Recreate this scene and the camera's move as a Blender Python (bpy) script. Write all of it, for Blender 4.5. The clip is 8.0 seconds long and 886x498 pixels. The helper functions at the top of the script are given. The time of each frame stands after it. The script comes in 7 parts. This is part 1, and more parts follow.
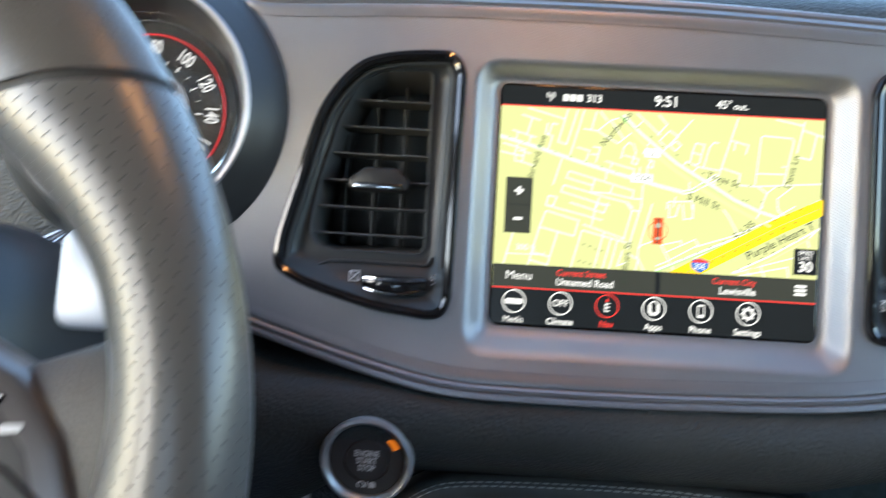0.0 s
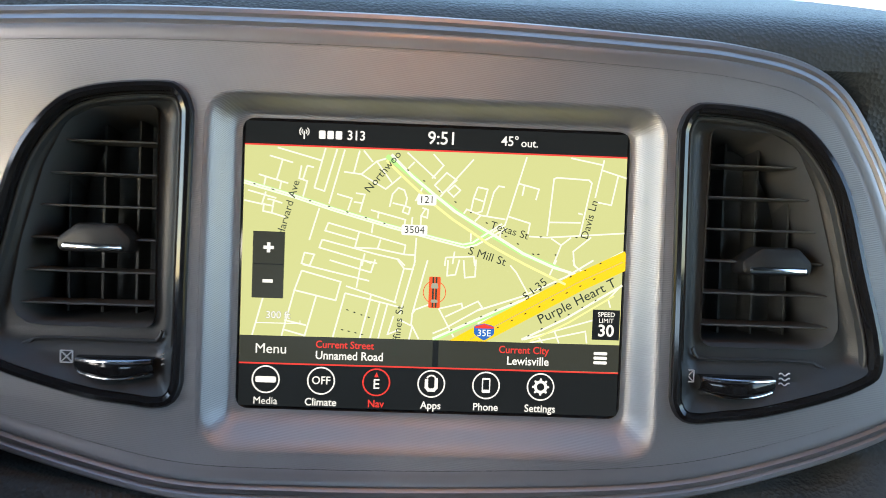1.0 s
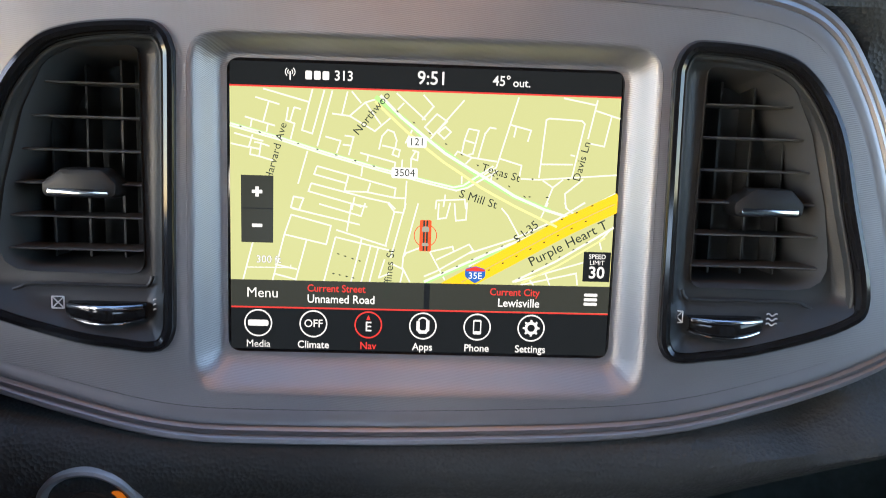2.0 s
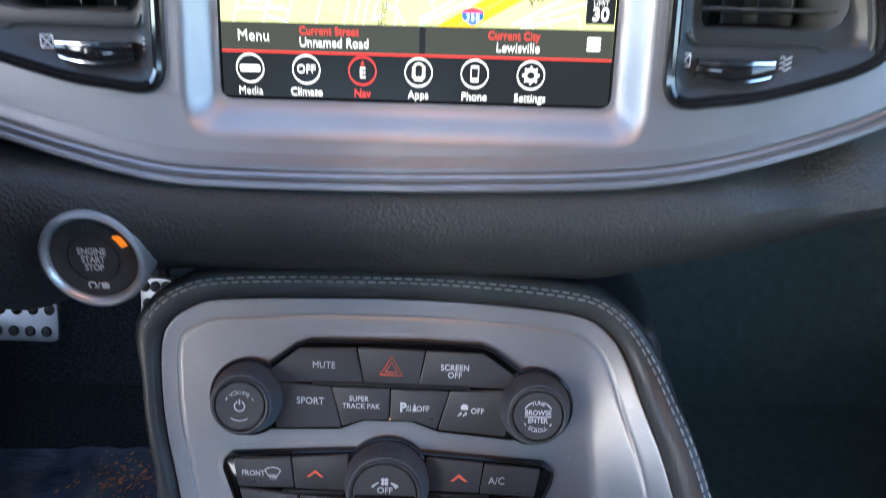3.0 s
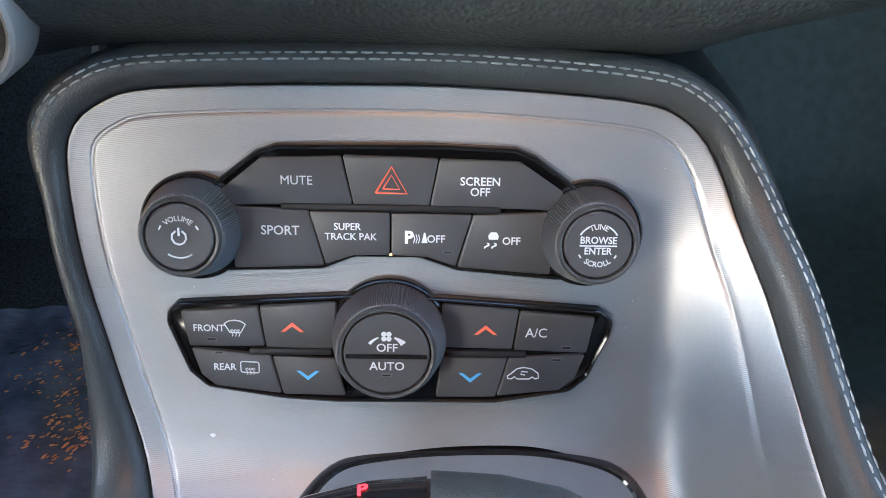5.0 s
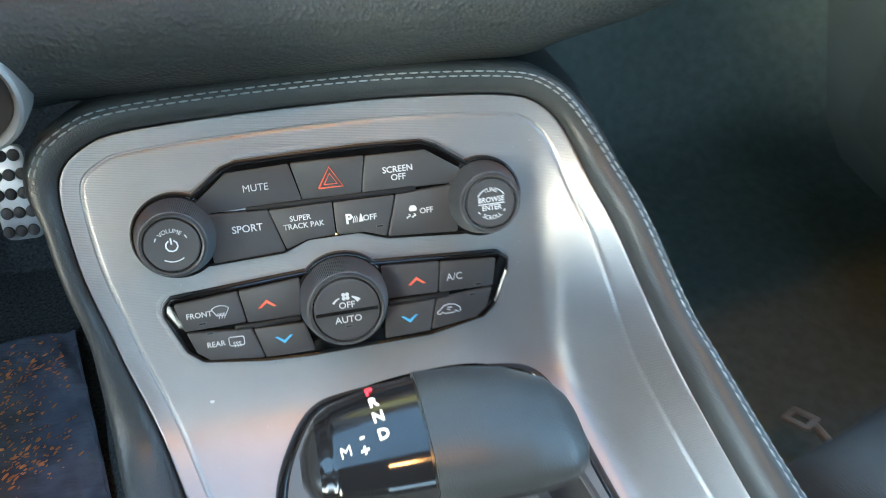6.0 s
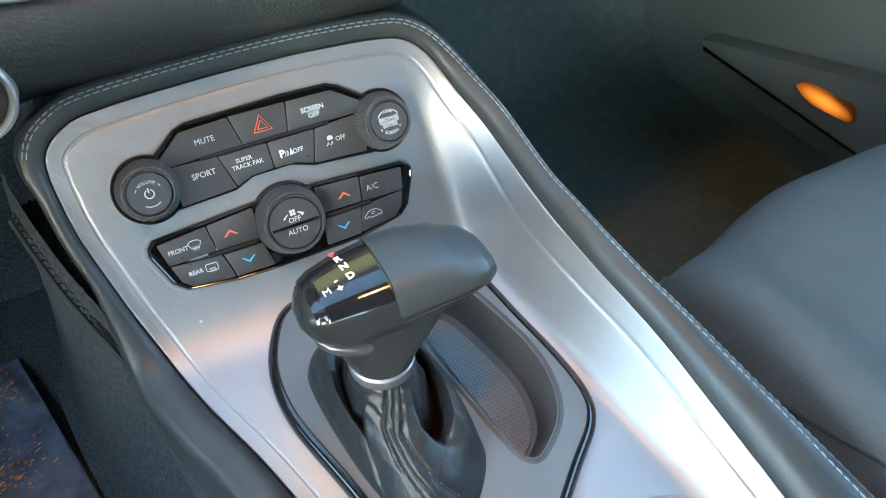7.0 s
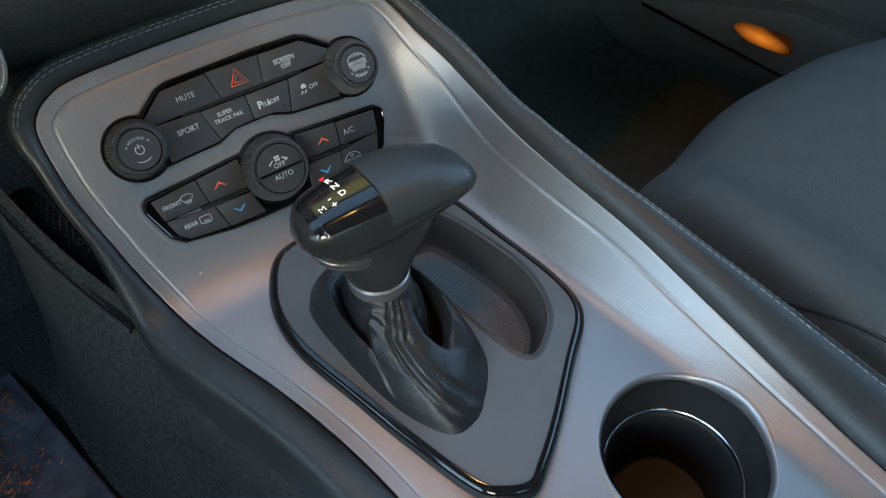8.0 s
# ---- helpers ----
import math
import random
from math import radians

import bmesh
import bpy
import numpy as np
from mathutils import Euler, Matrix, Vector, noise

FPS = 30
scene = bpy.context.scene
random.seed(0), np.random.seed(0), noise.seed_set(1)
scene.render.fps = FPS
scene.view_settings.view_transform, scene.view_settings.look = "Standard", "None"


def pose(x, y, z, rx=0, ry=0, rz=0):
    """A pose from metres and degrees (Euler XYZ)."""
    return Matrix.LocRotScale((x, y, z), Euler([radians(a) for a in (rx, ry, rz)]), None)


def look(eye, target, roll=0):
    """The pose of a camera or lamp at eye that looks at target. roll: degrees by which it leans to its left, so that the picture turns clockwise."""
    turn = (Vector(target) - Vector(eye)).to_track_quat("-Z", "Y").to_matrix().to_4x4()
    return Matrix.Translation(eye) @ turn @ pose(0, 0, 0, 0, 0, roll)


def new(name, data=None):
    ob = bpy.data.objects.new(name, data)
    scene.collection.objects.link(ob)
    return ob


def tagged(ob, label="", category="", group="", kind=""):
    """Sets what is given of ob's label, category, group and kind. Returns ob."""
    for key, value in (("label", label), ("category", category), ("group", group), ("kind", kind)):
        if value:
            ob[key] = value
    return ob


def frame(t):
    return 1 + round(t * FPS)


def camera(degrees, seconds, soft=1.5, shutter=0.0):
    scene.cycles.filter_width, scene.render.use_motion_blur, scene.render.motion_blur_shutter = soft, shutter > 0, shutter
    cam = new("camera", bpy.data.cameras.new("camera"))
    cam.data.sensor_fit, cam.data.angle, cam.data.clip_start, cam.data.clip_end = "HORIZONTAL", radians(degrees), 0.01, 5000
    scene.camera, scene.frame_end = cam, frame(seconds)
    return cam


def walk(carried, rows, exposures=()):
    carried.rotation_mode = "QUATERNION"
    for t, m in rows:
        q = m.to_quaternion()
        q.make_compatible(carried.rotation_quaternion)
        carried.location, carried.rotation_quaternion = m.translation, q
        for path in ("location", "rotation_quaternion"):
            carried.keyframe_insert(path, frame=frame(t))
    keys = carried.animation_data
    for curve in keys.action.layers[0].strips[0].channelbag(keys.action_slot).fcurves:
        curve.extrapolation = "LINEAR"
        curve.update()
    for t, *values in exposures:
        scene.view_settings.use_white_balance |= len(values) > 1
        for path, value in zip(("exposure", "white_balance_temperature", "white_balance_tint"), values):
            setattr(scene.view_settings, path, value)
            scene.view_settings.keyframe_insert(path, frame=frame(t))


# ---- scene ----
cam = camera(61.6, 8.0, soft=0.75, shutter=0.3)
PATH = [
    (0, (0.005, 0.007, 0.784), (-0.054, 1.914, 0.185), 2.7),
    (0.2, (0.035, 0.026, 0.817), (0.022, 1.901, 0.123), 2.9),
    (0.5, (0.075, 0.045, 0.817), (0.083, 1.935, 0.164), 2.6),
    (1, (0.101, 0.084, 0.811), (0.155, 1.966, 0.137), 2.6),
    (1.2, (0.102, 0.094, 0.809), (0.163, 1.971, 0.121), 2.5),
    (2.3, (0.102, 0.083, 0.822), (0.182, 1.856, -0.099), 2.7),
    (2.5, (0.113, 0.047, 0.811), (0.161, 1.811, -0.13), 2.4),
    (3, (0.12, 0.062, 0.754), (0.12, 1.739, -0.335), 1.7),
    (3.5, (0.115, 0.108, 0.7), (0.118, 1.695, -0.516), 1.6),
    (4, (0.114, 0.127, 0.67), (0.122, 1.648, -0.629), 1.5),
    (4.5, (0.111, 0.132, 0.663), (0.119, 1.615, -0.678), 1.6),
    (4.7, (0.112, 0.133, 0.665), (0.114, 1.596, -0.698), 1.5),
    (5.8, (0.092, 0.101, 0.695), (0.371, 1.505, -0.701), 1.9),
    (6, (0.078, 0.071, 0.722), (0.452, 1.44, -0.686), 2.4),
    (6.5, (0.054, 0.0, 0.753), (0.59, 1.31, -0.66), 1.0),
    (7, (0.028, -0.031, 0.755), (0.662, 1.24, -0.653), -1.4),
    (7.5, (0.003, -0.057, 0.75), (0.69, 1.193, -0.652), -3.9),
    (8, (-0.008, -0.072, 0.739), (0.705, 1.165, -0.662), -5.7),
]
EXPOSE = [(0, 3.2, 6000, 10), (0.6, 2.82, 6200, 11), (1.2, 2.79, 6250, 11), (2.5, 3.0, 5870, 18), (3.0, 3.78, 5750, 12), (3.6, 4.43, 5850, 7), (4.0, 4.38, 6050, 10), (4.5, 4.40, 6300, 13),
          (5.8, 4.67, 6350, -3), (7.0, 4.73, 6330, -4), (7.5, 4.70, 6350, -3), (8.0, 3.40, 6550, -1)]
walk(cam, [(t, look(eye, target, roll)) for t, eye, target, roll in PATH], EXPOSE)

# ---- world, sun ----
STOPS = 2.45
world = bpy.data.worlds.new("sky")
scene.world = world
world.use_nodes = True
wn, wl = world.node_tree.nodes, world.node_tree.links
wn.clear()
sky = wn.new("ShaderNodeTexSky")
sky.sky_type = "NISHITA"
sky.sun_disc = False
sky.dust_density = 0.4
sky.sun_elevation = radians(17)
sky.sun_rotation = radians(223)
bg = wn.new("ShaderNodeBackground")
bg.inputs["Strength"].default_value = 0.15
wo = wn.new("ShaderNodeOutputWorld")
wl.new(sky.outputs[0], bg.inputs[0])
wl.new(bg.outputs[0], wo.inputs[0])
sun_data = bpy.data.lights.new("sun", "SUN")
sun_data.energy, sun_data.angle, sun_data.color = 0.06, radians(18.0), (1.0, 0.86, 0.66)
sun = new("sun", sun_data)
sun.matrix_world = look((-0.652 * 4, -0.700 * 4, 0.292 * 4), (0.0, 0, 0.0))


# the two warm reading lamps overhead
for x in (0.055, 0.145):
    lamp = bpy.data.lights.new("reading_light", "AREA")
    lamp.shape, lamp.size, lamp.size_y = "RECTANGLE", 0.035, 0.05
    lamp.energy, lamp.color, lamp.spread = 0.0038, (1.0, 0.50, 0.20), radians(75)
    new("reading_light", lamp).matrix_world = look((x, 0.12, 1.186), (x, 0.12, 0.5))

from mathutils.geometry import delaunay_2d_cdt


# ---- materials ----
def mat(name, color, rough=0.5, metal=0.0, grain=0.0, grain_scale=400.0, vary=0.0, vary_scale=8.0, coat=0.0, emit=None, glow=0.0,
        stretch=(1, 1, 1), spec=0.5, kind="noise", rvary=0.0):
    """A principled material: base colour with slow variation, a fine bump (noise or cells), gloss that wanders."""
    m = bpy.data.materials.new(name)
    m.use_nodes = True
    n, l = m.node_tree.nodes, m.node_tree.links
    b = n["Principled BSDF"]
    b.inputs["Base Color"].default_value = (*color, 1)
    b.inputs["Roughness"].default_value = rough
    b.inputs["Metallic"].default_value = metal
    b.inputs["Specular IOR Level"].default_value = spec
    b.inputs["Coat Weight"].default_value = coat
    b.inputs["Coat Roughness"].default_value = 0.08
    if emit:
        b.inputs["Emission Color"].default_value = (*emit, 1)
        b.inputs["Emission Strength"].default_value = glow
    co = n.new("ShaderNodeTexCoord")
    mp = n.new("ShaderNodeMapping")
    mp.inputs["Scale"].default_value = stretch
    l.new(co.outputs["Object"], mp.inputs["Vector"])
    if vary or rvary:
        t = n.new("ShaderNodeTexNoise")
        t.inputs["Scale"].default_value = vary_scale
        t.inputs["Detail"].default_value = 6
        l.new(co.outputs["Object"], t.inputs["Vector"])
        if vary:
            r = n.new("ShaderNodeValToRGB")
            r.color_ramp.elements[0].position, r.color_ramp.elements[1].position = 0.3, 0.7
            r.color_ramp.elements[0].color = (*[c * (1 - vary) for c in color], 1)
            r.color_ramp.elements[1].color = (*[min(1, c * (1 + vary)) for c in color], 1)
            l.new(t.outputs["Fac"], r.inputs["Fac"])
            l.new(r.outputs["Color"], b.inputs["Base Color"])
        if rvary:
            q = n.new("ShaderNodeMapRange")
            q.inputs["To Min"].default_value, q.inputs["To Max"].default_value = max(0.02, rough - rvary), min(1, rough + rvary)
            l.new(t.outputs["Fac"], q.inputs["Value"])
            l.new(q.outputs["Result"], b.inputs["Roughness"])
    if grain:
        if kind == "cells":
            g = n.new("ShaderNodeTexVoronoi")
            out = g.outputs["Distance"]
        else:
            g = n.new("ShaderNodeTexNoise")
            g.inputs["Detail"].default_value = 3
            out = g.outputs["Fac"]
        g.inputs["Scale"].default_value = grain_scale
        l.new(mp.outputs["Vector"], g.inputs["Vector"])
        bp = n.new("ShaderNodeBump")
        bp.inputs["Strength"].default_value = grain
        bp.inputs["Distance"].default_value = 0.0006
        l.new(out, bp.inputs["Height"])
        l.new(bp.outputs["Normal"], b.inputs["Normal"])
    return m


def brushed(name, color, rough, pitch):
    """Satin metallic trim with very fine machined lines, closely spaced and nearly level."""
    m = mat(name, color, rough, 0.80, vary=0.04, vary_scale=30, rvary=0.03)
    n, l = m.node_tree.nodes, m.node_tree.links
    b = n["Principled BSDF"]
    co = n.new("ShaderNodeTexCoord")
    w = n.new("ShaderNodeTexWave")
    w.wave_type, w.bands_direction, w.wave_profile = "BANDS", "X", "SIN"
    w.inputs["Scale"].default_value = 0.314 / pitch / 1.3
    dot = n.new("ShaderNodeVectorMath")
    dot.operation = "DOT_PRODUCT"
    dot.inputs[1].default_value = (0.14, 1, 1)
    l.new(co.outputs["Object"], dot.inputs[0])
    cmb = n.new("ShaderNodeCombineXYZ")
    l.new(dot.outputs["Value"], cmb.inputs["X"])
    w.inputs["Distortion"].default_value = 0.0
    w.inputs["Detail Scale"].default_value = 4
    l.new(cmb.outputs["Vector"], w.inputs["Vector"])
    bp = n.new("ShaderNodeBump")
    bp.inputs["Strength"].default_value = 0.27
    bp.inputs["Distance"].default_value = 0.0002
    l.new(w.outputs["Fac"], bp.inputs["Height"])
    l.new(bp.outputs["Normal"], b.inputs["Normal"])
    return m


def glow(name, color, power):
    return mat(name, (0.012, 0.012, 0.012), 0.18, spec=0.06, emit=color, glow=power * 0.5 ** STOPS)


M_SILVER = brushed("satin_graphite_metal", (0.385, 0.382, 0.387), 0.43, 0.00078)
M_SILVER_RIM = mat("satin_metal_rim", (0.38, 0.37, 0.375), 0.41, 0.85, vary=0.05, vary_scale=40)
M_GLOSS = mat("gloss_black", (0.012, 0.012, 0.013), 0.10, spec=0.5, coat=0.2)
M_CHROME = mat("chrome", (0.72, 0.73, 0.75), 0.16, 1.0)
M_LEATHER = mat("black_leather", (0.044, 0.048, 0.049), 0.36, grain=0.2, grain_scale=1300, kind="cells", vary=0.15, vary_scale=25, spec=0.45)
M_BOOT = mat("soft_boot_leather", (0.019, 0.021, 0.024), 0.42, grain=0.16, grain_scale=1100, kind="cells", spec=0.6)
M_PAD = mat("soft_black_dash_skin", (0.045, 0.051, 0.051), 0.47, grain=0.9, grain_scale=520, kind="cells", vary=0.12, vary_scale=12, spec=0.36)
M_PLASTIC = mat("black_satin_plastic", (0.028, 0.029, 0.030), 0.42, grain=0.12, grain_scale=1500, vary=0.1, vary_scale=40)
M_SLAT = mat("charcoal_vent_plastic", (0.034, 0.038, 0.040), 0.40, grain=0.12, grain_scale=1500, vary=0.1, vary_scale=40)
# pale grey: painted highlight of the vent slats, and the indicators' outlines
M_EDGE = mat("highlight_and_outline_grey", (0.09, 0.095, 0.098), 0.32)
# blades are paler than the housing: haze in the vent's shade, as colour
M_BLADE = mat("lifted_vent_blade", (0.075, 0.079, 0.079), 0.6)
M_VANE = mat("grey_vent_vane", (0.045, 0.048, 0.048), 0.5)
M_BUTTON = mat("soft_touch_button", (0.055, 0.055, 0.057), 0.44, grain=0.10, grain_scale=2500, vary=0.08, vary_scale=60)
M_KNOB = mat("rubberised_knob", (0.052, 0.052, 0.053), 0.38, grain=0.1, grain_scale=2500, vary=0.08, vary_scale=60)
M_PLATE = mat("matt_shifter_plate", (0.125, 0.131, 0.136), 0.46, grain=0.15, grain_scale=1800, vary=0.06, vary_scale=50)
M_RUBBER = mat("black_rubber", (0.030, 0.030, 0.031), 0.6, grain=0.3, grain_scale=900, kind="cells")
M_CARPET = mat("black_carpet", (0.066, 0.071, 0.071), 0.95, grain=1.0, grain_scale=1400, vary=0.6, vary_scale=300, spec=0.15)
M_CLOTH = mat("grey_seat_cloth", (0.100, 0.107, 0.106), 0.85, grain=1.0, grain_scale=1100, vary=0.05, vary_scale=40, spec=0.25)
# trim and door: a veil of haze over black is mixed into both colours
M_TRIM = mat("haze_lifted_trim", (0.150, 0.178, 0.170), 0.55, grain=0.3, grain_scale=500, kind="cells", vary=0.1)
M_DOOR = mat("haze_lifted_door_trim", (0.130, 0.154, 0.147), 0.6, grain=0.3, grain_scale=500, kind="cells", vary=0.1)
# the same trim without the haze, dark in the metal's reflections
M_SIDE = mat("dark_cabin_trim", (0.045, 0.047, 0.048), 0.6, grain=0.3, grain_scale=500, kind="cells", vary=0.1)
M_LINER = mat("dark_headliner", (0.075, 0.076, 0.078), 0.9, grain=0.4, grain_scale=700, vary=0.05)
M_THREAD = mat("grey_thread", (0.29, 0.31, 0.31), 0.7, grain=0.5, grain_scale=3000, vary=0.15, vary_scale=200)
M_THREAD_DARK = mat("dark_thread", (0.060, 0.063, 0.066), 0.7, grain=0.5, grain_scale=3000)
M_WHITE = mat("white_print", (0.66, 0.68, 0.69), 0.5)
M_RED = mat("red_print", (0.95, 0.17, 0.10), 0.5)
M_BLUE = mat("blue_print", (0.10, 0.45, 0.80), 0.5)
M_GRIP = mat("grey_knurled_rubber", (0.130, 0.131, 0.135), 0.42, grain=0.1, grain_scale=2500)
M_MAT = mat("ribbed_tray_mat", (0.21, 0.212, 0.215), 0.7, grain=0.9, grain_scale=420, kind="cells", vary=0.1, vary_scale=60)
M_GRIPBODY = mat("dark_satin_grip", (0.030, 0.030, 0.031), 0.27, grain=0.06, grain_scale=2500, vary=0.08, vary_scale=60, spec=0.6)
M_CHIN = mat("satin_bronze_grey_trim", (0.20, 0.185, 0.18), 0.30, 0.7, vary=0.06, vary_scale=50)
M_BAR = mat("dark_lens_bar", (0.014, 0.014, 0.015), 0.5, spec=0.3)
M_BACK = mat("gloss_black_backing", (0.004, 0.004, 0.0045), 0.09, spec=0.35)
M_ALLOY = mat("brushed_alloy", (0.45, 0.45, 0.46), 0.32, 1.0, grain=0.3, grain_scale=900, stretch=(1, 12, 1))
# passenger carpet: greenish haze over the dark footwell is painted into its colour
M_FLOOR = mat("haze_lifted_carpet", (0.190, 0.240, 0.232), 0.95, grain=1.0, grain_scale=1200, vary=0.12, vary_scale=70, spec=0.15)
# duct colour raised to lighten the shade deep in the vents
M_DUCT = mat("lifted_duct", (0.085, 0.088, 0.087), 0.7)
M_TRAY = mat("satin_tray_plastic", (0.062, 0.064, 0.067), 0.42, grain=0.12, grain_scale=1600)
M_MESH = mat("woven_black_mesh", (0.030, 0.031, 0.033), 0.5, grain=1.0, grain_scale=520, kind="cells")
M_DIRECT = mat("dark_tab_plastic", (0.012, 0.013, 0.014), 0.5, grain=0.1, grain_scale=1500)
M_LED = mat("unlit_lamp", (0.025, 0.027, 0.025), 0.25)


# ---- building tools ----
def part(name, bm, material, parent=None, label="", smooth=True, kind=""):
    """Links a bmesh, in world coordinates, as one mesh object under a thing or a part."""
    me = bpy.data.meshes.new(name)
    bmesh.ops.recalc_face_normals(bm, faces=bm.faces)
    for f in bm.faces:
        f.smooth = smooth
    bm.to_mesh(me)
    bm.free()
    if smooth:
        me.set_sharp_from_angle(angle=radians(38))
    return link(name, me, material, parent, label, kind)


def link(name, me, material, parent=None, label="", kind=""):
    if material and not me.materials:
        me.materials.append(material)
    ob = new(name, me)
    if parent:
        ob.parent = parent
        if parent.type == "EMPTY":
            ob.matrix_parent_inverse = Matrix.Translation(-parent.location)
    return tagged(ob, label, kind=kind)


def thing(name, place, label, category, group="", kind=""):
    ob = new(name)
    ob.location = place
    ob.empty_display_size = 0.02
    return tagged(ob, label, category, group, kind)


def flat(x, y, z):
    return Vector((x, y, z))


def rounded(poly, r, n=5):
    """A closed polygon with its corners rounded; r: one radius, or one for each corner."""
    out = []
    k = len(poly)
    for i, p in enumerate(poly):
        p = Vector(p)
        a, b = Vector(poly[i - 1]), Vector(poly[(i + 1) % k])
        rr = r[i] if isinstance(r, (list, tuple)) else r
        u, v = (a - p), (b - p)
        la, lb = u.length, v.length
        if rr <= 0:
            out.append(tuple(p))
            continue
        u.normalize(), v.normalize()
        half = u.angle(v) / 2
        d = min(rr / max(math.tan(half), 1e-3), 0.48 * la, 0.48 * lb)
        s, e = p + u * d, p + v * d
        for j in range(n + 1):
            t = j / n
            out.append(tuple(s * (1 - t) ** 2 + p * 2 * t * (1 - t) + e * t ** 2))
    return out


def curve(pts, n=8, closed=False):
    """A smooth line through points (Catmull-Rom)."""
    P = [Vector(p) for p in pts]
    k = len(P)
    out = []
    for i in range(k if closed else k - 1):
        p0 = P[i - 1] if (closed or i) else P[0] * 2 - P[1]
        p1, p2 = P[i], P[(i + 1) % k]
        p3 = P[(i + 2) % k] if (closed or i + 2 < k) else p2 * 2 - p1
        for j in range(n):
            t = j / n
            out.append(0.5 * (2 * p1 + (p2 - p0) * t + (2 * p0 - 5 * p1 + 4 * p2 - p3) * t * t + (3 * p1 - p0 - 3 * p2 + p3) * t ** 3))
    if not closed:
        out.append(P[-1])
    return out


def even(pts, step, closed=False):
    """The line with points at even steps."""
    P = [Vector(p) for p in pts]
    if closed:
        P.append(P[0])
    d = [0.0]
    for a, b in zip(P, P[1:]):
        d.append(d[-1] + (b - a).length)
    n = max(2, round(d[-1] / step))
    out, j = [], 0
    for i in range(n if closed else n + 1):
        s = d[-1] * i / n
        while j < len(P) - 2 and d[j + 1] < s:
            j += 1
        out.append(P[j].lerp(P[j + 1], (s - d[j]) / max(d[j + 1] - d[j], 1e-9)))
    return out


def area2(poly):
    return 0.5 * sum(a[0] * b[1] - b[0] * a[1] for a, b in zip(poly, list(poly[1:]) + [poly[0]]))


def normals2(path, closed):
    """Left-hand normals of a flat line."""
    k = len(path)
    out = []
    for i in range(k):
        a = Vector(path[i - 1][:2]) if (closed or i) else Vector(path[i][:2])
        b = Vector(path[(i + 1) % k][:2]) if (closed or i < k - 1) else Vector(path[i][:2])
        d = (b - a).normalized()
        out.append(Vector((-d.y, d.x)))
    return out


def ccw(poly):
    poly = [tuple(p) for p in poly]
    return poly if area2(poly) > 0 else poly[::-1]


def inset(poly, d):
    """A closed counter-clockwise polygon moved inwards by d."""
    k = len(poly)
    out = []
    for i in range(k):
        a, p, b = Vector(poly[i - 1][:2]), Vector(poly[i][:2]), Vector(poly[(i + 1) % k][:2])
        u, v = (p - a).normalized(), (b - p).normalized()
        nu, nv = Vector((-u.y, u.x)), Vector((-v.y, v.x))
        m = nu + nv
        m = m / max(m.dot(nu), 0.25) if m.length > 1e-6 else nu
        out.append(tuple(p + m * d))
    return out


def prism(poly, w0, w1, fmap=flat, bevel=0.0006, bm=None):
    """A plate with the polygon as its outline, from w0 to w1, its upper edge rounded off."""
    bm = bm or bmesh.new()
    poly = ccw(poly)
    rings = [(poly, w0), (poly, w1 - bevel), (inset(poly, bevel * 0.3), w1 - bevel * 0.3), (inset(poly, bevel), w1)]
    vs = [[bm.verts.new(fmap(p[0], p[1], w)) for p in ring] for ring, w in rings]
    k = len(poly)
    for a, b in zip(vs, vs[1:]):
        for i in range(k):
            bm.faces.new((a[i], a[(i + 1) % k], b[(i + 1) % k], b[i]))
    bm.faces.new(vs[-1])
    bm.faces.new(vs[0][::-1])
    return bm


def sweep(path, section, fmap=flat, closed=False, width=None, bm=None):
    """A moulding: a section of (distance to the left of the path, height) carried along a flat path."""
    bm = bm or bmesh.new()
    nor = normals2(path, closed)
    rows = []
    for i, p in enumerate(path):
        k = width[i] if width else 1.0
        rows.append([bm.verts.new(fmap(p[0] + nor[i].x * d * k, p[1] + nor[i].y * d * k, w)) for d, w in section])
    n = len(path)
    for i in range(n if closed else n - 1):
        a, b = rows[i], rows[(i + 1) % n]
        for j in range(len(section) - 1):
            bm.faces.new((a[j], b[j], b[j + 1], a[j + 1]))
    return bm


def inside(p, poly):
    x, y = p[0], p[1]
    hit = False
    for (ax, ay), (bx, by) in zip(poly, poly[1:] + poly[:1]):
        if (ay > y) != (by > y) and x < (bx - ax) * (y - ay) / (by - ay) + ax:
            hit = not hit
    return hit


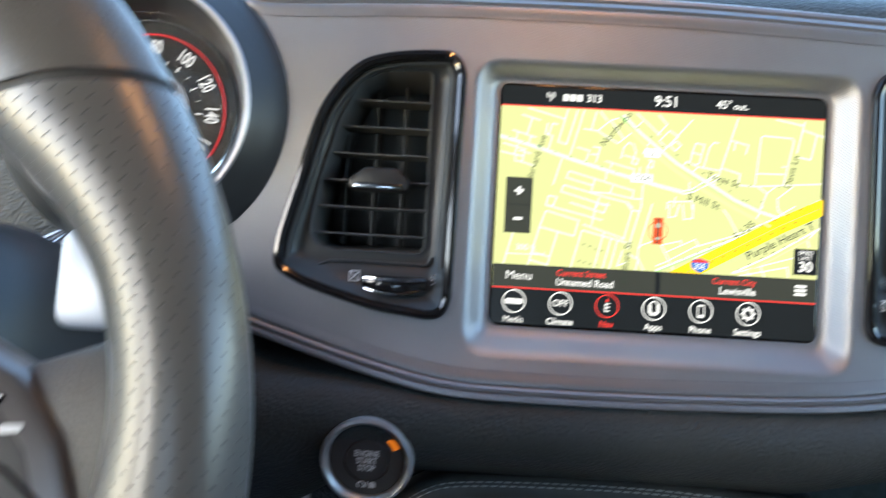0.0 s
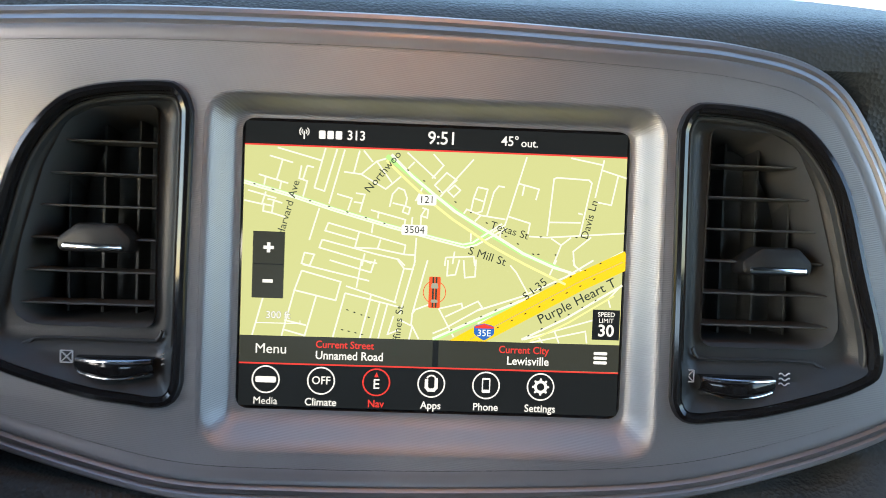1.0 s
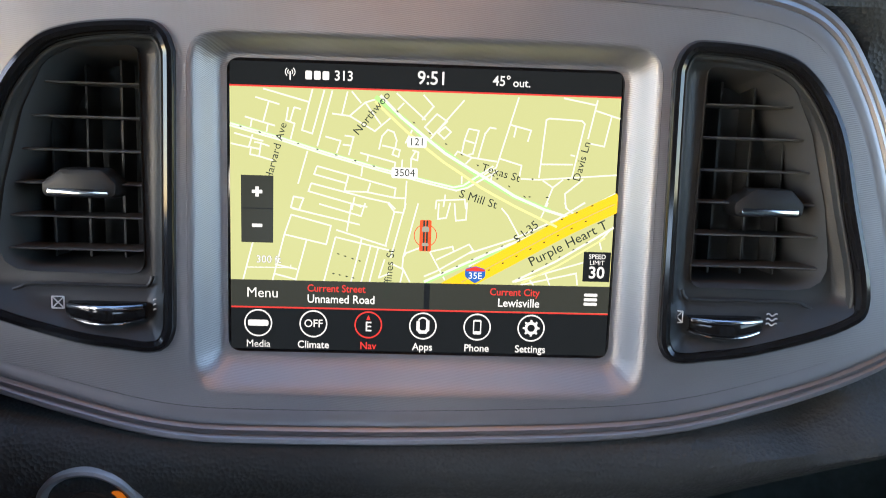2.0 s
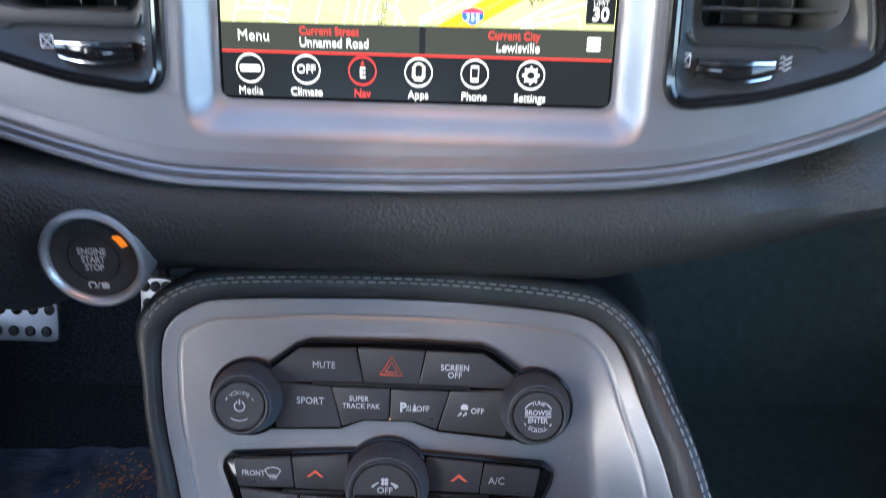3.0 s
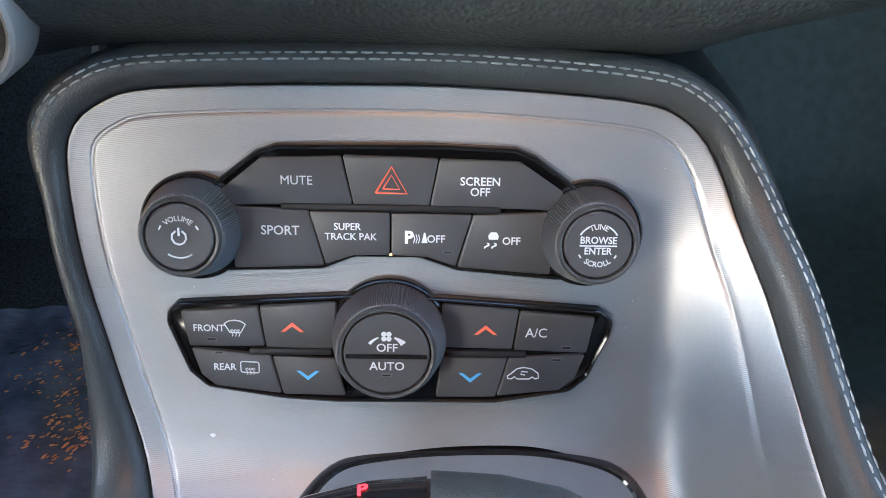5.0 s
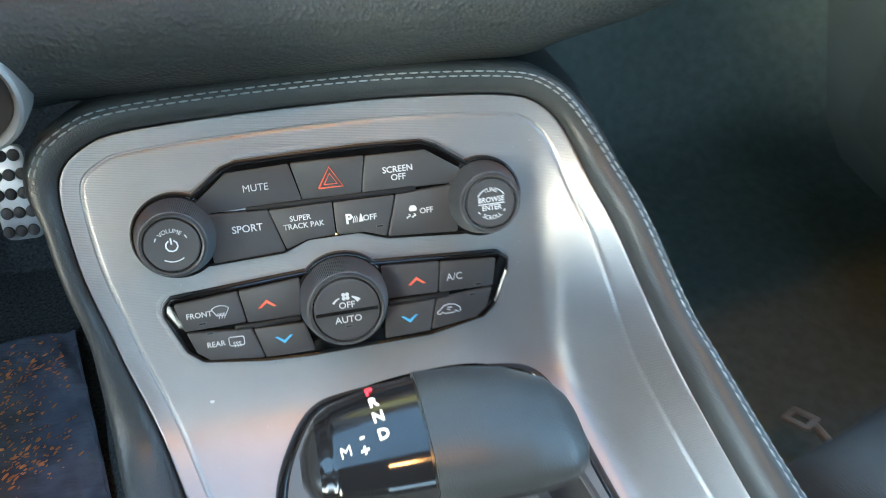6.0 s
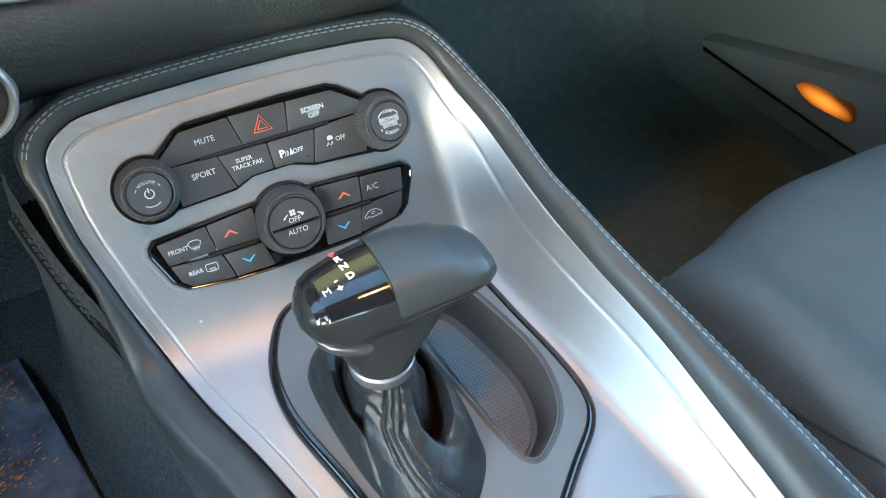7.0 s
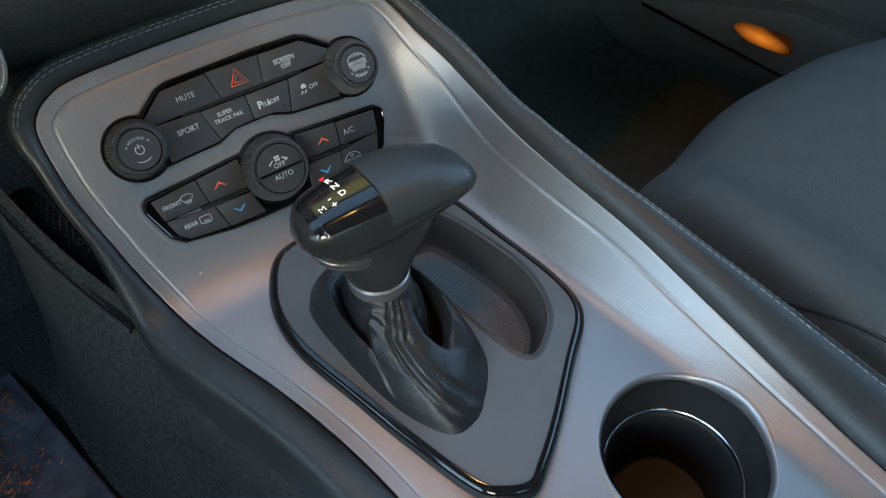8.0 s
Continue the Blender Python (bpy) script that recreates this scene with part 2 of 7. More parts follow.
def sheet(outline, holes, step, height, fmap=flat, skirt=0.0):
    """A skin over a flat outline with holes, at height(u, v), with points every step; skirt: depth of the edges' turned-down sides."""
    outline = ccw([tuple(p[:2]) for p in outline])
    holes = [ccw([tuple(p[:2]) for p in h])[::-1] for h in holes]
    pts, edges = [], []
    for ring in [outline] + holes:
        k0 = len(pts)
        pts += [Vector(p) for p in ring]
        edges += [(k0 + i, k0 + (i + 1) % len(ring)) for i in range(len(ring))]
    xs, ys = [p[0] for p in outline], [p[1] for p in outline]
    rings = list(pts)
    grid = np.array([tuple(p) for p in rings])
    for j in range(int((max(ys) - min(ys)) / step) + 1):
        for i in range(int((max(xs) - min(xs)) / step) + 1):
            p = (min(xs) + step * (i + 0.5 * (j % 2)), min(ys) + step * j)
            if inside(p, outline) and not any(inside(p, h) for h in holes):
                if np.min(np.hypot(grid[:, 0] - p[0], grid[:, 1] - p[1])) > step * 0.45:
                    pts.append(Vector(p))
    v2, _, f2, _, _, _ = delaunay_2d_cdt(pts, edges, [], 0, 1e-7)
    bm = bmesh.new()
    vs = [bm.verts.new(fmap(p.x, p.y, height(p.x, p.y))) for p in v2]
    for f in f2:
        mid = sum((v2[i] for i in f), Vector((0, 0))) / len(f)
        if not inside(mid, outline) or any(inside(mid, h) for h in holes):
            continue
        try:
            bm.faces.new([vs[i] for i in f])
        except ValueError:
            pass
    if skirt:
        for e in [e for e in bm.edges if len(e.link_faces) == 1]:
            a, b = [vs.index(v) for v in e.verts]
            q = [bm.verts.new(fmap(v2[i].x, v2[i].y, height(v2[i].x, v2[i].y) - skirt)) for i in (a, b)]
            bm.faces.new((e.verts[0], e.verts[1], q[1], q[0]))
        bmesh.ops.remove_doubles(bm, verts=bm.verts, dist=1e-6)
    return bm


def tube(path, r, seg=8, closed=False, bm=None, flatten=1.0):
    """A round bar along points in space; r: one radius or one for each point."""
    bm = bm or bmesh.new()
    P = [Vector(p) for p in path]
    n = len(P)
    rows = []
    up = None
    for i, p in enumerate(P):
        a = P[i - 1] if (closed or i) else p
        b = P[(i + 1) % n] if (closed or i < n - 1) else p
        d = (b - a).normalized()
        if up is None:
            up = d.orthogonal().normalized()
        up = (up - d * up.dot(d)).normalized()
        side = d.cross(up)
        rr = r[i] if isinstance(r, (list, tuple)) else r
        rows.append([bm.verts.new(p + (up * math.cos(t) * flatten + side * math.sin(t)) * rr) for t in [2 * math.pi * k / seg for k in range(seg)]])
    for i in range(n if closed else n - 1):
        a, b = rows[i], rows[(i + 1) % n]
        for k in range(seg):
            bm.faces.new((a[k], a[(k + 1) % seg], b[(k + 1) % seg], b[k]))
    if not closed:
        bm.faces.new(rows[0][::-1])
        bm.faces.new(rows[-1])
    return bm


def lathe(profile, at, fmap=flat, seg=48, bm=None, cap=True, wobble=None):
    """A turned body: (radius, height) pairs round the point at = (u, v) of a surface."""
    bm = bm or bmesh.new()
    rows = []
    for j, (r, h) in enumerate(profile):
        rows.append([bm.verts.new(fmap(at[0] + (r + (wobble(j, k) if wobble else 0)) * math.cos(2 * math.pi * k / seg),
                                       at[1] + (r + (wobble(j, k) if wobble else 0)) * math.sin(2 * math.pi * k / seg), h)) for k in range(seg)])
    for a, b in zip(rows, rows[1:]):
        for k in range(seg):
            bm.faces.new((a[k], a[(k + 1) % seg], b[(k + 1) % seg], b[k]))
    if cap:
        bm.faces.new(rows[-1])
    return bm


def loft(rings, bm=None, cap=True):
    """A skin through rings of points in space, all of one length."""
    bm = bm or bmesh.new()
    rows = [[bm.verts.new(p) for p in ring] for ring in rings]
    k = len(rows[0])
    for a, b in zip(rows, rows[1:]):
        for i in range(k):
            bm.faces.new((a[i], a[(i + 1) % k], b[(i + 1) % k], b[i]))
    if cap:
        bm.faces.new(rows[0][::-1])
        bm.faces.new(rows[-1])
    return bm


def box(x0, x1, y0, y1, z0, z1, bevel=0.0, fmap=flat, bm=None):
    return prism([(x0, y0), (x1, y0), (x1, y1), (x0, y1)], z0, z1, fmap, bevel or 1e-4, bm)


def letters(body, size, at, material, parent, fmap=flat, w=0.0, turn=0.0, align="CENTER", bold=0.0, squeeze=1.0, name="lettering", bend=None):
    """Words in the built-in font, laid on a surface as a flat mesh; size: the capitals' height."""
    fc = bpy.data.curves.new("text", "FONT")
    fc.body, fc.size, fc.align_x, fc.align_y, fc.resolution_u = body, size / 0.69, align, "CENTER", 3
    fc.offset = bold * size
    if "M" in body:
        fc.offset = 0.0
    tmp = bpy.data.objects.new("text", fc)
    me = bpy.data.meshes.new_from_object(tmp)
    bpy.data.objects.remove(tmp)
    bpy.data.curves.remove(fc)
    c, s = math.cos(radians(turn)), math.sin(radians(turn))
    for v in me.vertices:
        x, y = v.co.x * squeeze, v.co.y
        if bend:
            a = bend[1] - x / bend[0] if bend[0] > 0 else bend[1] - x / bend[0]
            rr = abs(bend[0]) + (y if bend[0] > 0 else -y)
            v.co = fmap(at[0] + rr * math.cos(a), at[1] + rr * math.sin(a), w)
        else:
            v.co = fmap(at[0] + x * c - y * s, at[1] + x * s + y * c, w)
    me.name = name
    me.materials.clear()
    return link(name, me, material, parent)


def smoothstep(t):
    t = max(0.0, min(1.0, t))
    return t * t * (3 - 2 * t)


# ---- the two working surfaces ----
TILT = radians(18)


def on_screen(u, v, w):
    """The display's plane: u to the right from its lower corner, v up along it, w out of it."""
    return Vector((0.020 + u, 0.376 + v * math.sin(TILT) - w * math.cos(TILT), 0.628 + v * math.cos(TILT) + w * math.sin(TILT)))


def console_z(y):
    a = 0.500 - (0.3445 - y) * 1.804
    b = 0.380 + 0.12 * (y - 0.13)
    m = max(a, b)
    return m + 0.012 * math.log(math.exp((a - m) / 0.012) + math.exp((b - m) / 0.012))


RUN_Y = np.linspace(0.50, -0.60, 1101)
RUN_Z = np.array([console_z(y) for y in RUN_Y])
RUN_S = np.concatenate([[0], -np.cumsum(np.hypot(np.diff(RUN_Y), np.diff(RUN_Z)))])
RUN_S = RUN_S - np.interp(-0.3445, -RUN_Y, RUN_S)
RUN_TY, RUN_TZ = np.gradient(RUN_Y, RUN_S), np.gradient(RUN_Z, RUN_S)


def run(y):
    """The length along the console's face at the depth y."""
    return float(np.interp(-y, -RUN_Y, RUN_S))


def on_console(x, s, w):
    """The console's face: x across, s along it (0 at the hazard switch, falling towards the seats), w out of it."""
    k = (-s, -RUN_S)
    y, z = float(np.interp(*k, RUN_Y)), float(np.interp(*k, RUN_Z))
    ty, tz = float(np.interp(*k, RUN_TY)), float(np.interp(*k, RUN_TZ))
    return Vector((x, y - w * tz, z + w * ty))


def on_panel(u, v, w):
    return on_console(0.095 + u, v, w)


def on_plate(x, y, w):
    """The shifter's plate, a shade above the trim."""
    return Vector((x, y - w * 0.119, 0.384 + 0.12 * (y - 0.13) + w * 0.993))

# ---- cabin shell ----
X0, X1, Y0 = -0.62, 0.90, -1.25


def slab(name, label, category, pts, axis, a, b, material, holes=()):
    """A flat wall of some thickness with openings, its outline given across the axis."""
    f = {"x": lambda u, v, w: Vector((w, u, v)), "y": lambda u, v, w: Vector((u, w, v)), "z": lambda u, v, w: Vector((u, v, w))}[axis]
    bm = bmesh.new()
    outline, hs = ccw(pts), [ccw(h)[::-1] for h in holes]
    ring_pts, edges = [], []
    for ring in [outline] + hs:
        k0 = len(ring_pts)
        ring_pts += [Vector(p) for p in ring]
        edges += [(k0 + i, k0 + (i + 1) % len(ring)) for i in range(len(ring))]
    v2, e2, f2, _, _, _ = delaunay_2d_cdt(ring_pts, edges, [], 0, 1e-7)
    lo, hi = [bm.verts.new(f(p.x, p.y, a)) for p in v2], [bm.verts.new(f(p.x, p.y, b)) for p in v2]
    for t in f2:
        mid = sum((v2[i] for i in t), Vector((0, 0))) / 3
        if not inside(mid, outline) or any(inside(mid, h) for h in hs):
            continue
        bm.faces.new([lo[i] for i in t])
        bm.faces.new([hi[i] for i in t[::-1]])
    for i, j in edges:
        bm.faces.new((lo[i], lo[j], hi[j], hi[i]))
    return tagged(part(name, bm, material, smooth=False), label, category, kind="structure")


slab("floor", "carpeted passenger floor, dark carpet lightened as haze", "floor", [(0.10, Y0), (X1, Y0), (X1, 0.80), (0.10, 0.80)], "z", -0.02, 0.04, M_FLOOR)
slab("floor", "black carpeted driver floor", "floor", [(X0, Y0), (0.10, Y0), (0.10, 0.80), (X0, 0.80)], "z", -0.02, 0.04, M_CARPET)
TOE = [(0.80, 0.04), (0.86, 0.07), (0.98, 0.26), (1.02, 0.45), (1.05, 0.45), (1.05, 0.0), (0.80, 0.0)]
tagged(part("toe_board", sweep([(0.10, 0.0), (X1, 0.0)], TOE), M_FLOOR), "carpeted sloping toe board below the dashboard, lightened as haze", "floor", kind="structure")
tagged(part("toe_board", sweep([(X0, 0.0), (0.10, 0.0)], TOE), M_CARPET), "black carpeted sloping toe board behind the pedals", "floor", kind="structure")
slab("wall_front", "dark firewall behind the dashboard", "wall", [(X0, 0.42), (X1, 0.42), (X1, 0.78), (X0, 0.78)], "y", 1.02, 1.06, M_TRIM)
slab("wall_back", "dark trimmed rear bulkhead with a rear window", "wall", [(X0, 0.0), (X1, 0.0), (X1, 1.24), (X0, 1.24)], "y", -1.29, -1.25, M_SIDE,
     [rounded([(-0.36, 0.95), (0.15, 0.95), (0.13, 1.10), (-0.32, 1.10)], 0.03)])
SIDE = [(Y0, 0.0), (1.06, 0.0), (1.06, 0.78), (0.18, 1.20), (Y0, 1.20)]
GLASS = rounded([(-0.42, 0.72), (0.82, 0.72), (0.12, 1.15), (-0.38, 1.15)], 0.04)
OPEN = rounded([(-0.33, 0.60), (0.64, 0.60), (0.72, 0.76), (0.12, 1.15), (-0.28, 1.15)], 0.04)
QUARTER = rounded([(-1.02, 0.74), (-0.49, 0.71), (-0.47, 1.13), (-0.82, 1.11)], 0.04)
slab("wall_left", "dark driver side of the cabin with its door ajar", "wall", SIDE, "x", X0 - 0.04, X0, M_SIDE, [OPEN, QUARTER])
slab("wall_right", "trimmed passenger side of the cabin with a window, lightened as haze", "wall", SIDE, "x", X1, X1 + 0.04, M_TRIM, [GLASS])
slab("ceiling", "dark grey cloth headliner", "ceiling", [(X0 - 0.04, Y0 - 0.04), (X1 + 0.04, Y0 - 0.04), (X1 + 0.04, 0.18), (X0 - 0.04, 0.18)], "z", 1.20, 1.24, M_LINER)
ws = thing("windshield", (0.14, 1.06, 0.78), "clear raked windshield with a dark frame", "windshield", kind="structure")


def on_glass(u, v, w):
    d = Vector((0, -0.88, 0.42)).normalized()
    n = Vector((0, 0.42, 0.88)).normalized()
    return Vector((u, 1.06, 0.78)) + d * v + n * w


M_GLASS = mat("tinted_glass", (0.72, 0.765, 0.765), 0.02)
M_GLASS.node_tree.nodes["Principled BSDF"].inputs["Transmission Weight"].default_value = 1.0
M_GLASS.node_tree.nodes["Principled BSDF"].inputs["IOR"].default_value = 1.05
pane = part("pane", box(X0, X1, 0.02, 0.965, 0.0, 0.004, fmap=on_glass), M_GLASS, ws)
pane.visible_shadow = False
for k, (a, b) in enumerate(((X0 - 0.04, X0 + 0.05), (X1 - 0.05, X1 + 0.04))):
    part("pillar", box(a, b, 0.0, 0.975, -0.03, 0.02, 0.004, on_glass), M_LINER, ws)
# out of view: added to keep the upper sky off the console's metal
part("header", box(X0, X1, 0.84, 0.975, -0.035, -0.004, 0.004, on_glass), M_LINER, ws, "unseen dark roof header blocking sky over the glass")
gm = mat("grey_asphalt", (0.16, 0.155, 0.15), 0.9, grain=0.8, grain_scale=60, vary=0.25, vary_scale=0.6)
slab("ground", "grey sunlit asphalt outside the car", "ground", [(-400, -400), (400, -400), (400, 400), (-400, 400)], "z", -0.12, -0.023, gm)


overhead = thing("overhead_console", (0.10, 0.12, 1.20), "grey overhead console with two warm reading lights", "overhead console")
part("housing", prism(rounded([(-0.01, 0.02), (0.21, 0.02), (0.21, 0.17), (-0.01, 0.17)], 0.02), 1.20, 1.19, flat, -0.002), M_LINER, overhead)
M_AMBER_LENS = glow("warm_lamp_lens", (1.0, 0.42, 0.12), 55.0)
for x in (0.055, 0.145):
    part("lens", box(x - 0.014, x + 0.014, 0.102, 0.138, 1.1875, 1.1895), M_AMBER_LENS, overhead, "lit warm lens")
# ---- dashboard ----
def dash_point(x, s):
    """The dashboard's skin: s runs from the windshield's foot (0) over the top, down the face and round the lower roll (1)."""
    pts = DASH_LINE
    f = s * (len(pts) - 1)
    i = min(int(f), len(pts) - 2)
    p = pts[i].lerp(pts[i + 1], f - i)
    y, z = p.x, p.y
    fall = smoothstep((x - 0.34) / 0.30)
    top = smoothstep((z - 0.60) / 0.15)
    z -= 0.100 * fall * top
    if x > 0.20:
        z += min(x - 0.20, 0.30) * 0.40 * (1 - smoothstep((z - 0.52) / 0.12))
    z -= 0.024 * smoothstep((-0.05 - x) / 0.05) * (1 - smoothstep((z - 0.53) / 0.05))
    z += 0.007 * smoothstep((x + 0.05) / 0.04) * smoothstep((0.30 - x) / 0.05) * (1 - smoothstep((z - 0.535) / 0.03))
    y += 0.065 * smoothstep((0.300 - x) / 0.02) * smoothstep((x + 0.115) / 0.02) * smoothstep((z - 0.598) / 0.012) * smoothstep((0.776 - z) / 0.012)
    if x > 0.10:
        y += 0.025 * smoothstep((x - 0.33) / 0.2)
    return Vector((x, y, z))


DASH_LINE = [Vector((p.x, p.y)) for p in even(curve([(1.04, 0.800), (0.90, 0.811), (0.75, 0.812), (0.60, 0.810), (0.50, 0.807), (0.445, 0.802), (0.425, 0.790),
    (0.424, 0.765), (0.412, 0.72), (0.396, 0.67), (0.380, 0.62), (0.362, 0.602), (0.349, 0.592), (0.343, 0.580), (0.345, 0.566), (0.353, 0.550),
    (0.368, 0.533), (0.39, 0.521), (0.43, 0.514), (0.60, 0.505)], 6), 0.012)]
dash = thing("dashboard", (0.14, 0.6, 0.5), "black soft-touch grained dashboard with a rolled lower edge", "dashboard")
NS, NX = 120, 140
for name, j0, j1, label in (("upper_pad", 0, 62, "grained black upper pad"), ("face_panel", 62, 78, "black panel behind the bezel"), ("lower_roll", 78, 120, "rolled black lower pad")):
    bm = bmesh.new()
    grid = [[bm.verts.new(dash_point(X0 + (X1 - X0) * i / NX, j / NS)) for i in range(NX + 1)] for j in range(j0, j1 + 1)]
    for a, b in zip(grid, grid[1:]):
        for i in range(NX):
            bm.faces.new((a[i], a[i + 1], b[i + 1], b[i]))
    part(name, bm, M_PAD, dash, label)

# ---- centre stack bezel ----
FACE = 0.010
GAUGE = (-0.190, 0.104)
arc = [(GAUGE[0] + 0.072 * math.cos(radians(d)), GAUGE[1] + 0.072 * math.sin(radians(d))) for d in range(-118, 64, 14)]
outer = curve([(-0.1450, 0.1700), (-0.1014, 0.1725), (-0.0302, 0.1755), (0.0865, 0.1755), (0.1862, 0.1715), (0.2201, 0.1685), (0.2475, 0.1625), (0.266, 0.151),
               (0.2800, 0.1305), (0.2920, 0.1050), (0.3030, 0.0700), (0.3130, 0.0350), (0.3115, 0.0105), (0.2935, -0.0042), (0.2483, -0.0208), (0.1897, -0.0334),
               (0.1019, -0.0380), (0.0233, -0.0390), (-0.0240, -0.0373), (-0.0678, -0.0284), (-0.1180, -0.0142), (-0.16, -0.001), (-0.215, 0.010), (-0.255, 0.022)] + arc, 6, True)
outer = [Vector(p) for p in ccw([tuple(p) for p in even(outer, 0.003, True)])]
rim_wide = [0.12 if (p - Vector(GAUGE)).length < 0.0735 else (0.45 if (p - Vector(GAUGE)).length < 0.085 else 1.0) for p in outer]
for _ in range(6):
    rim_wide = [(rim_wide[i - 1] + rim_wide[i] + rim_wide[(i + 1) % len(outer)]) / 3 for i in range(len(outer))]
RIM = 0.0155
face_edge = [(p.x + n.x * RIM * k, p.y + n.y * RIM * k) for p, n, k in zip(outer, normals2(outer, True), rim_wide)]
LEFT_VENT = [(-0.1150, 0.0325), (-0.1050, 0.0737), (-0.0948, 0.1088), (-0.0785, 0.1310), (-0.0605, 0.1390), (-0.0320, 0.1416), (-0.0240, 0.1388), (-0.0204, 0.1320), (-0.0197, 0.1220),
             (-0.0206, 0.0600), (-0.0212, 0.0180), (-0.0222, 0.0090), (-0.0258, 0.0032), (-0.0325, 0.0014), (-0.0430, 0.0025), (-0.0671, 0.0062), (-0.1056, 0.0185)]
LEFT_HOLE = [(-0.1005, 0.0345), (-0.0941, 0.0725), (-0.0849, 0.1054), (-0.0754, 0.1245), (-0.0640, 0.1305), (-0.0365, 0.1325), (-0.0358, 0.0345)]
vent_line = ccw([tuple(p) for p in even(curve(LEFT_VENT, 6, True), 0.003, True)])
vent_hole = ccw(rounded(LEFT_HOLE, [0.014, 0.03, 0.03, 0.012, 0.01, 0.004, 0.006], 4))


def mirrored(poly):
    return ccw([(0.171 - p[0], p[1]) for p in poly])


SCREEN_W, SCREEN_H = 0.172, 0.1285
screen_line = ccw(rounded([(0, 0), (SCREEN_W, 0), (SCREEN_W, SCREEN_H), (0, SCREEN_H)], 0.0055, 5))
recess_line = ccw(rounded([(-0.0160, -0.0170), (SCREEN_W + 0.0155, -0.0170), (SCREEN_W + 0.0145, SCREEN_H + 0.0115), (-0.0150, SCREEN_H + 0.0115)], 0.016, 8))
well_line = ccw(rounded([(-0.0009, -0.0009), (SCREEN_W + 0.0009, -0.0009), (SCREEN_W + 0.0009, SCREEN_H + 0.0009), (-0.0009, SCREEN_H + 0.0009)], 0.0062, 8))


def roll_over(v):
    """The bezel leans out into a lip along its lower edge and rolls back towards the dashboard's top."""
    return 0.0075 * min(max((0.002 - v) / 0.040, 0), 1) ** 2 - 0.0006 * min(max((v - 0.128) / 0.045, 0), 1) ** 2


def on_bezel(u, v, w):
    return on_screen(u, v, w + roll_over(v))


def face_height(u, v):
    return FACE + 0.0012 * math.sin(min(max((v + 0.02) / 0.18, 0), 1) * math.pi)


bezel = part("centre_bezel", sheet(face_edge, [recess_line, vent_line, mirrored(vent_line)], 0.005, face_height, on_bezel), M_SILVER, dash, "satin graphite metallic bezel with a ridged edge")
RIDGES = [(0, -0.022), (0, 0.0070), (0.0009, 0.0084), (0.0028, 0.0088), (0.0040, 0.0078), (0.0048, 0.0092), (0.0066, 0.0100), (0.0082, 0.0090), (0.0091, 0.0104),
          (0.0112, 0.0110), (0.0134, 0.0104), (RIM, FACE + 0.0005)]
part("ridged_rim", sweep(outer, RIDGES, on_bezel, True, rim_wide), M_SILVER_RIM, bezel, "three stepped metallic ridges")
# the hollow between the bezel's face and the display: a soft shoulder, then a slope that flattens out at the glass
hollow = [(f, 0.0006 + 0.0049 * (1 + math.cos(math.pi * min(1.0, f * 1.06)))) for f in np.linspace(0, 1, 15)] + [(1.0, -0.004)]


def dense(poly, n=6):
    return [Vector(a).lerp(Vector(b), k / n) for a, b in zip(poly, poly[1:] + poly[:1]) for k in range(n)]


part("display_surround", loft([[on_bezel(*a.lerp(b, f), w) for a, b in zip(dense(recess_line), dense(well_line))] for f, w in hollow], cap=False), M_SILVER, bezel, "hollowed metallic surround of the display")

# ---- display ----
display = thing("infotainment_display", on_screen(0.086, 0, 0), "lit touchscreen showing a street map and menu row", "touchscreen")
part("glass_panel", prism(inset(screen_line, -0.0012), -0.008, 0.0, on_screen, 0.0002), M_GLOSS, display)


# ---- air vents ----
def chord(poly, v):
    xs = []
    for a, b in zip(poly, poly[1:] + poly[:1]):
        if (a[1] > v) != (b[1] > v):
            xs.append(a[0] + (b[0] - a[0]) * (v - a[1]) / (b[1] - a[1]))
    return min(xs), max(xs)


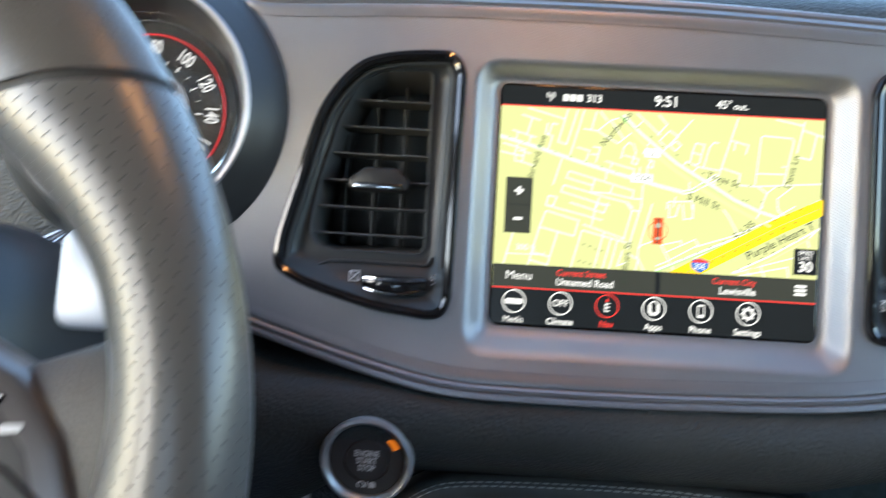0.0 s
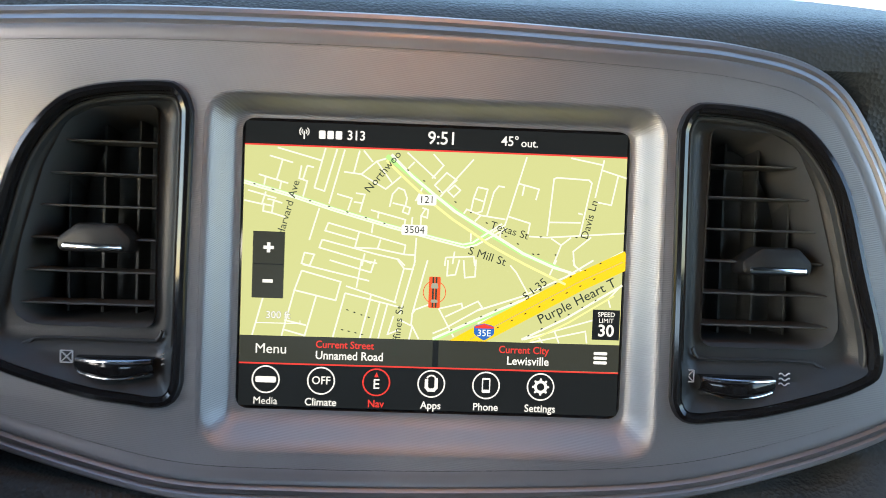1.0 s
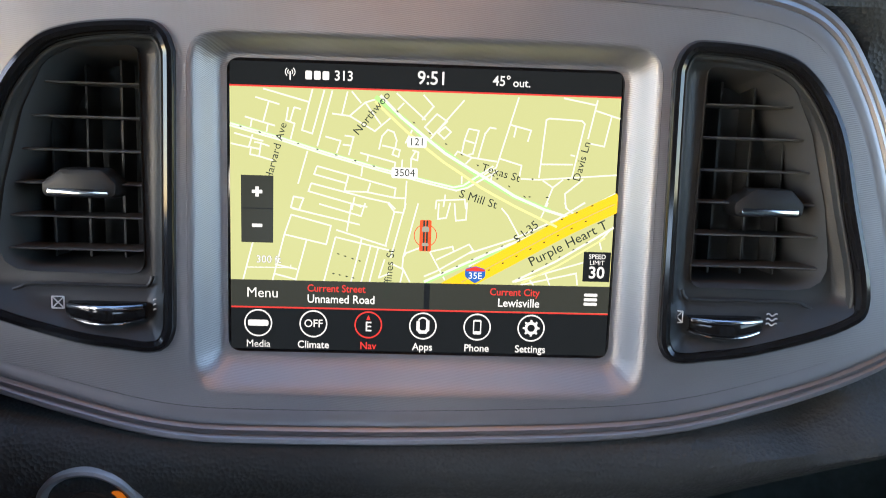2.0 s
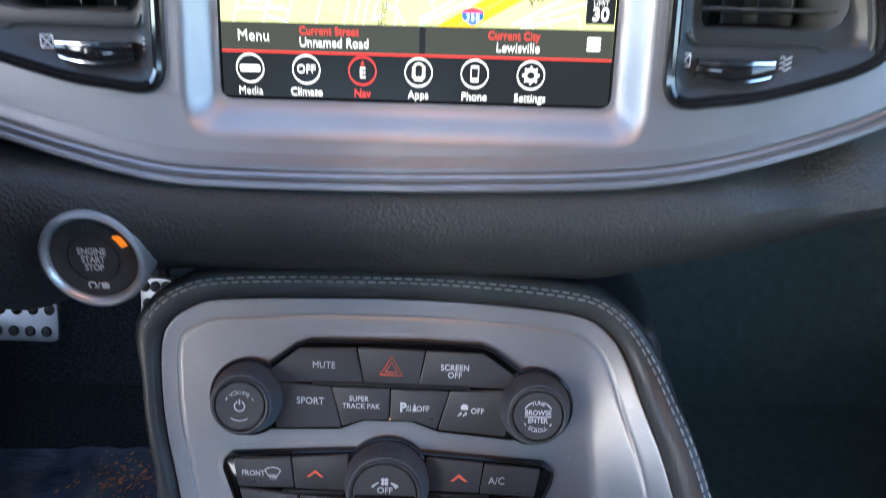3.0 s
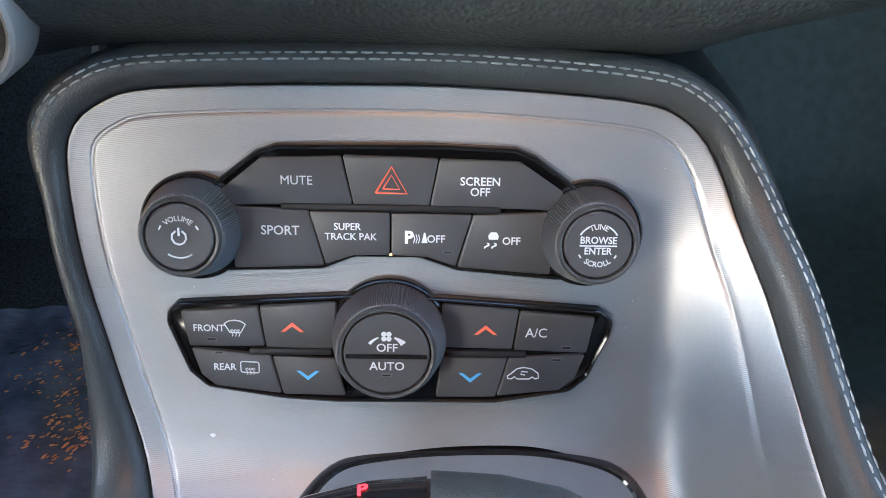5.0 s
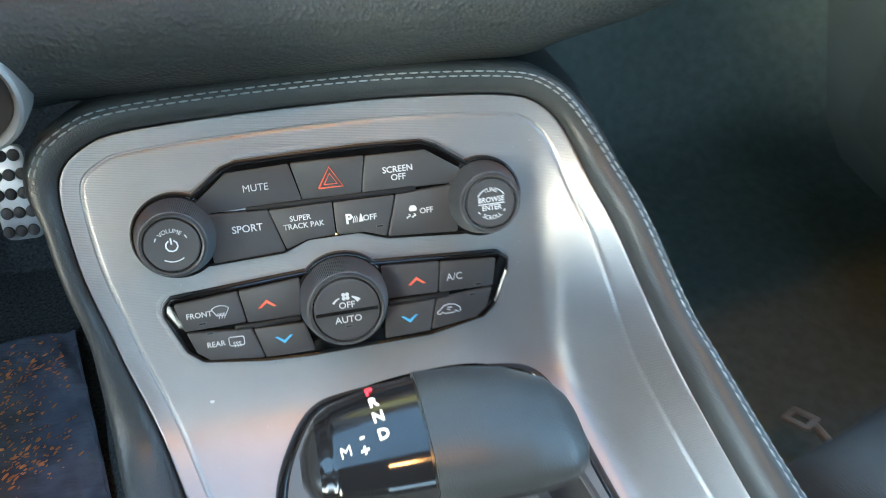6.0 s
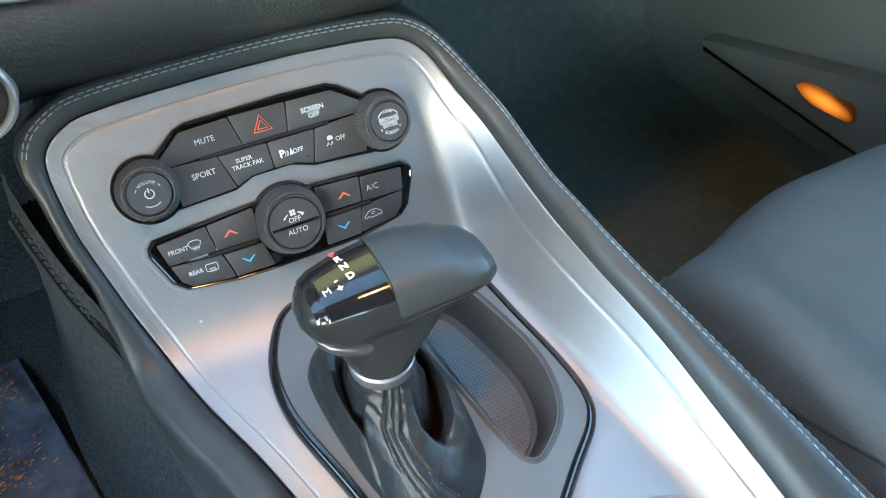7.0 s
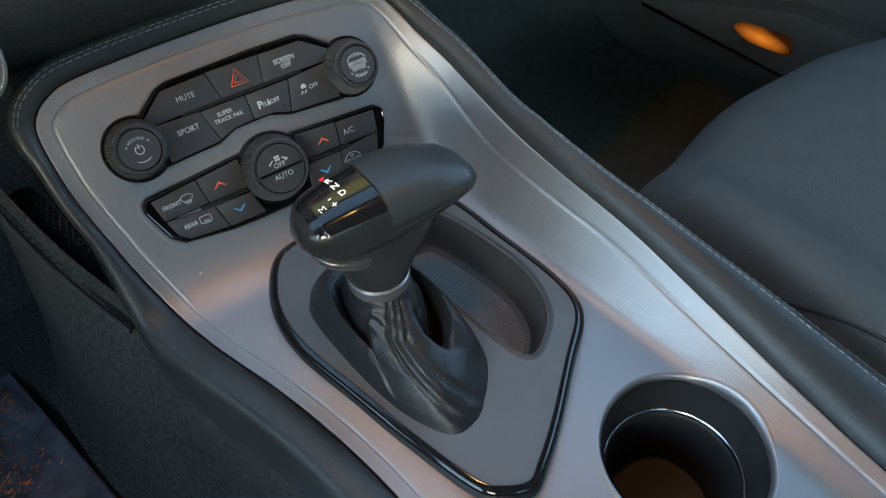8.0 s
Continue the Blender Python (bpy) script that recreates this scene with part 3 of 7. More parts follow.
def air_vent(flip):
    m = mirrored if flip else (lambda q: q)
    line, hole = m(vent_line), m(vent_hole)
    vent = thing("air_vent", on_screen(0.231 if flip else -0.06, 0, 0), "gloss-black framed dashboard air vent with a chrome thumbwheel", "air vent", "dashboard air vents")
    surround = [(-0.0008, FACE - 0.004), (-0.0006, FACE + 0.0022), (0.0004, FACE + 0.0036), (0.0022, FACE + 0.0040), (0.0040, FACE + 0.0030), (0.0048, FACE + 0.0008), (0.0050, FACE - 0.002)]
    path = [Vector(p) for p in line]
    part("frame", sweep(path, surround, on_screen, True), M_GLOSS, vent, "gloss black frame")
    part("pale_lip", sweep([Vector(p) for p in inset(line, 0.0060)], [(-0.0012, FACE - 0.0030), (-0.0008, FACE - 0.0008), (0.0, FACE - 0.0004), (0.0008, FACE - 0.0009), (0.0016, FACE - 0.0035)], on_screen, True), M_VANE, vent, "thin charcoal lip")
    inner = inset(line, 0.0046)
    ring = np.array(inner)

    def height(u, v):
        d = np.min(np.hypot(ring[:, 0] - u, ring[:, 1] - v))
        return FACE - 0.001 - 0.006 * smoothstep(d / 0.007) + (0.0035 * smoothstep((0.030 - v) / 0.006) if v < 0.031 else 0)

    part("housing", sheet(inner, [hole], 0.0035, height, on_screen), M_SLAT, vent)
    brow = curve([(-0.0325, 0.0335), (-0.0345, 0.0298), (-0.0400, 0.0290), (-0.0820, 0.0290), (-0.0900, 0.0272), (-0.1000, 0.0228)], 8, False)
    part("shelf_lip", tube([on_screen(0.171 - p[0] if flip else p[0], p[1], FACE - 0.0052) for p in brow], 0.0008, 8), M_SLAT, vent, "rounded lip over the thumbwheel")
    well = [(0.0, 0.0055), (0.0004, 0.003), (0.0012, -0.005), (0.004, -0.034)]
    bm = sweep([Vector(p) for p in hole], well, on_screen, True)
    part("duct", prism(inset(hole, -0.002), -0.045, -0.036, on_screen, bm=bm), M_DUCT, vent, "duct, its shade lightened in the colour")
    for k in range(7):
        v = 0.1165 - 0.01455 * k
        if v < 0.038:
            continue
        a, b = chord(hole, v)
        a, b = a + 0.001, b - 0.001
        bm = bmesh.new()
        sec = [(-0.0006, 0.0006), (-0.0002, 0.0011), (0.0003, 0.0009), (0.0006, -0.002), (0.0005, -0.018), (-0.0005, -0.018), (-0.0006, -0.002)]
        ends = [[bm.verts.new(on_screen(u, v + dv, dw - 0.002)) for dv, dw in sec] for u in (a, b)]
        for i in range(len(sec)):
            j = (i + 1) % len(sec)
            bm.faces.new((ends[0][i], ends[0][j], ends[1][j], ends[1][i]))
        bm.faces.new(ends[0]), bm.faces.new(ends[1][::-1])
        slat = part("slat", bm, M_BLADE, vent)
        part("edge", tube([on_screen(a, v, -0.0004), on_screen(b, v, -0.0006)], 0.00034, 6), M_EDGE, slat, "front edge with its highlight in the colour")
    for k in range(4):
        u = -0.084 + 0.0158 * k
        u = 0.171 - u if flip else u
        top = max(p[1] for p in hole if abs(p[0] - u) < 0.02) - 0.004
        part("vane", box(u - 0.0006, u + 0.0006, 0.038, min(top, 0.128), -0.032, -0.017, 0.0002, on_screen), M_VANE, vent)
    cu = 0.2400 if flip else -0.0630
    tab = part("tab", prism(rounded([(cu - 0.0160, 0.0672), (cu + 0.0160, 0.0672), (cu + 0.0165, 0.0735), (cu + 0.0100, 0.0800), (cu - 0.0075, 0.0800), (cu - 0.0165, 0.0735)], 0.0040, 5), -0.006, 0.0062, on_screen, 0.0026), M_DIRECT, vent, "black direction tab with a chrome edge")
    part("chrome_strip", prism(rounded([(cu - 0.0130, 0.0682), (cu + 0.0130, 0.0682), (cu + 0.0130, 0.0712), (cu - 0.0130, 0.0712)], 0.0013, 4), 0.0055, 0.0072, on_screen, 0.0005), M_CHROME, tab)
    wu = 0.2225 if flip else -0.0510
    bm = bmesh.new()
    rows = []
    for i in range(25):
        t = (i / 24 - 0.5) * 2
        u = wu + 0.0168 * t
        bow = 0.0040 * (1 - t * t)
        rows.append([bm.verts.new(on_screen(u, 0.0190 + dv * (0.72 + 0.28 * (1 - t * t)) - 0.0012 * (1 - t * t), FACE - 0.0030 + dw + bow)) for dv, dw in
                     [(-0.0052, -0.004), (-0.0050, 0.001), (-0.0030, 0.0034), (0.0, 0.0040), (0.0028, 0.0034), (0.0044, 0.001), (0.0046, -0.004)]])
    for a, b in zip(rows, rows[1:]):
        for j in range(6):
            bm.faces.new((a[j], b[j], b[j + 1], a[j + 1]))
    wheel = part("thumbwheel", bm, M_GLOSS, vent, "ribbed thumbwheel with chrome bands")
    for dv, dw, r in ((0.0030, 0.0036, 0.0010), (-0.0046, 0.0018, 0.0006)):
        pts = []
        for i in range(17):
            t = (i / 16 - 0.5) * 1.9
            pts.append(on_screen(wu + 0.0168 * t, 0.0190 + dv * (0.72 + 0.28 * (1 - t * t)) - 0.0012 * (1 - t * t), FACE - 0.0030 + dw + 0.0040 * (1 - t * t)))
        part("chrome_band", tube(pts, r, 8), M_CHROME, wheel)
    su = wu - 0.0215
    bm = bmesh.new()
    for a, b in (((-1, -1), (1, -1)), ((1, -1), (1, 1)), ((1, 1), (-1, 1)), ((-1, 1), (-1, -1)), ((-1, -1), (1, 1)), ((-1, 1), (1, -1))):
        tube([on_screen(su + a[0] * 0.0026, 0.0215 + a[1] * 0.0026, 0.0079), on_screen(su + b[0] * 0.0026, 0.0215 + b[1] * 0.0026, 0.0079)], 0.0003, 5, bm=bm)
    part("closed_symbol", bm, M_WHITE, vent)
    bm = bmesh.new()
    for k in range(3):
        tube([on_screen(wu + 0.0195 + 0.0050 * i / 8, 0.0190 + 0.0022 * k + 0.0006 * math.sin(i * 1.1), 0.0080) for i in range(9)], 0.0003, 5, bm=bm)
    part("open_symbol", bm, M_WHITE, vent)
    return vent


air_vent(False)
air_vent(True)

# ---- what the display shows ----
U_MAP = glow("map_ground", (0.60, 0.60, 0.235), 1.0)
U_BLACK = glow("menu_black", (0.010, 0.012, 0.012), 1.0)
U_BAND = glow("map_band_dark", (0.040, 0.042, 0.030), 1.0)
U_LINE = glow("street_line", (0.88, 0.86, 0.66), 1.0)
U_WHITE = glow("menu_white", (0.92, 0.88, 0.76), 1.0)
U_RED = glow("menu_red", (0.80, 0.05, 0.035), 1.0)
U_GREEN = glow("road_green", (0.48, 0.80, 0.24), 1.0)
U_YELLOW = glow("highway_yellow", (0.98, 0.62, 0.01), 1.0)
U_PALE = glow("road_pale_yellow", (0.95, 0.85, 0.30), 1.0)
U_INK = glow("map_ink", (0.035, 0.045, 0.030), 1.0)
U_BLUE = glow("shield_blue", (0.03, 0.14, 0.45), 1.0)
U_CAR = glow("map_car_orange", (0.85, 0.10, 0.02), 1.0)
U_GREY = glow("map_grey", (0.38, 0.37, 0.26), 1.0)


def on_ui(x, y, w):
    """The display in millimetres; w counts layers."""
    return on_screen(x / 1000, y / 1000, 0.00015 + 0.00012 * w)


def patch(name, poly, layer, material, label=""):
    bm = bmesh.new()
    bm.faces.new([bm.verts.new(on_ui(x, y, layer)) for x, y in ccw(poly)])
    return part(name, bm, material, display, label, smooth=False)


def ribbon(bm, pts, width, layer, lo=(0.4, 20.4), hi=(171.6, 117.2)):
    """A flat line of even width, cut off at the map's edges."""
    P = [Vector((min(max(x, lo[0]), hi[0]), min(max(y, lo[1]), hi[1]))) for x, y in pts]
    P = [p for i, p in enumerate(P) if i == 0 or (p - P[i - 1]).length > 0.05]
    for i, (a, b) in enumerate(zip(P, P[1:])):
        d = (b - a).normalized()
        n = Vector((-d.y, d.x)) * width / 2
        e = d * width * 0.35
        a2, b2 = a - (e if i else e * 0), b + e
        bm.faces.new([bm.verts.new(on_ui(q.x, q.y, layer)) for q in (a2 - n, b2 - n, b2 + n, a2 + n)])
    return bm


def ring(name, c, r, thick, layer, material):
    bm = bmesh.new()
    rows = [[bm.verts.new(on_ui(c[0] + rr * math.cos(2 * math.pi * k / 40), c[1] + rr * math.sin(2 * math.pi * k / 40), layer)) for k in range(40)] for rr in (r - thick, r)]
    for k in range(40):
        bm.faces.new((rows[0][k], rows[0][(k + 1) % 40], rows[1][(k + 1) % 40], rows[1][k]))
    return part(name, bm, material, display, smooth=False)


def words(body, size, at, material, layer=6, turn=0.0, bold=0.012, squeeze=1.0, align="CENTER"):
    return letters(body, size, at, material, display, on_ui, layer, turn, align, bold, squeeze)


patch("map", [(0.3, 20), (171.7, 20), (171.7, 117.6), (0.3, 117.6)], 0, U_MAP)
patch("status_bar", [(0.5, 118), (171.5, 118), (171.5, 128), (0.5, 128)], 3, U_BLACK)
patch("menu_bar", [(0.5, 0.6), (171.5, 0.6), (171.5, 20), (0.5, 20)], 3, U_BLACK)
patch("name_band", [(0.4, 20.1), (171.6, 20.6), (171.6, 33.0), (0.4, 32.3)], 3, U_BAND)
patch("red_rule", [(0.4, 117.2), (171.6, 117.5), (171.6, 118.2), (0.4, 117.9)], 5, U_RED)
patch("red_rule", [(0.4, 19.5), (171.6, 19.9), (171.6, 20.6), (0.4, 20.2)], 5, U_RED)

streets = bmesh.new()


def street(*pts):
    ribbon(streets, pts, 0.72, 1)


street((11.4, 112.8), (17.2, 111.3), (21.6, 110.1))
street((17.2, 111.3), (14.8, 102.4))
street((6.8, 104.3), (19.7, 100.8))
street((9.9, 103.5), (9.3, 100))
street((16.8, 101.4), (16.2, 98))
street((14.8, 116.5), (34.3, 111.5))
street((36.1, 117), (31.6, 99.2), (36.1, 97.9), (41.2, 116.6))
street((44.7, 116.7), (38.4, 92.6))
street((51.3, 116.5), (49, 106.7))
street((44.6, 106.8), (52.3, 106), (59, 112), (63.4, 113.5))
street((53.1, 116.6), (57.1, 111.9))
street((52.3, 106), (63.4, 99.8), (70.7, 106.2))
street((59, 112), (65.9, 103))
street((25.6, 108.9), (24.7, 103.2), (28.4, 102), (26.7, 95.3))
street((28.2, 109), (30.9, 108.3))
street((28.2, 109), (26.5, 103.2))
street((41.8, 96.8), (48.5, 95.1), (46.9, 89.9))
street((50.2, 97.5), (54.2, 97), (52.2, 89.2))
street((49.4, 93.5), (52.7, 93.2))
street((57.1, 90.2), (72.7, 86.4), (72.2, 83.2))
street((60.6, 89), (60.3, 86.8))
street((65.4, 91.9), (66.6, 97.7), (69.1, 100.6), (71.8, 99.6), (73.1, 96.1), (72.5, 92.6))
street((66.7, 93.7), (72.2, 92.6), (74.6, 91.8), (74, 88.9), (71.3, 89.9), (72.2, 92.6))
street((38.3, 83.8), (37, 80.2), (50.9, 76.7))
street((38.3, 83.8), (73.1, 75), (72.6, 71.2))
street((52.1, 79.9), (50.5, 73.1), (60.3, 73), (72.8, 70.8), (77.3, 70.7))
street((61.9, 77.1), (60.7, 73))
street((35.8, 76.2), (34.6, 72.6), (54.3, 67.5), (60.5, 66.4))
street((35.8, 76.2), (60.4, 70.4), (70.2, 68.5), (73, 65.9))
street((55, 70.6), (53.9, 65.2))
street((28.1, 70.1), (26.9, 65.2), (30.5, 64.3), (32.5, 69.4), (28.1, 70.1))
street((34.1, 90.3), (30.1, 76))
street((58.3, 84.5), (57.8, 80.1))
street((77.9, 78.5), (77.4, 66.1))
street((0.6, 92.6), (8.5, 91.1), (10.1, 96.5))
street((9.4, 91.6), (9.1, 88), (13, 87.3), (13.8, 93.1), (11.1, 93.4))
street((9.4, 91.1), (13.4, 90.4))
street((13, 87.3), (18.8, 85.7))
street((13.3, 93.1), (17.3, 91.9))
street((2.2, 97.1), (14.6, 94))
street((72.6, 116.5), (85.4, 105.5))
street((73.2, 109.4), (75.8, 112.2))
street((76.9, 94.9), (79.8, 100.8))
street((81.8, 92), (79.7, 88.4), (79.5, 82.2))
street((80.1, 92), (82.8, 91.2), (82.4, 87.6), (79.7, 88.4))
street((75.8, 87.8), (75.5, 83.8))
street((84.3, 116.2), (89, 111.3), (84.2, 105.5))
street((90.5, 108.1), (85.3, 102.3), (89, 98.9), (95.1, 105), (90.5, 108.1))
street((102.4, 114.5), (87.7, 97))
street((94.3, 102.7), (91.2, 99.9), (94, 97.4), (96.9, 100.5), (94.3, 102.7))
street((104.7, 102.2), (109.2, 101.4), (106.9, 91.4), (104.2, 90.4))
street((104.7, 102.2), (103, 97.2), (107.2, 96))
street((103, 97.2), (101.9, 91.2))
street((97.9, 88.8), (100.1, 92.1), (106.5, 89.6), (103.4, 86.3))
street((106.5, 89.6), (117.4, 88.2))
street((116.9, 102.6), (114.1, 103), (112, 100.2), (109.2, 89.3))
street((126.3, 116.5), (118.7, 89.6), (117.5, 85.5))
street((123.1, 104.5), (132.3, 102.3), (131.1, 97.6))
street((125.7, 103.7), (124.9, 99.3))
street((118.7, 89.6), (128.8, 86.8), (128.1, 82.2))
street((136.8, 81.5), (138.9, 107.1), (140.2, 107.8), (154.8, 107.2), (156.1, 105.9), (151.7, 82.6))
street((137.4, 87.6), (151.5, 87.9))
street((150.4, 92.1), (152.3, 91.7))
street((161.3, 116.5), (157.9, 99.6))
street((160.5, 111.9), (172.1, 108.7))
street((167.9, 109.5), (165.3, 96.3), (158.9, 97.4))
street((146.2, 116.8), (160.9, 114.2))
street((128.6, 80.9), (136.8, 80.7), (171.8, 83.8))
street((138.6, 80.4), (143.3, 77.4), (140, 68.2))
street((147.7, 81.1), (143.3, 77.4))
street((156.8, 81.5), (148.9, 74.8), (149.6, 68.5))
street((102.3, 81.3), (102.4, 76.8))
street((115.8, 82.7), (115.1, 78.2))
street((103.3, 76.8), (117.5, 85.5))
street((95.3, 72.9), (94.6, 67.5))
street((91.4, 70.1), (91.1, 66.5))
street((91.4, 70.1), (104, 71), (104.6, 66.9))
street((14.5, 66.2), (3.7, 24.1))
street((27.1, 62), (44.7, 57.5), (42.7, 49.1), (24.1, 53.1))
street((27.1, 62), (24.1, 53.1), (17.1, 25))
street((33.9, 50.7), (26.8, 23.4))
street((19.9, 39.5), (29.6, 37.5))
street((19.5, 35.3), (29.3, 32.8))
street((27.4, 64.8), (57.2, 58.4))
street((31.5, 66.8), (30.7, 64.5))
street((39.4, 67.1), (58, 62.2), (59.7, 67.8))
street((53.7, 67.6), (51.8, 55.4))
street((54.6, 67.6), (57.9, 66.3))
street((47.1, 55.7), (69.6, 49))
street((46.8, 52.5), (40.2, 25.7))
street((46.8, 52.5), (70.6, 47.2))
street((58.4, 51.9), (58, 49.6), (53.5, 30.3))
street((62.6, 49.3), (58.1, 30.5))
street((65.9, 48), (61.8, 30.6))
street((68.9, 43), (66.4, 34.5))
street((69.9, 68.2), (72.8, 64.5), (69.1, 49))
street((72.8, 64.5), (77, 64.2))
street((77.8, 68.4), (71.6, 44))
street((83.3, 68.6), (77.2, 44.2), (76.9, 39.5), (80.4, 33))
street((77.2, 44.2), (78.5, 46.1), (84.5, 48.6))
street((66.4, 34.5), (70.9, 36.5))
street((71.7, 41.2), (77.4, 38.6))
street((77.4, 38.6), (75.8, 31))
street((92.5, 68.9), (92.3, 61.9), (96, 62.5), (97.6, 69.1))
street((99.5, 69.2), (100.3, 61.3), (104.9, 61.9), (105.1, 69.4))
street((89.1, 46.9), (99.3, 49.6), (99.8, 47.7))
street((92, 43.3), (106.7, 50.8), (108.7, 48), (92.2, 38.1))
street((89.1, 46.9), (96.1, 34.5))
street((86.7, 35.6), (92.2, 38.1))
street((149, 70.9), (150.1, 68.1), (153.9, 65.5))
street((141.5, 70.6), (138.5, 63.5))
street((120.6, 67.6), (123.5, 64.4), (129, 55.2))
street((125.4, 51.8), (107.1, 40.9))
street((166.9, 49.9), (165.7, 53.7), (172.1, 60.4))
street((128, 34.1), (159.6, 44.1))
street((130.8, 32.8), (156, 38.8))
street((141.9, 38.3), (144, 33.2))
street((156, 38.3), (156.7, 33.6))
street((134.5, 35.7), (136.5, 33))
part("street_grid", streets, U_LINE, display, "pale street lines", smooth=False, kind="stuff")

bm = bmesh.new()
for pts in (((0.4, 100.9), (22.5, 95.2), (41.2, 89.7), (65.3, 83.4), (86.5, 78.4), (98.9, 75.8), (103.3, 76.8), (111, 82.5)), ((86.8, 32.8), (115.3, 46.4), (145.7, 59.6), (171.5, 74.4)),
            ((63.4, 114.6), (76.5, 105.0), (85.2, 97.8), (106.7, 83.6), (126.2, 72.9), (142, 67)), ((103.7, 30.0), (128.4, 44.2), (151.3, 57.7), (171.6, 67.5))):
    ribbon(bm, pts, 2.1, 1.5)
part("road_edges", bm, U_GREEN, display, "green road edges", smooth=False)
bm = bmesh.new()
for pts, w in ((((0.4, 101.3), (22.5, 95.6), (41.2, 90.1), (65.3, 83.8), (86.5, 78.8), (98.9, 76.2), (103.3, 77.2), (116, 86)), 0.8), (((0.4, 100.3), (22.5, 94.6), (41.2, 89.1), (65.3, 82.8), (86.5, 77.8), (100, 74.8), (105, 76.2), (118, 84)), 0.8),
               (((65.5, 115.3), (75.1, 106), (85.2, 98.2), (94.7, 91), (106.7, 84.2), (116, 79.1), (126.2, 73.1), (140, 67.4), (155, 63.2)), 1.3), (((86.8, 33.2), (115.3, 46.9), (145.7, 60.3), (171.5, 75.2)), 1.1),
               (((127, 34.1), (146.4, 44.1), (167.5, 57.5), (171.6, 60)), 1.0), (((106, 46.5), (126, 53.5), (146, 63.2), (158, 71)), 0.8)):
    ribbon(bm, pts, w, 2)
part("main_road", bm, U_LINE, display, "pale main roads", smooth=False, kind="stuff")
bm = bmesh.new()
ribbon(bm, ((63.4, 112.6), (68.9, 107.5), (77.1, 100.3), (84.6, 94.2), (93.9, 87.3), (102.2, 82.2), (110.6, 76.7), (118, 72.8), (127.3, 68.2), (145.7, 59.9)), 1.1, 2.5)
ribbon(bm, ((131, 33.6), (148, 42.5), (168, 55.2)), 0.8, 2.5)
part("yellow_road", bm, U_PALE, display, "pale yellow road", smooth=False, kind="stuff")
bm = bmesh.new()
ribbon(bm, ((92, 26.5), (103.7, 33.4), (128.4, 47.6), (151.3, 60.7), (171.6, 70.8)), 8.2, 2.2)
part("highway", bm, U_YELLOW, display, "broad yellow highway", smooth=False)
bm = bmesh.new()
for pts in (((103.7, 33.4), (128.4, 47.6), (151.3, 60.7), (171.6, 70.8)),):
    ribbon(bm, pts, 0.25, 2.8)
part("centre_line", bm, U_GREY, display, smooth=False)
bm = bmesh.new()
for a, b, n in (((5, 100), (80, 80), 9), ((66, 113), (138, 68.5), 10), ((95, 37.5), (168, 73), 11), ((110, 36), (165, 66), 9), ((130, 36), (166, 56.5), 6), ((48, 45), (61, 41), 4), ((46, 36), (58, 33.6), 4), ((118, 80.6), (166, 81.6), 3), ((133, 73), (149, 73), 2)):
    for k in range(n):
        x, y = a[0] + (b[0] - a[0]) * k / n, a[1] + (b[1] - a[1]) * k / n
        d = Vector((b[0] - a[0], b[1] - a[1])).normalized() * (0.75 if k % 2 else -0.75)
        nn = Vector((-d.y, d.x)) * 0.5
        bm.faces.new([bm.verts.new(on_ui(x + q.x, y + q.y, 3.2)) for q in (d, nn - d * 0.4, -nn - d * 0.4)])
        ribbon(bm, ((x - d.x, y - d.y), (x + d.x * 0.3, y + d.y * 0.3)), 0.22, 3.2)
part("direction_arrows", bm, U_INK, display, "small one-way arrows", smooth=False, kind="stuff")

words("Northwoo", 3.4, (62.0, 107.4), U_INK, turn=52, bold=0.0, squeeze=1.05)
words("Harvard Ave", 3.3, (20.4, 89.6), U_INK, turn=75, bold=0.0, squeeze=1.05)
words("Texas St", 3.4, (119.6, 83.2), U_INK, turn=-15, bold=0.0, squeeze=1.05)
words("S Mill St", 3.6, (110.0, 71.2), U_INK, turn=-16, bold=0.0, squeeze=1.05)
words("Davis Ln", 3.4, (155.6, 89.4), U_INK, turn=77, bold=0.0, squeeze=1.05)
words("S I-35", 3.6, (132.2, 57.2), U_INK, turn=40, bold=0.0, squeeze=1.05)
words("Purple Heart T", 4.2, (151.4, 52.4), U_INK, turn=28.5, bold=0.004, squeeze=1.05)
words("Huffines St", 3.4, (71.0, 36.5), U_INK, turn=86, bold=0.0, squeeze=1.05)
for body, c, w in (("121", (82.0, 95.6), 8.6), ("3504", (76.9, 81.9), 11.6)):
    patch("road_plate", rounded([(c[0] - w / 2, c[1] - 2.4), (c[0] + w / 2, c[1] - 2.4), (c[0] + w / 2, c[1] + 2.4), (c[0] - w / 2, c[1] + 2.4)], 0.9, 3), 4, U_WHITE, "white road number plate")
    words(body, 3.2, c, U_INK, bold=0.0)
patch("road_shield", rounded([(105.2, 39.8), (109.9, 41.0), (114.6, 39.8), (114.4, 36.0), (109.9, 33.0), (105.4, 36.0)], 1.6, 3), 4, U_BLUE, "blue road shield")
patch("shield_top", rounded([(105.6, 39.5), (109.9, 40.7), (114.2, 39.5), (114.2, 38.7), (105.6, 38.7)], 0.3, 2), 5, U_RED)
words("35E", 2.9, (109.9, 36.5), U_WHITE)
patch("zoom_box", [(5.2, 49.2), (19.2, 49.2), (19.3, 79.0), (5.1, 79.0)], 4, U_BAND, "dark zoom button")
patch("zoom_rule", [(5.2, 64.2), (19.2, 64.2), (19.2, 64.6), (5.2, 64.6)], 5, U_BLACK)
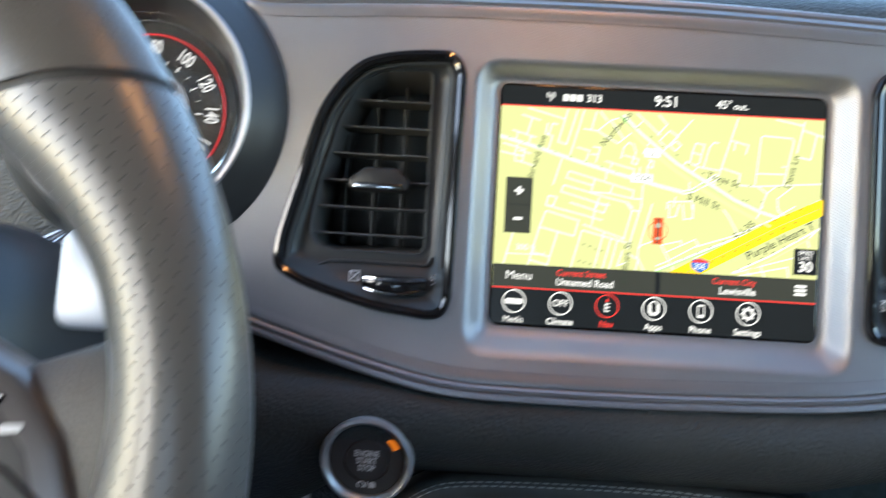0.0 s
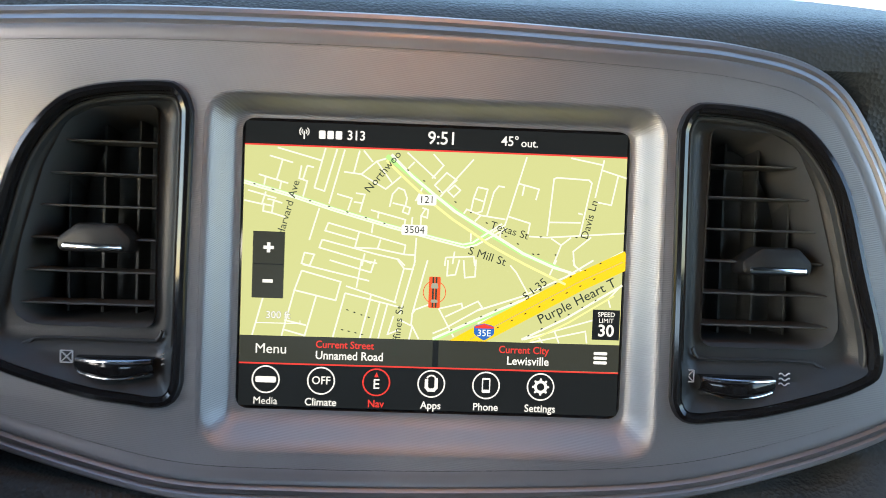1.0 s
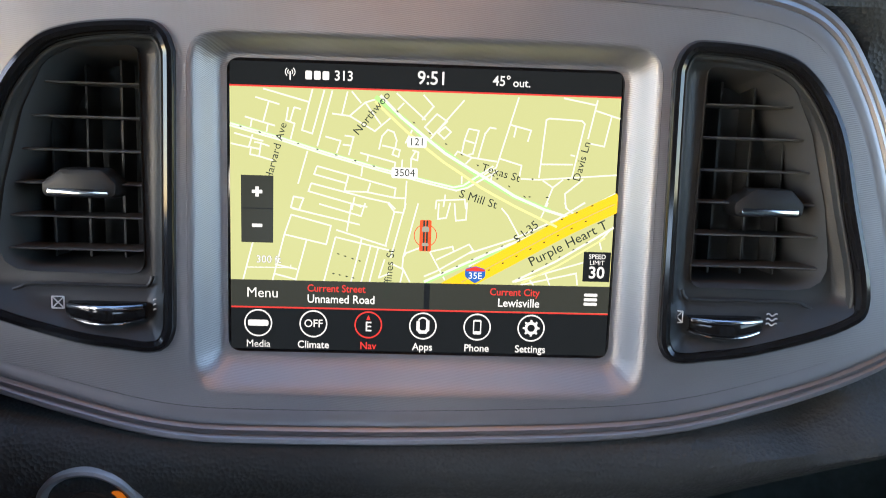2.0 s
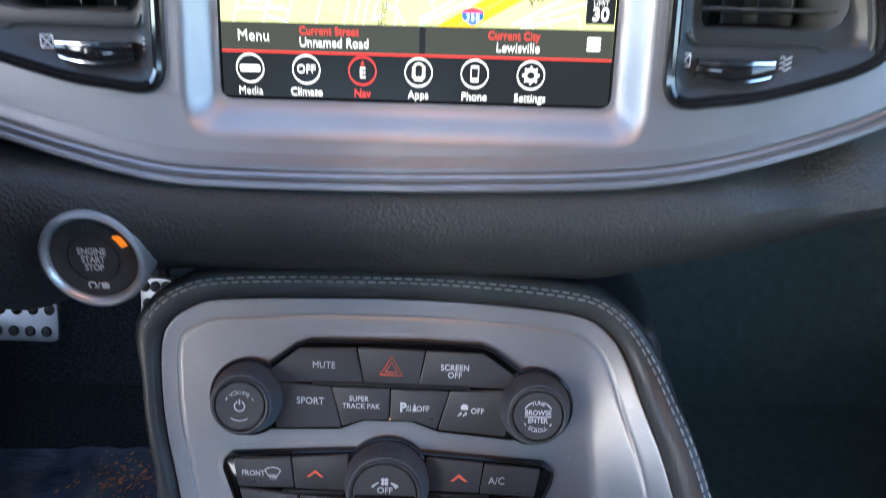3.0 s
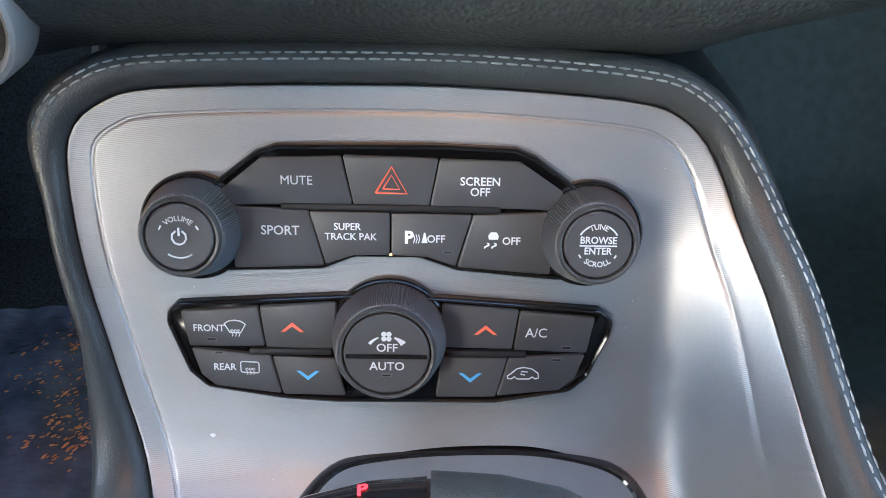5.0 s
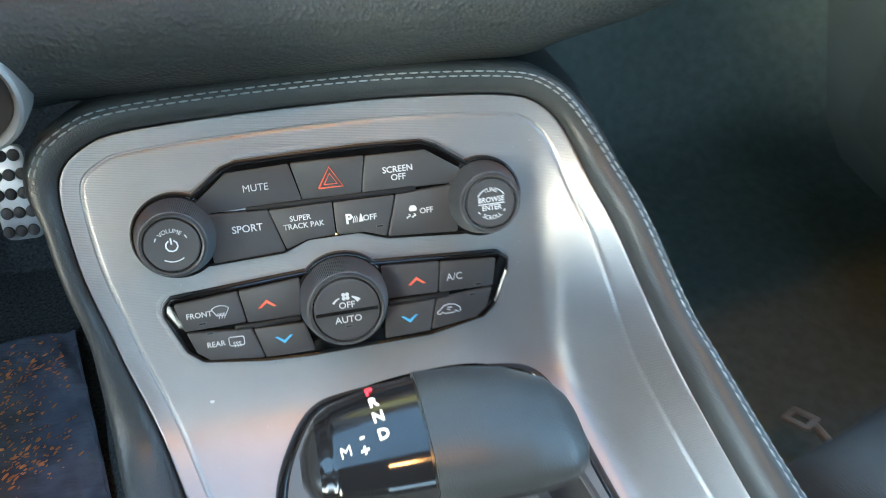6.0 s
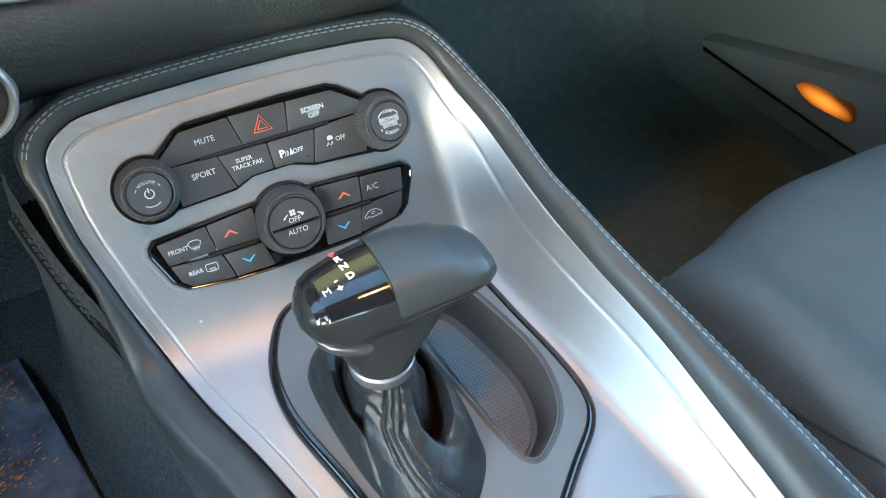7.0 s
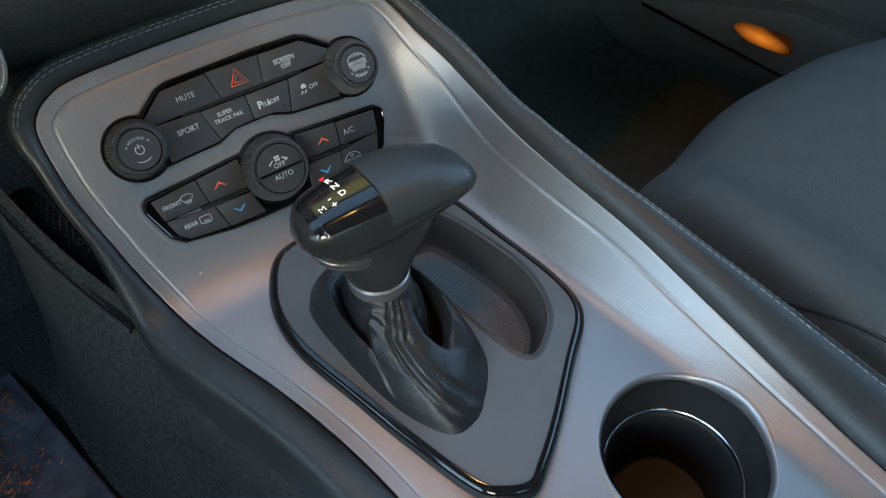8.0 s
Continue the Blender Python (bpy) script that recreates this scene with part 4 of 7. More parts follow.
patch("plus_sign", [(9.9, 71.1), (14.5, 71.1), (14.5, 72.6), (9.9, 72.6)], 6, U_WHITE)
patch("plus_sign", [(11.45, 69.6), (12.95, 69.6), (12.95, 74.1), (11.45, 74.1)], 6.2, U_WHITE)
patch("minus_sign", [(9.9, 56.1), (14.5, 56.1), (14.5, 57.6), (9.9, 57.6)], 6, U_WHITE)
words("300 ft", 3.2, (17.2, 41.6), U_GREY, 5, bold=0.05)
words("300 ft", 3.2, (17.2, 41.6), U_WHITE, bold=0.0)
bm = bmesh.new()
ribbon(bm, ((7.5, 39.2), (7.5, 38.0), (27.1, 38.2), (27.1, 39.4)), 0.4, 5)
part("scale_bar", bm, U_WHITE, display, smooth=False)
car_at = (86.9, 54.3)
patch("car_symbol", rounded([(car_at[0] - 2.6, 47.2), (car_at[0] + 2.6, 47.2), (car_at[0] + 2.6, 61.3), (car_at[0] - 2.6, 61.3)], 0.6, 2), 5, U_CAR, "orange car symbol")
for dx in (-0.7, 0.7):
    patch("car_stripe", [(car_at[0] + dx - 0.4, 47.4), (car_at[0] + dx + 0.4, 47.4), (car_at[0] + dx + 0.4, 61.1), (car_at[0] + dx - 0.4, 61.1)], 5.4, U_INK)
for y0, y1 in ((56.0, 58.4), (49.6, 51.0)):
    patch("car_window", rounded([(car_at[0] - 1.7, y0), (car_at[0] + 1.7, y0), (car_at[0] + 1.3, y1), (car_at[0] - 1.3, y1)], 0.6, 3), 5.8, U_GREY)
ring("car_ring", car_at, 5.2, 0.35, 4.8, U_CAR)
patch("speed_sign", [(158.9, 35.2), (171.3, 35.2), (171.3, 48.9), (158.9, 48.9)], 4, U_BLACK, "dark speed limit sign")
words("SPEED", 2.0, (165.1, 46.7), U_WHITE, bold=0.02)
words("LIMIT", 2.0, (165.1, 43.9), U_WHITE, bold=0.02)
words("30", 5.2, (165.1, 39.2), U_WHITE, bold=0.03)
patch("band_divider", [(87.0, 20.6), (89.6, 20.6), (89.6, 32.4), (87.0, 32.4)], 4, U_BLACK)
words("Menu", 4.4, (14.5, 26.4), U_WHITE, bold=0.02)
words("Current Street", 3.2, (34.4, 29.0), U_RED, align="LEFT", bold=0.02, squeeze=0.93)
words("Unnamed Road", 3.7, (34.4, 24.1), U_WHITE, align="LEFT", bold=0.02, squeeze=0.91)
words("Current City", 3.2, (139.6, 29.3), U_RED, align="RIGHT", bold=0.02, squeeze=0.93)
words("Lewisville", 3.7, (139.8, 24.3), U_WHITE, align="RIGHT", bold=0.02, squeeze=0.93)
for k in range(3):
    patch("menu_bars", rounded([(160.0, 24.1 + 2.1 * k), (166.2, 24.1 + 2.1 * k), (166.2, 25.5 + 2.1 * k), (160.0, 25.5 + 2.1 * k)], 0.5, 2), 6, U_WHITE)
for k in range(3):
    patch("station_mark", rounded([(33.0 + 3.7 * k, 121.0), (35.9 + 3.7 * k, 121.0), (35.9 + 3.7 * k, 124.7), (33.0 + 3.7 * k, 124.7)], 0.5, 2), 6, U_WHITE)
words("313", 4.1, (49.6, 122.8), U_WHITE, bold=0.02, squeeze=0.94)
words("9:51", 5.6, (88.0, 123.1), U_WHITE, bold=0.015, squeeze=0.95)
words("45°", 4.2, (118.4, 123.0), U_WHITE, bold=0.015, squeeze=0.95)
words("out.", 3.4, (127.2, 122.4), U_WHITE, bold=0.015)
bm = bmesh.new()
for r in (1.1, 2.1):
    for side in (1, -1):
        ribbon(bm, [(26.5 + side * r * math.cos(radians(d)), 123.9 + r * math.sin(radians(d))) for d in range(-50, 51, 20)], 0.4, 6, (0, 0), (172, 128))
ribbon(bm, ((26.5, 124.2), (26.5, 120.8)), 0.6, 6, (0, 0), (172, 128))
part("aerial_symbol", bm, U_WHITE, display, smooth=False)
NAMES = ("Media", "Climate", "Nav", "Apps", "Phone", "Settings")
for k, body in enumerate(NAMES):
    c = (12.6 + 24.78 * k, 12.65 + 0.06 * k)
    m = U_RED if body == "Nav" else U_WHITE
    ring("menu_ring", c, 6.3, 0.65, 6, m)
    words(body, 3.3, (c[0], 2.9), m, bold=0.02, squeeze=0.95)
    if body == "Media":
        patch("menu_mark", rounded([(c[0] - 4.6, c[1] - 1.4), (c[0] + 4.6, c[1] - 1.4), (c[0] + 4.6, c[1] + 1.4), (c[0] - 4.6, c[1] + 1.4)], 0.8, 2), 6, m)
    elif body == "Climate":
        words("OFF", 3.5, c, m, bold=0.015, squeeze=0.95)
    elif body == "Nav":
        words("E", 4.4, (c[0], c[1] - 1.0), U_WHITE)
        patch("north_mark", [(c[0] - 1.0, c[1] + 2.3), (c[0] + 1.0, c[1] + 2.3), (c[0], c[1] + 4.6)], 6, m)
    elif body == "Apps":
        bm = bmesh.new()
        ribbon(bm, [(c[0] + x, c[1] + y) for x, y in ((-2.2, 2.2), (-2.2, -1.6), (-1.2, -2.8), (1.2, -2.8), (2.2, -1.6), (2.2, 2.2))], 1.5, 6, (0, 0), (172, 128))
        ribbon(bm, [(c[0] + 2.2 * math.cos(radians(d)), c[1] + 1.6 + 2.2 * math.sin(radians(d))) for d in range(30, 151, 20)], 0.7, 6, (0, 0), (172, 128))
        part("menu_mark", bm, m, display, smooth=False)
    elif body == "Phone":
        patch("phone_symbol", rounded([(c[0] - 1.9, c[1] - 3.4), (c[0] + 1.9, c[1] - 3.4), (c[0] + 1.9, c[1] + 3.4), (c[0] - 1.9, c[1] + 3.4)], 0.6, 2), 6, m)
        patch("phone_window", [(c[0] - 1.35, c[1] - 1.9), (c[0] + 1.35, c[1] - 1.9), (c[0] + 1.35, c[1] + 2.6), (c[0] - 1.35, c[1] + 2.6)], 7, U_BLACK)
    else:
        bm = bmesh.new()
        n = 64
        def tooth(k):
            return 3.9 if math.cos(8 * 2 * math.pi * k / n) > 0.1 else 3.0
        rows = [[bm.verts.new(on_ui(c[0] + r(k) * math.cos(2 * math.pi * k / n), c[1] + r(k) * math.sin(2 * math.pi * k / n), 6)) for k in range(n)] for r in (lambda k: 1.7, tooth)]
        for k in range(n):
            bm.faces.new((rows[0][k], rows[0][(k + 1) % n], rows[1][(k + 1) % n], rows[1][k]))
        part("gear_symbol", bm, m, display, smooth=False)

# ---- centre console ----
left = [(0.058, run(-0.45)), (0.058, run(-0.2)), (0.058, run(0.0)), (0.0575, run(0.05)), (0.0555, run(0.10)), (0.046, run(0.15)), (0.031, run(0.20)), (0.012, run(0.25)), (-0.006, run(0.30)),
        (-0.0125, -0.0621), (-0.0175, -0.0384), (-0.0200, -0.0177), (-0.0205, 0.0060), (-0.0164, 0.0181), (-0.0058, 0.0262), (0.0091, 0.0306), (0.0544, 0.0329)]
right = [(0.1109, 0.0333), (0.1537, 0.0314), (0.1850, 0.0283), (0.1975, 0.0240), (0.2075, 0.0150), (0.2150, 0.0), (0.2210, -0.0220), (0.2300, -0.0586), (0.2365, -0.1144), (0.2445, -0.1701),
         (0.2535, -0.2255), (0.2590, -0.2829), (0.2645, -0.3403), (0.2690, -0.3987), (0.2720, -0.50), (0.2720, -0.62), (0.2720, run(-0.45))]
EDGE = even(curve(left + right, 6), 0.005)
half = max(range(len(EDGE)), key=lambda i: EDGE[i].y)
RIGHT = sorted(((p.y, p.x) for p in EDGE[half:]))
RS, RX = [a for a, b in RIGHT], [b for a, b in RIGHT]


FOOT_S = [-0.90, -0.3987, -0.3403, -0.2829, -0.2255, -0.1701, -0.1144, -0.0918, -0.0549, -0.0115, 0.0111, 0.03]
FOOT_X = [0.250, 0.246, 0.239, 0.230, 0.222, 0.2145, 0.208, 0.204, 0.2027, 0.2006, 0.198, 0.190]
RISE_S = [-0.90, -0.3987, -0.3403, -0.2829, -0.2255, -0.1701, -0.1144, -0.0850, -0.0586, -0.0300, -0.0113, 0.0111, 0.03]
RISE_H = [0.009, 0.0100, 0.0198, 0.0318, 0.0444, 0.0540, 0.0585, 0.0480, 0.0310, 0.0150, 0.0060, 0.0, 0.0]
GRID_S = np.linspace(-0.90, 0.03, 373)
SOFT = np.exp(-0.5 * (np.arange(-24, 25) * 0.0025 / 0.018) ** 2)


def eased(xs, ys):
    """The values at even steps, with their corners smoothed away."""
    v = np.interp(GRID_S, xs, ys)
    return np.convolve(np.pad(v, 24, mode="edge"), SOFT / SOFT.sum(), mode="valid")


FOOT_V, RISE_V = eased(FOOT_S, FOOT_X), eased(RISE_S, RISE_H)
LEAN_OUT = Vector((0, -0.56, 0.83))


# the passenger edge runs as one even sweep: its rise is levelled along the lean
fit = (GRID_S > -0.46) & (GRID_S < -0.015)
lean_run = np.array([(on_console(0.0, s, 0.0).dot(LEAN_OUT)) for s in GRID_S]) + RISE_V
even_run = np.polyval(np.polyfit(GRID_S[fit], lean_run[fit], 4), GRID_S)
ends = np.interp(GRID_S, [-0.46, -0.38, -0.06, -0.015], [0, 1, 1, 0])
RISE_V = RISE_V + (even_run - lean_run) * ends


def flare(x, s):
    """The passenger edge of the trim rises as a steep web from a soft crease."""
    x0, xr, h = float(np.interp(s, GRID_S, FOOT_V)), float(np.interp(s, RS, RX)), float(np.interp(s, GRID_S, RISE_V))
    t = max(0.0, min(1.0, (x - x0 + 0.006) / max(xr - x0 + 0.006, 0.004)))
    return h * (t * t / 0.5 if t < 0.25 else (t - 0.125)) / 0.875


def console_skin(x, s, w):
    return on_console(x, s, w) + LEAN_OUT * flare(x, s)


console = thing("centre_console", (0.15, 0.1, 0.04), "satin metallic centre console wrapped in stitched black leather", "console")
ring = ccw([tuple(p) for p in EDGE])
CUP = (0.1975, 0.043)
cup_rim = [(CUP[0] + 0.0492 * math.cos(t), CUP[1] + 0.0492 * math.sin(t)) for t in [2 * math.pi * k / 48 for k in range(48)]]
PLATE = [(0.072, 0.2845), (0.057, 0.2620), (0.0508, 0.2380), (0.0525, 0.2100), (0.0635, 0.1690), (0.0740, 0.1300), (0.0880, 0.0880), (0.1000, 0.0755), (0.1142, 0.0700),
         (0.1268, 0.0762), (0.1497, 0.0920), (0.1820, 0.1180), (0.2045, 0.1360), (0.2125, 0.1530), (0.2118, 0.1800), (0.2050, 0.2200), (0.1990, 0.2560), (0.1885, 0.2830), (0.1625, 0.2925),
         (0.1313, 0.2940), (0.0957, 0.2915)]
plate_line = ccw([tuple(p) for p in even(curve(PLATE, 6, True), 0.004, True)])
hole_plate = [(p[0], run(p[1])) for p in inset(plate_line, 0.003)]
hole_cup = [(p[0], run(p[1])) for p in cup_rim]
BAND = 0.0125
inner_edge = [(p.x - n.x * BAND, p.y - n.y * BAND) for p, n in zip(EDGE, normals2(EDGE, False))]
part("trim_plate", sheet(inner_edge, [hole_plate, hole_cup], 0.0048, lambda x, s: 0.0, console_skin), M_SILVER, console, "satin metallic trim plate")
band = [(0.0, -0.006), (0.0, -0.0004), (-0.0004, 0.0002), (-0.0011, 0.0004), (-0.0019, 0.0002), (-0.0070, 0.0), (-0.0081, -0.0001), (-0.0086, -0.0006), (-0.0093, -0.0006), (-0.0099, -0.0001), (-0.0108, 0.0001), (-BAND, 0.0)]
part("trim_rim", sweep(EDGE, band, console_skin), M_SILVER, console, "bright double-lined trim edge")
# leather wrap: low and narrow beside the driver, a tall roll beside the passenger
SEC_D = [0.0, 0.02, 0.08, 0.22, 0.42, 0.62, 0.80, 0.93, 1.0, 1.04]
SEC_LOW = [-0.008, -0.0015, 0.0022, 0.0044, 0.0054, 0.0054, 0.0042, 0.0006, -0.008, -0.045]
SEC_TALL = [-0.008, 0.000, 0.0050, 0.0105, 0.0140, 0.0148, 0.0132, 0.0075, -0.0060, -0.055]
wide, tall = [], []
for i, p in enumerate(EDGE):
    r = smoothstep((p.x - 0.05) / 0.14)
    top = smoothstep((p.y + 0.01) / 0.03)
    far = float(np.interp(p.y, [-0.40, -0.34, -0.28, -0.20, -0.10, 0.0], [0.045, 0.037, 0.028, 0.0200, 0.0180, 0.0188]))
    near_w = 0.010 + 0.015 * smoothstep((-0.05 - p.y) / 0.08)
    wide.append((near_w * (1 - r) + far * r) * (1 - top) + 0.0165 * top)
    tall.append(r * smoothstep((0.012 - p.y) / 0.05) * (0.65 + 0.35 * smoothstep((-0.22 - p.y) / 0.08)))
edge_n = normals2(EDGE, False)
slide = [0.85 + 0.25 * min(1.0, t / 0.6) - 0.10 * t * smoothstep((p.y + 0.30) / 0.10) for t, p in zip(tall, EDGE)]


def wrap_point(i, d, lift=0.0):
    w = float(np.interp(d, SEC_D, SEC_LOW)) * (1 - tall[i]) + float(np.interp(d, SEC_D, SEC_TALL)) * tall[i]
    return console_skin(EDGE[i].x + edge_n[i].x * d * wide[i], EDGE[i].y + edge_n[i].y * d * wide[i], w + lift)


bm = bmesh.new()
ds = [0.0, 0.02, 0.05, 0.08, 0.15, 0.22, 0.32, 0.42, 0.52, 0.62, 0.72, 0.80, 0.88, 0.93, 0.97, 1.0, 1.04]
rows = [[bm.verts.new(wrap_point(i, d)) for d in ds] for i in range(len(EDGE))]
for p, q in zip(rows, rows[1:]):
    for j in range(len(ds) - 1):
        bm.faces.new((p[j], q[j], q[j + 1], p[j + 1]))
part("leather_wrap", bm, M_LEATHER, console, "soft black leather surround")
wall = [(1.0, -0.030), (1.06, -0.06), (1.12, -0.16), (1.25, -0.36)]
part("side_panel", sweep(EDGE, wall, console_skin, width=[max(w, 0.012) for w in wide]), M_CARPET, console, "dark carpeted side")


shoulder = [[Vector((x, y, z + dz)) for x, z in rounded([(-0.022, 0.32), (0.236, 0.32), (0.236, 0.508), (-0.022, 0.508)], 0.016, 5)] for y, dz in ((0.352, -0.006), (0.362, 0.004), (0.385, 0.006), (0.43, 0.0), (0.48, -0.008))]
part("leather_shoulder", loft(shoulder), M_LEATHER, console, "leather shoulder running back under the dashboard")


def seam_row(d, pitch, r):
    """A row of short proud threads along the leather wrap."""
    idx = [i for i, p in enumerate(EDGE) if p.y > run(-0.14) and (i >= half or p.y > 0.012)]
    line = even([wrap_point(i, d * slide[i], 0.0002) for i in idx], pitch / 4)
    up = [wrap_point(i, d * slide[i], 0.002) - wrap_point(i, d * slide[i]) for i in idx]
    bm = bmesh.new()
    for k in range(0, len(line) - 4, 4):
        a, b = line[k], line[k + 3]
        n = up[min(int(k / len(line) * len(up)), len(up) - 1)].normalized()
        tube([a - n * r * 0.5, a.lerp(b, 0.5) + n * r * 0.5, b - n * r * 0.3], [r * 0.7, r, r * 0.7], 5, bm=bm)
    return part("stitching", bm, M_THREAD, console, "grey stitching", kind="stuff")


for d in (0.63, 0.78):
    seam_row(d, 0.0052, 0.00045)

chip = part("paint_chip", prism([(0.026 + 0.0011 * math.cos(a) * (1 + 0.3 * math.sin(3 * a)), run(0.293) + 0.0008 * math.sin(a)) for a in [2 * math.pi * k / 9 for k in range(9)]], 0.0, 0.00025, console_skin, 0.0001), M_WHITE, console, "tiny white paint chip")
rng = random.Random(4)
bm = bmesh.new()
for _ in range(70):
    x, s, r = rng.uniform(0.02, 0.20), rng.uniform(-0.36, 0.02), rng.uniform(0.00012, 0.00032)
    prism([(x + r * math.cos(2 * math.pi * k / 5), s + r * math.sin(2 * math.pi * k / 5)) for k in range(5)], 0.0, 0.00015, console_skin, 0.00005, bm)
part("dust", bm, M_WHITE, console, "scattered dust specks", kind="stuff")

# cup holder
on_cup = lambda x, y, w: on_plate(x, y, w - 0.004)
cup = part("cup_holder", lathe([(0.0442, -0.003), (0.0425, -0.022), (0.0405, -0.030), (0.0385, -0.0315), (0.0375, -0.034), (0.0350, -0.085), (0.001, -0.087)], CUP, on_cup, 64, cap=False), M_PLASTIC, console, "deep black cup holder")
turn = [2 * math.pi * k / 96 for k in range(96)]
rolled = [[console_skin(CUP[0] + r * math.cos(a), run(CUP[1] + r * math.sin(a)), w) for a in turn] for r, w in ((0.0494, -0.001), (0.0493, 0.0), (0.0482, 0.0003), (0.0472, -0.0001), (0.0463, -0.0010), (0.0456, -0.0024), (0.0452, -0.0044))]
part("rolled_lip", loft(rolled, cap=False), M_SILVER_RIM, cup, "satin lip rolling into the cup holder")
sleeve = [[console_skin(CUP[0] + r * math.cos(a), run(CUP[1] + r * math.sin(a)), w) for a in turn] for r, w in ((0.0453, -0.0042), (0.0447, -0.0046), (0.0444, -0.0056))]
part("sleeve", loft(sleeve + [[on_cup(CUP[0] + 0.0437 * math.cos(a), CUP[1] + 0.0437 * math.sin(a), -0.008) for a in turn]], cap=False), M_PLASTIC, cup)
part("bright_ring", lathe([(0.0402, -0.0292), (0.0396, -0.0288), (0.0388, -0.0295), (0.0384, -0.031)], CUP, on_cup, 64, cap=False), M_CHROME, cup, "thin bright ring inside")

# shifter plate
plate = thing("shifter_plate", on_plate(0.13, 0.18, 0), "matt black shifter plate with gloss edge and storage tray", "console plate")
TRAY = [(0.150, 0.262), (0.178, 0.258), (0.1935, 0.2136), (0.1975, 0.1790), (0.1890, 0.1510), (0.1700, 0.1352), (0.1610, 0.1340), (0.1553, 0.1455), (0.1480, 0.1850), (0.1410, 0.2241), (0.1400, 0.250)]
tray_line = ccw([tuple(p) for p in even(curve(TRAY, 6, True), 0.003, True)])
BOOT = [(0.0690, 0.2250), (0.0740, 0.2400), (0.0900, 0.2500), (0.1150, 0.2500), (0.1330, 0.2350), (0.1400, 0.2050), (0.1415, 0.1600), (0.1370, 0.1420), (0.1200, 0.1230), (0.1056, 0.1162), (0.0930, 0.1205), (0.0795, 0.1470), (0.0720, 0.1850)]
boot_line = ccw([tuple(p) for p in even(curve(BOOT, 6, True), 0.003, True)])
part("surface", sheet(inset(plate_line, 0.0050), [tray_line, boot_line], 0.006, lambda x, y: 0.0040, on_plate), M_PLATE, plate)
part("gloss_edge", sweep([Vector(p) for p in plate_line], [(-0.0010, -0.010), (-0.0010, 0.0010), (0.0002, 0.0032), (0.0024, 0.0048), (0.0042, 0.0050), (0.0054, 0.0036)], on_plate, True), M_GLOSS, plate, "gloss black edge")
tray = part("tray", sweep([Vector(p) for p in tray_line], [(-0.0035, 0.0040), (-0.0015, 0.0046), (0.0002, 0.0036), (0.0015, 0.0), (0.0045, -0.019), (0.0080, -0.0225), (0.0150, -0.0228)], on_plate, True), M_TRAY, plate, "deep storage tray")
part("rubber_mat", prism([(x - 0.003, y - 0.003) for x, y in inset(tray_line, 0.0105)], -0.026, -0.0195, on_plate, 0.001), M_MAT, tray, "ribbed rubber mat")


# ---- control clusters ----
def panel_skin(u, v, w):
    return console_skin(0.095 + u, v, w)


def button(poly, owner, label=""):
    return part("button", prism(rounded(inset(ccw(poly), -0.00012), 0.0010, 3), 0.0, 0.0052, panel_skin, 0.0006), M_BUTTON, owner, label)


def gloss_rail(poly, owner):
    """The proud gloss black border that runs round a cluster, inside the trim."""
    path = [Vector(p) for p in even(rounded(ccw(poly), 0.004, 4), 0.002, True)]
    return part("border", sweep(path, [(0.0001, -0.003), (0.0001, 0.0026), (0.0005, 0.0038), (0.0012, 0.0043), (0.0019, 0.0039), (0.0023, 0.0026)], panel_skin, True), M_GLOSS, owner, "proud gloss black border")


def dished(poly, name="cluster_surround"):
    """A soft rolled lip in the trim round a control cluster."""
    path = [Vector(p) for p in even(rounded(ccw(poly), 0.004, 4), 0.002, True)]
    return part(name, sweep(path, [(-0.0030, 0.0001), (-0.0018, 0.0003), (-0.0008, 0.0002), (-0.0002, -0.0006), (0.0, -0.003)], panel_skin, True), M_SILVER, console, "rolled metallic lip")


audio = thing("audio_control_panel", on_panel(0, -0.01, 0), "gloss black panel of audio and drive mode buttons", "control panel")
UP = [(-0.0640, -0.0020), (-0.0473, 0.0106), (-0.0400, 0.0128), (0.0164, 0.0136), (0.0455, 0.0126), (0.0529, 0.0095), (0.0690, -0.0020), (0.0660, -0.0368), (0.0250, -0.0332), (0.0114, -0.0285), (-0.0124, -0.0285), (-0.0242, -0.0332), (-0.0640, -0.0345)]
part("backplate", prism(rounded(ccw(UP), 0.003, 4), -0.006, 0.0032, panel_skin, 0.0012), M_BACK, audio, "gloss black backing")
gloss_rail(UP, audio)
dished(UP)
AUDIO = {}
AUDIO["mute"] = button([(-0.0449, 0.0080), (-0.0169, 0.0088), (-0.0130, -0.0082), (-0.0560, -0.0090), (-0.0600, -0.0040)], audio)
AUDIO["hazard"] = button([(-0.0160, 0.0092), (0.0177, 0.0085), (0.0145, -0.0084), (-0.0124, -0.0082)], audio, "hazard button with a red triangle")
AUDIO["screen"] = button([(0.0184, 0.0083), (0.0466, 0.0077), (0.0625, -0.0030), (0.0600, -0.0094), (0.0151, -0.0086)], audio)
AUDIO["sport"] = button([(-0.0560, -0.0096), (-0.0289, -0.0106), (-0.0235, -0.0312), (-0.0560, -0.0324)], audio)
AUDIO["track"] = button([(-0.0284, -0.0110), (0.0004, -0.0112), (0.0003, -0.0268), (-0.0130, -0.0272), (-0.0228, -0.0306)], audio)
AUDIO["park"] = button([(0.0012, -0.0114), (0.0301, -0.0116), (0.0244, -0.0309), (0.0140, -0.0274), (0.0012, -0.0270)], audio)
AUDIO["skid"] = button([(0.0308, -0.0116), (0.0600, -0.0104), (0.0590, -0.0336), (0.0252, -0.0312)], audio)
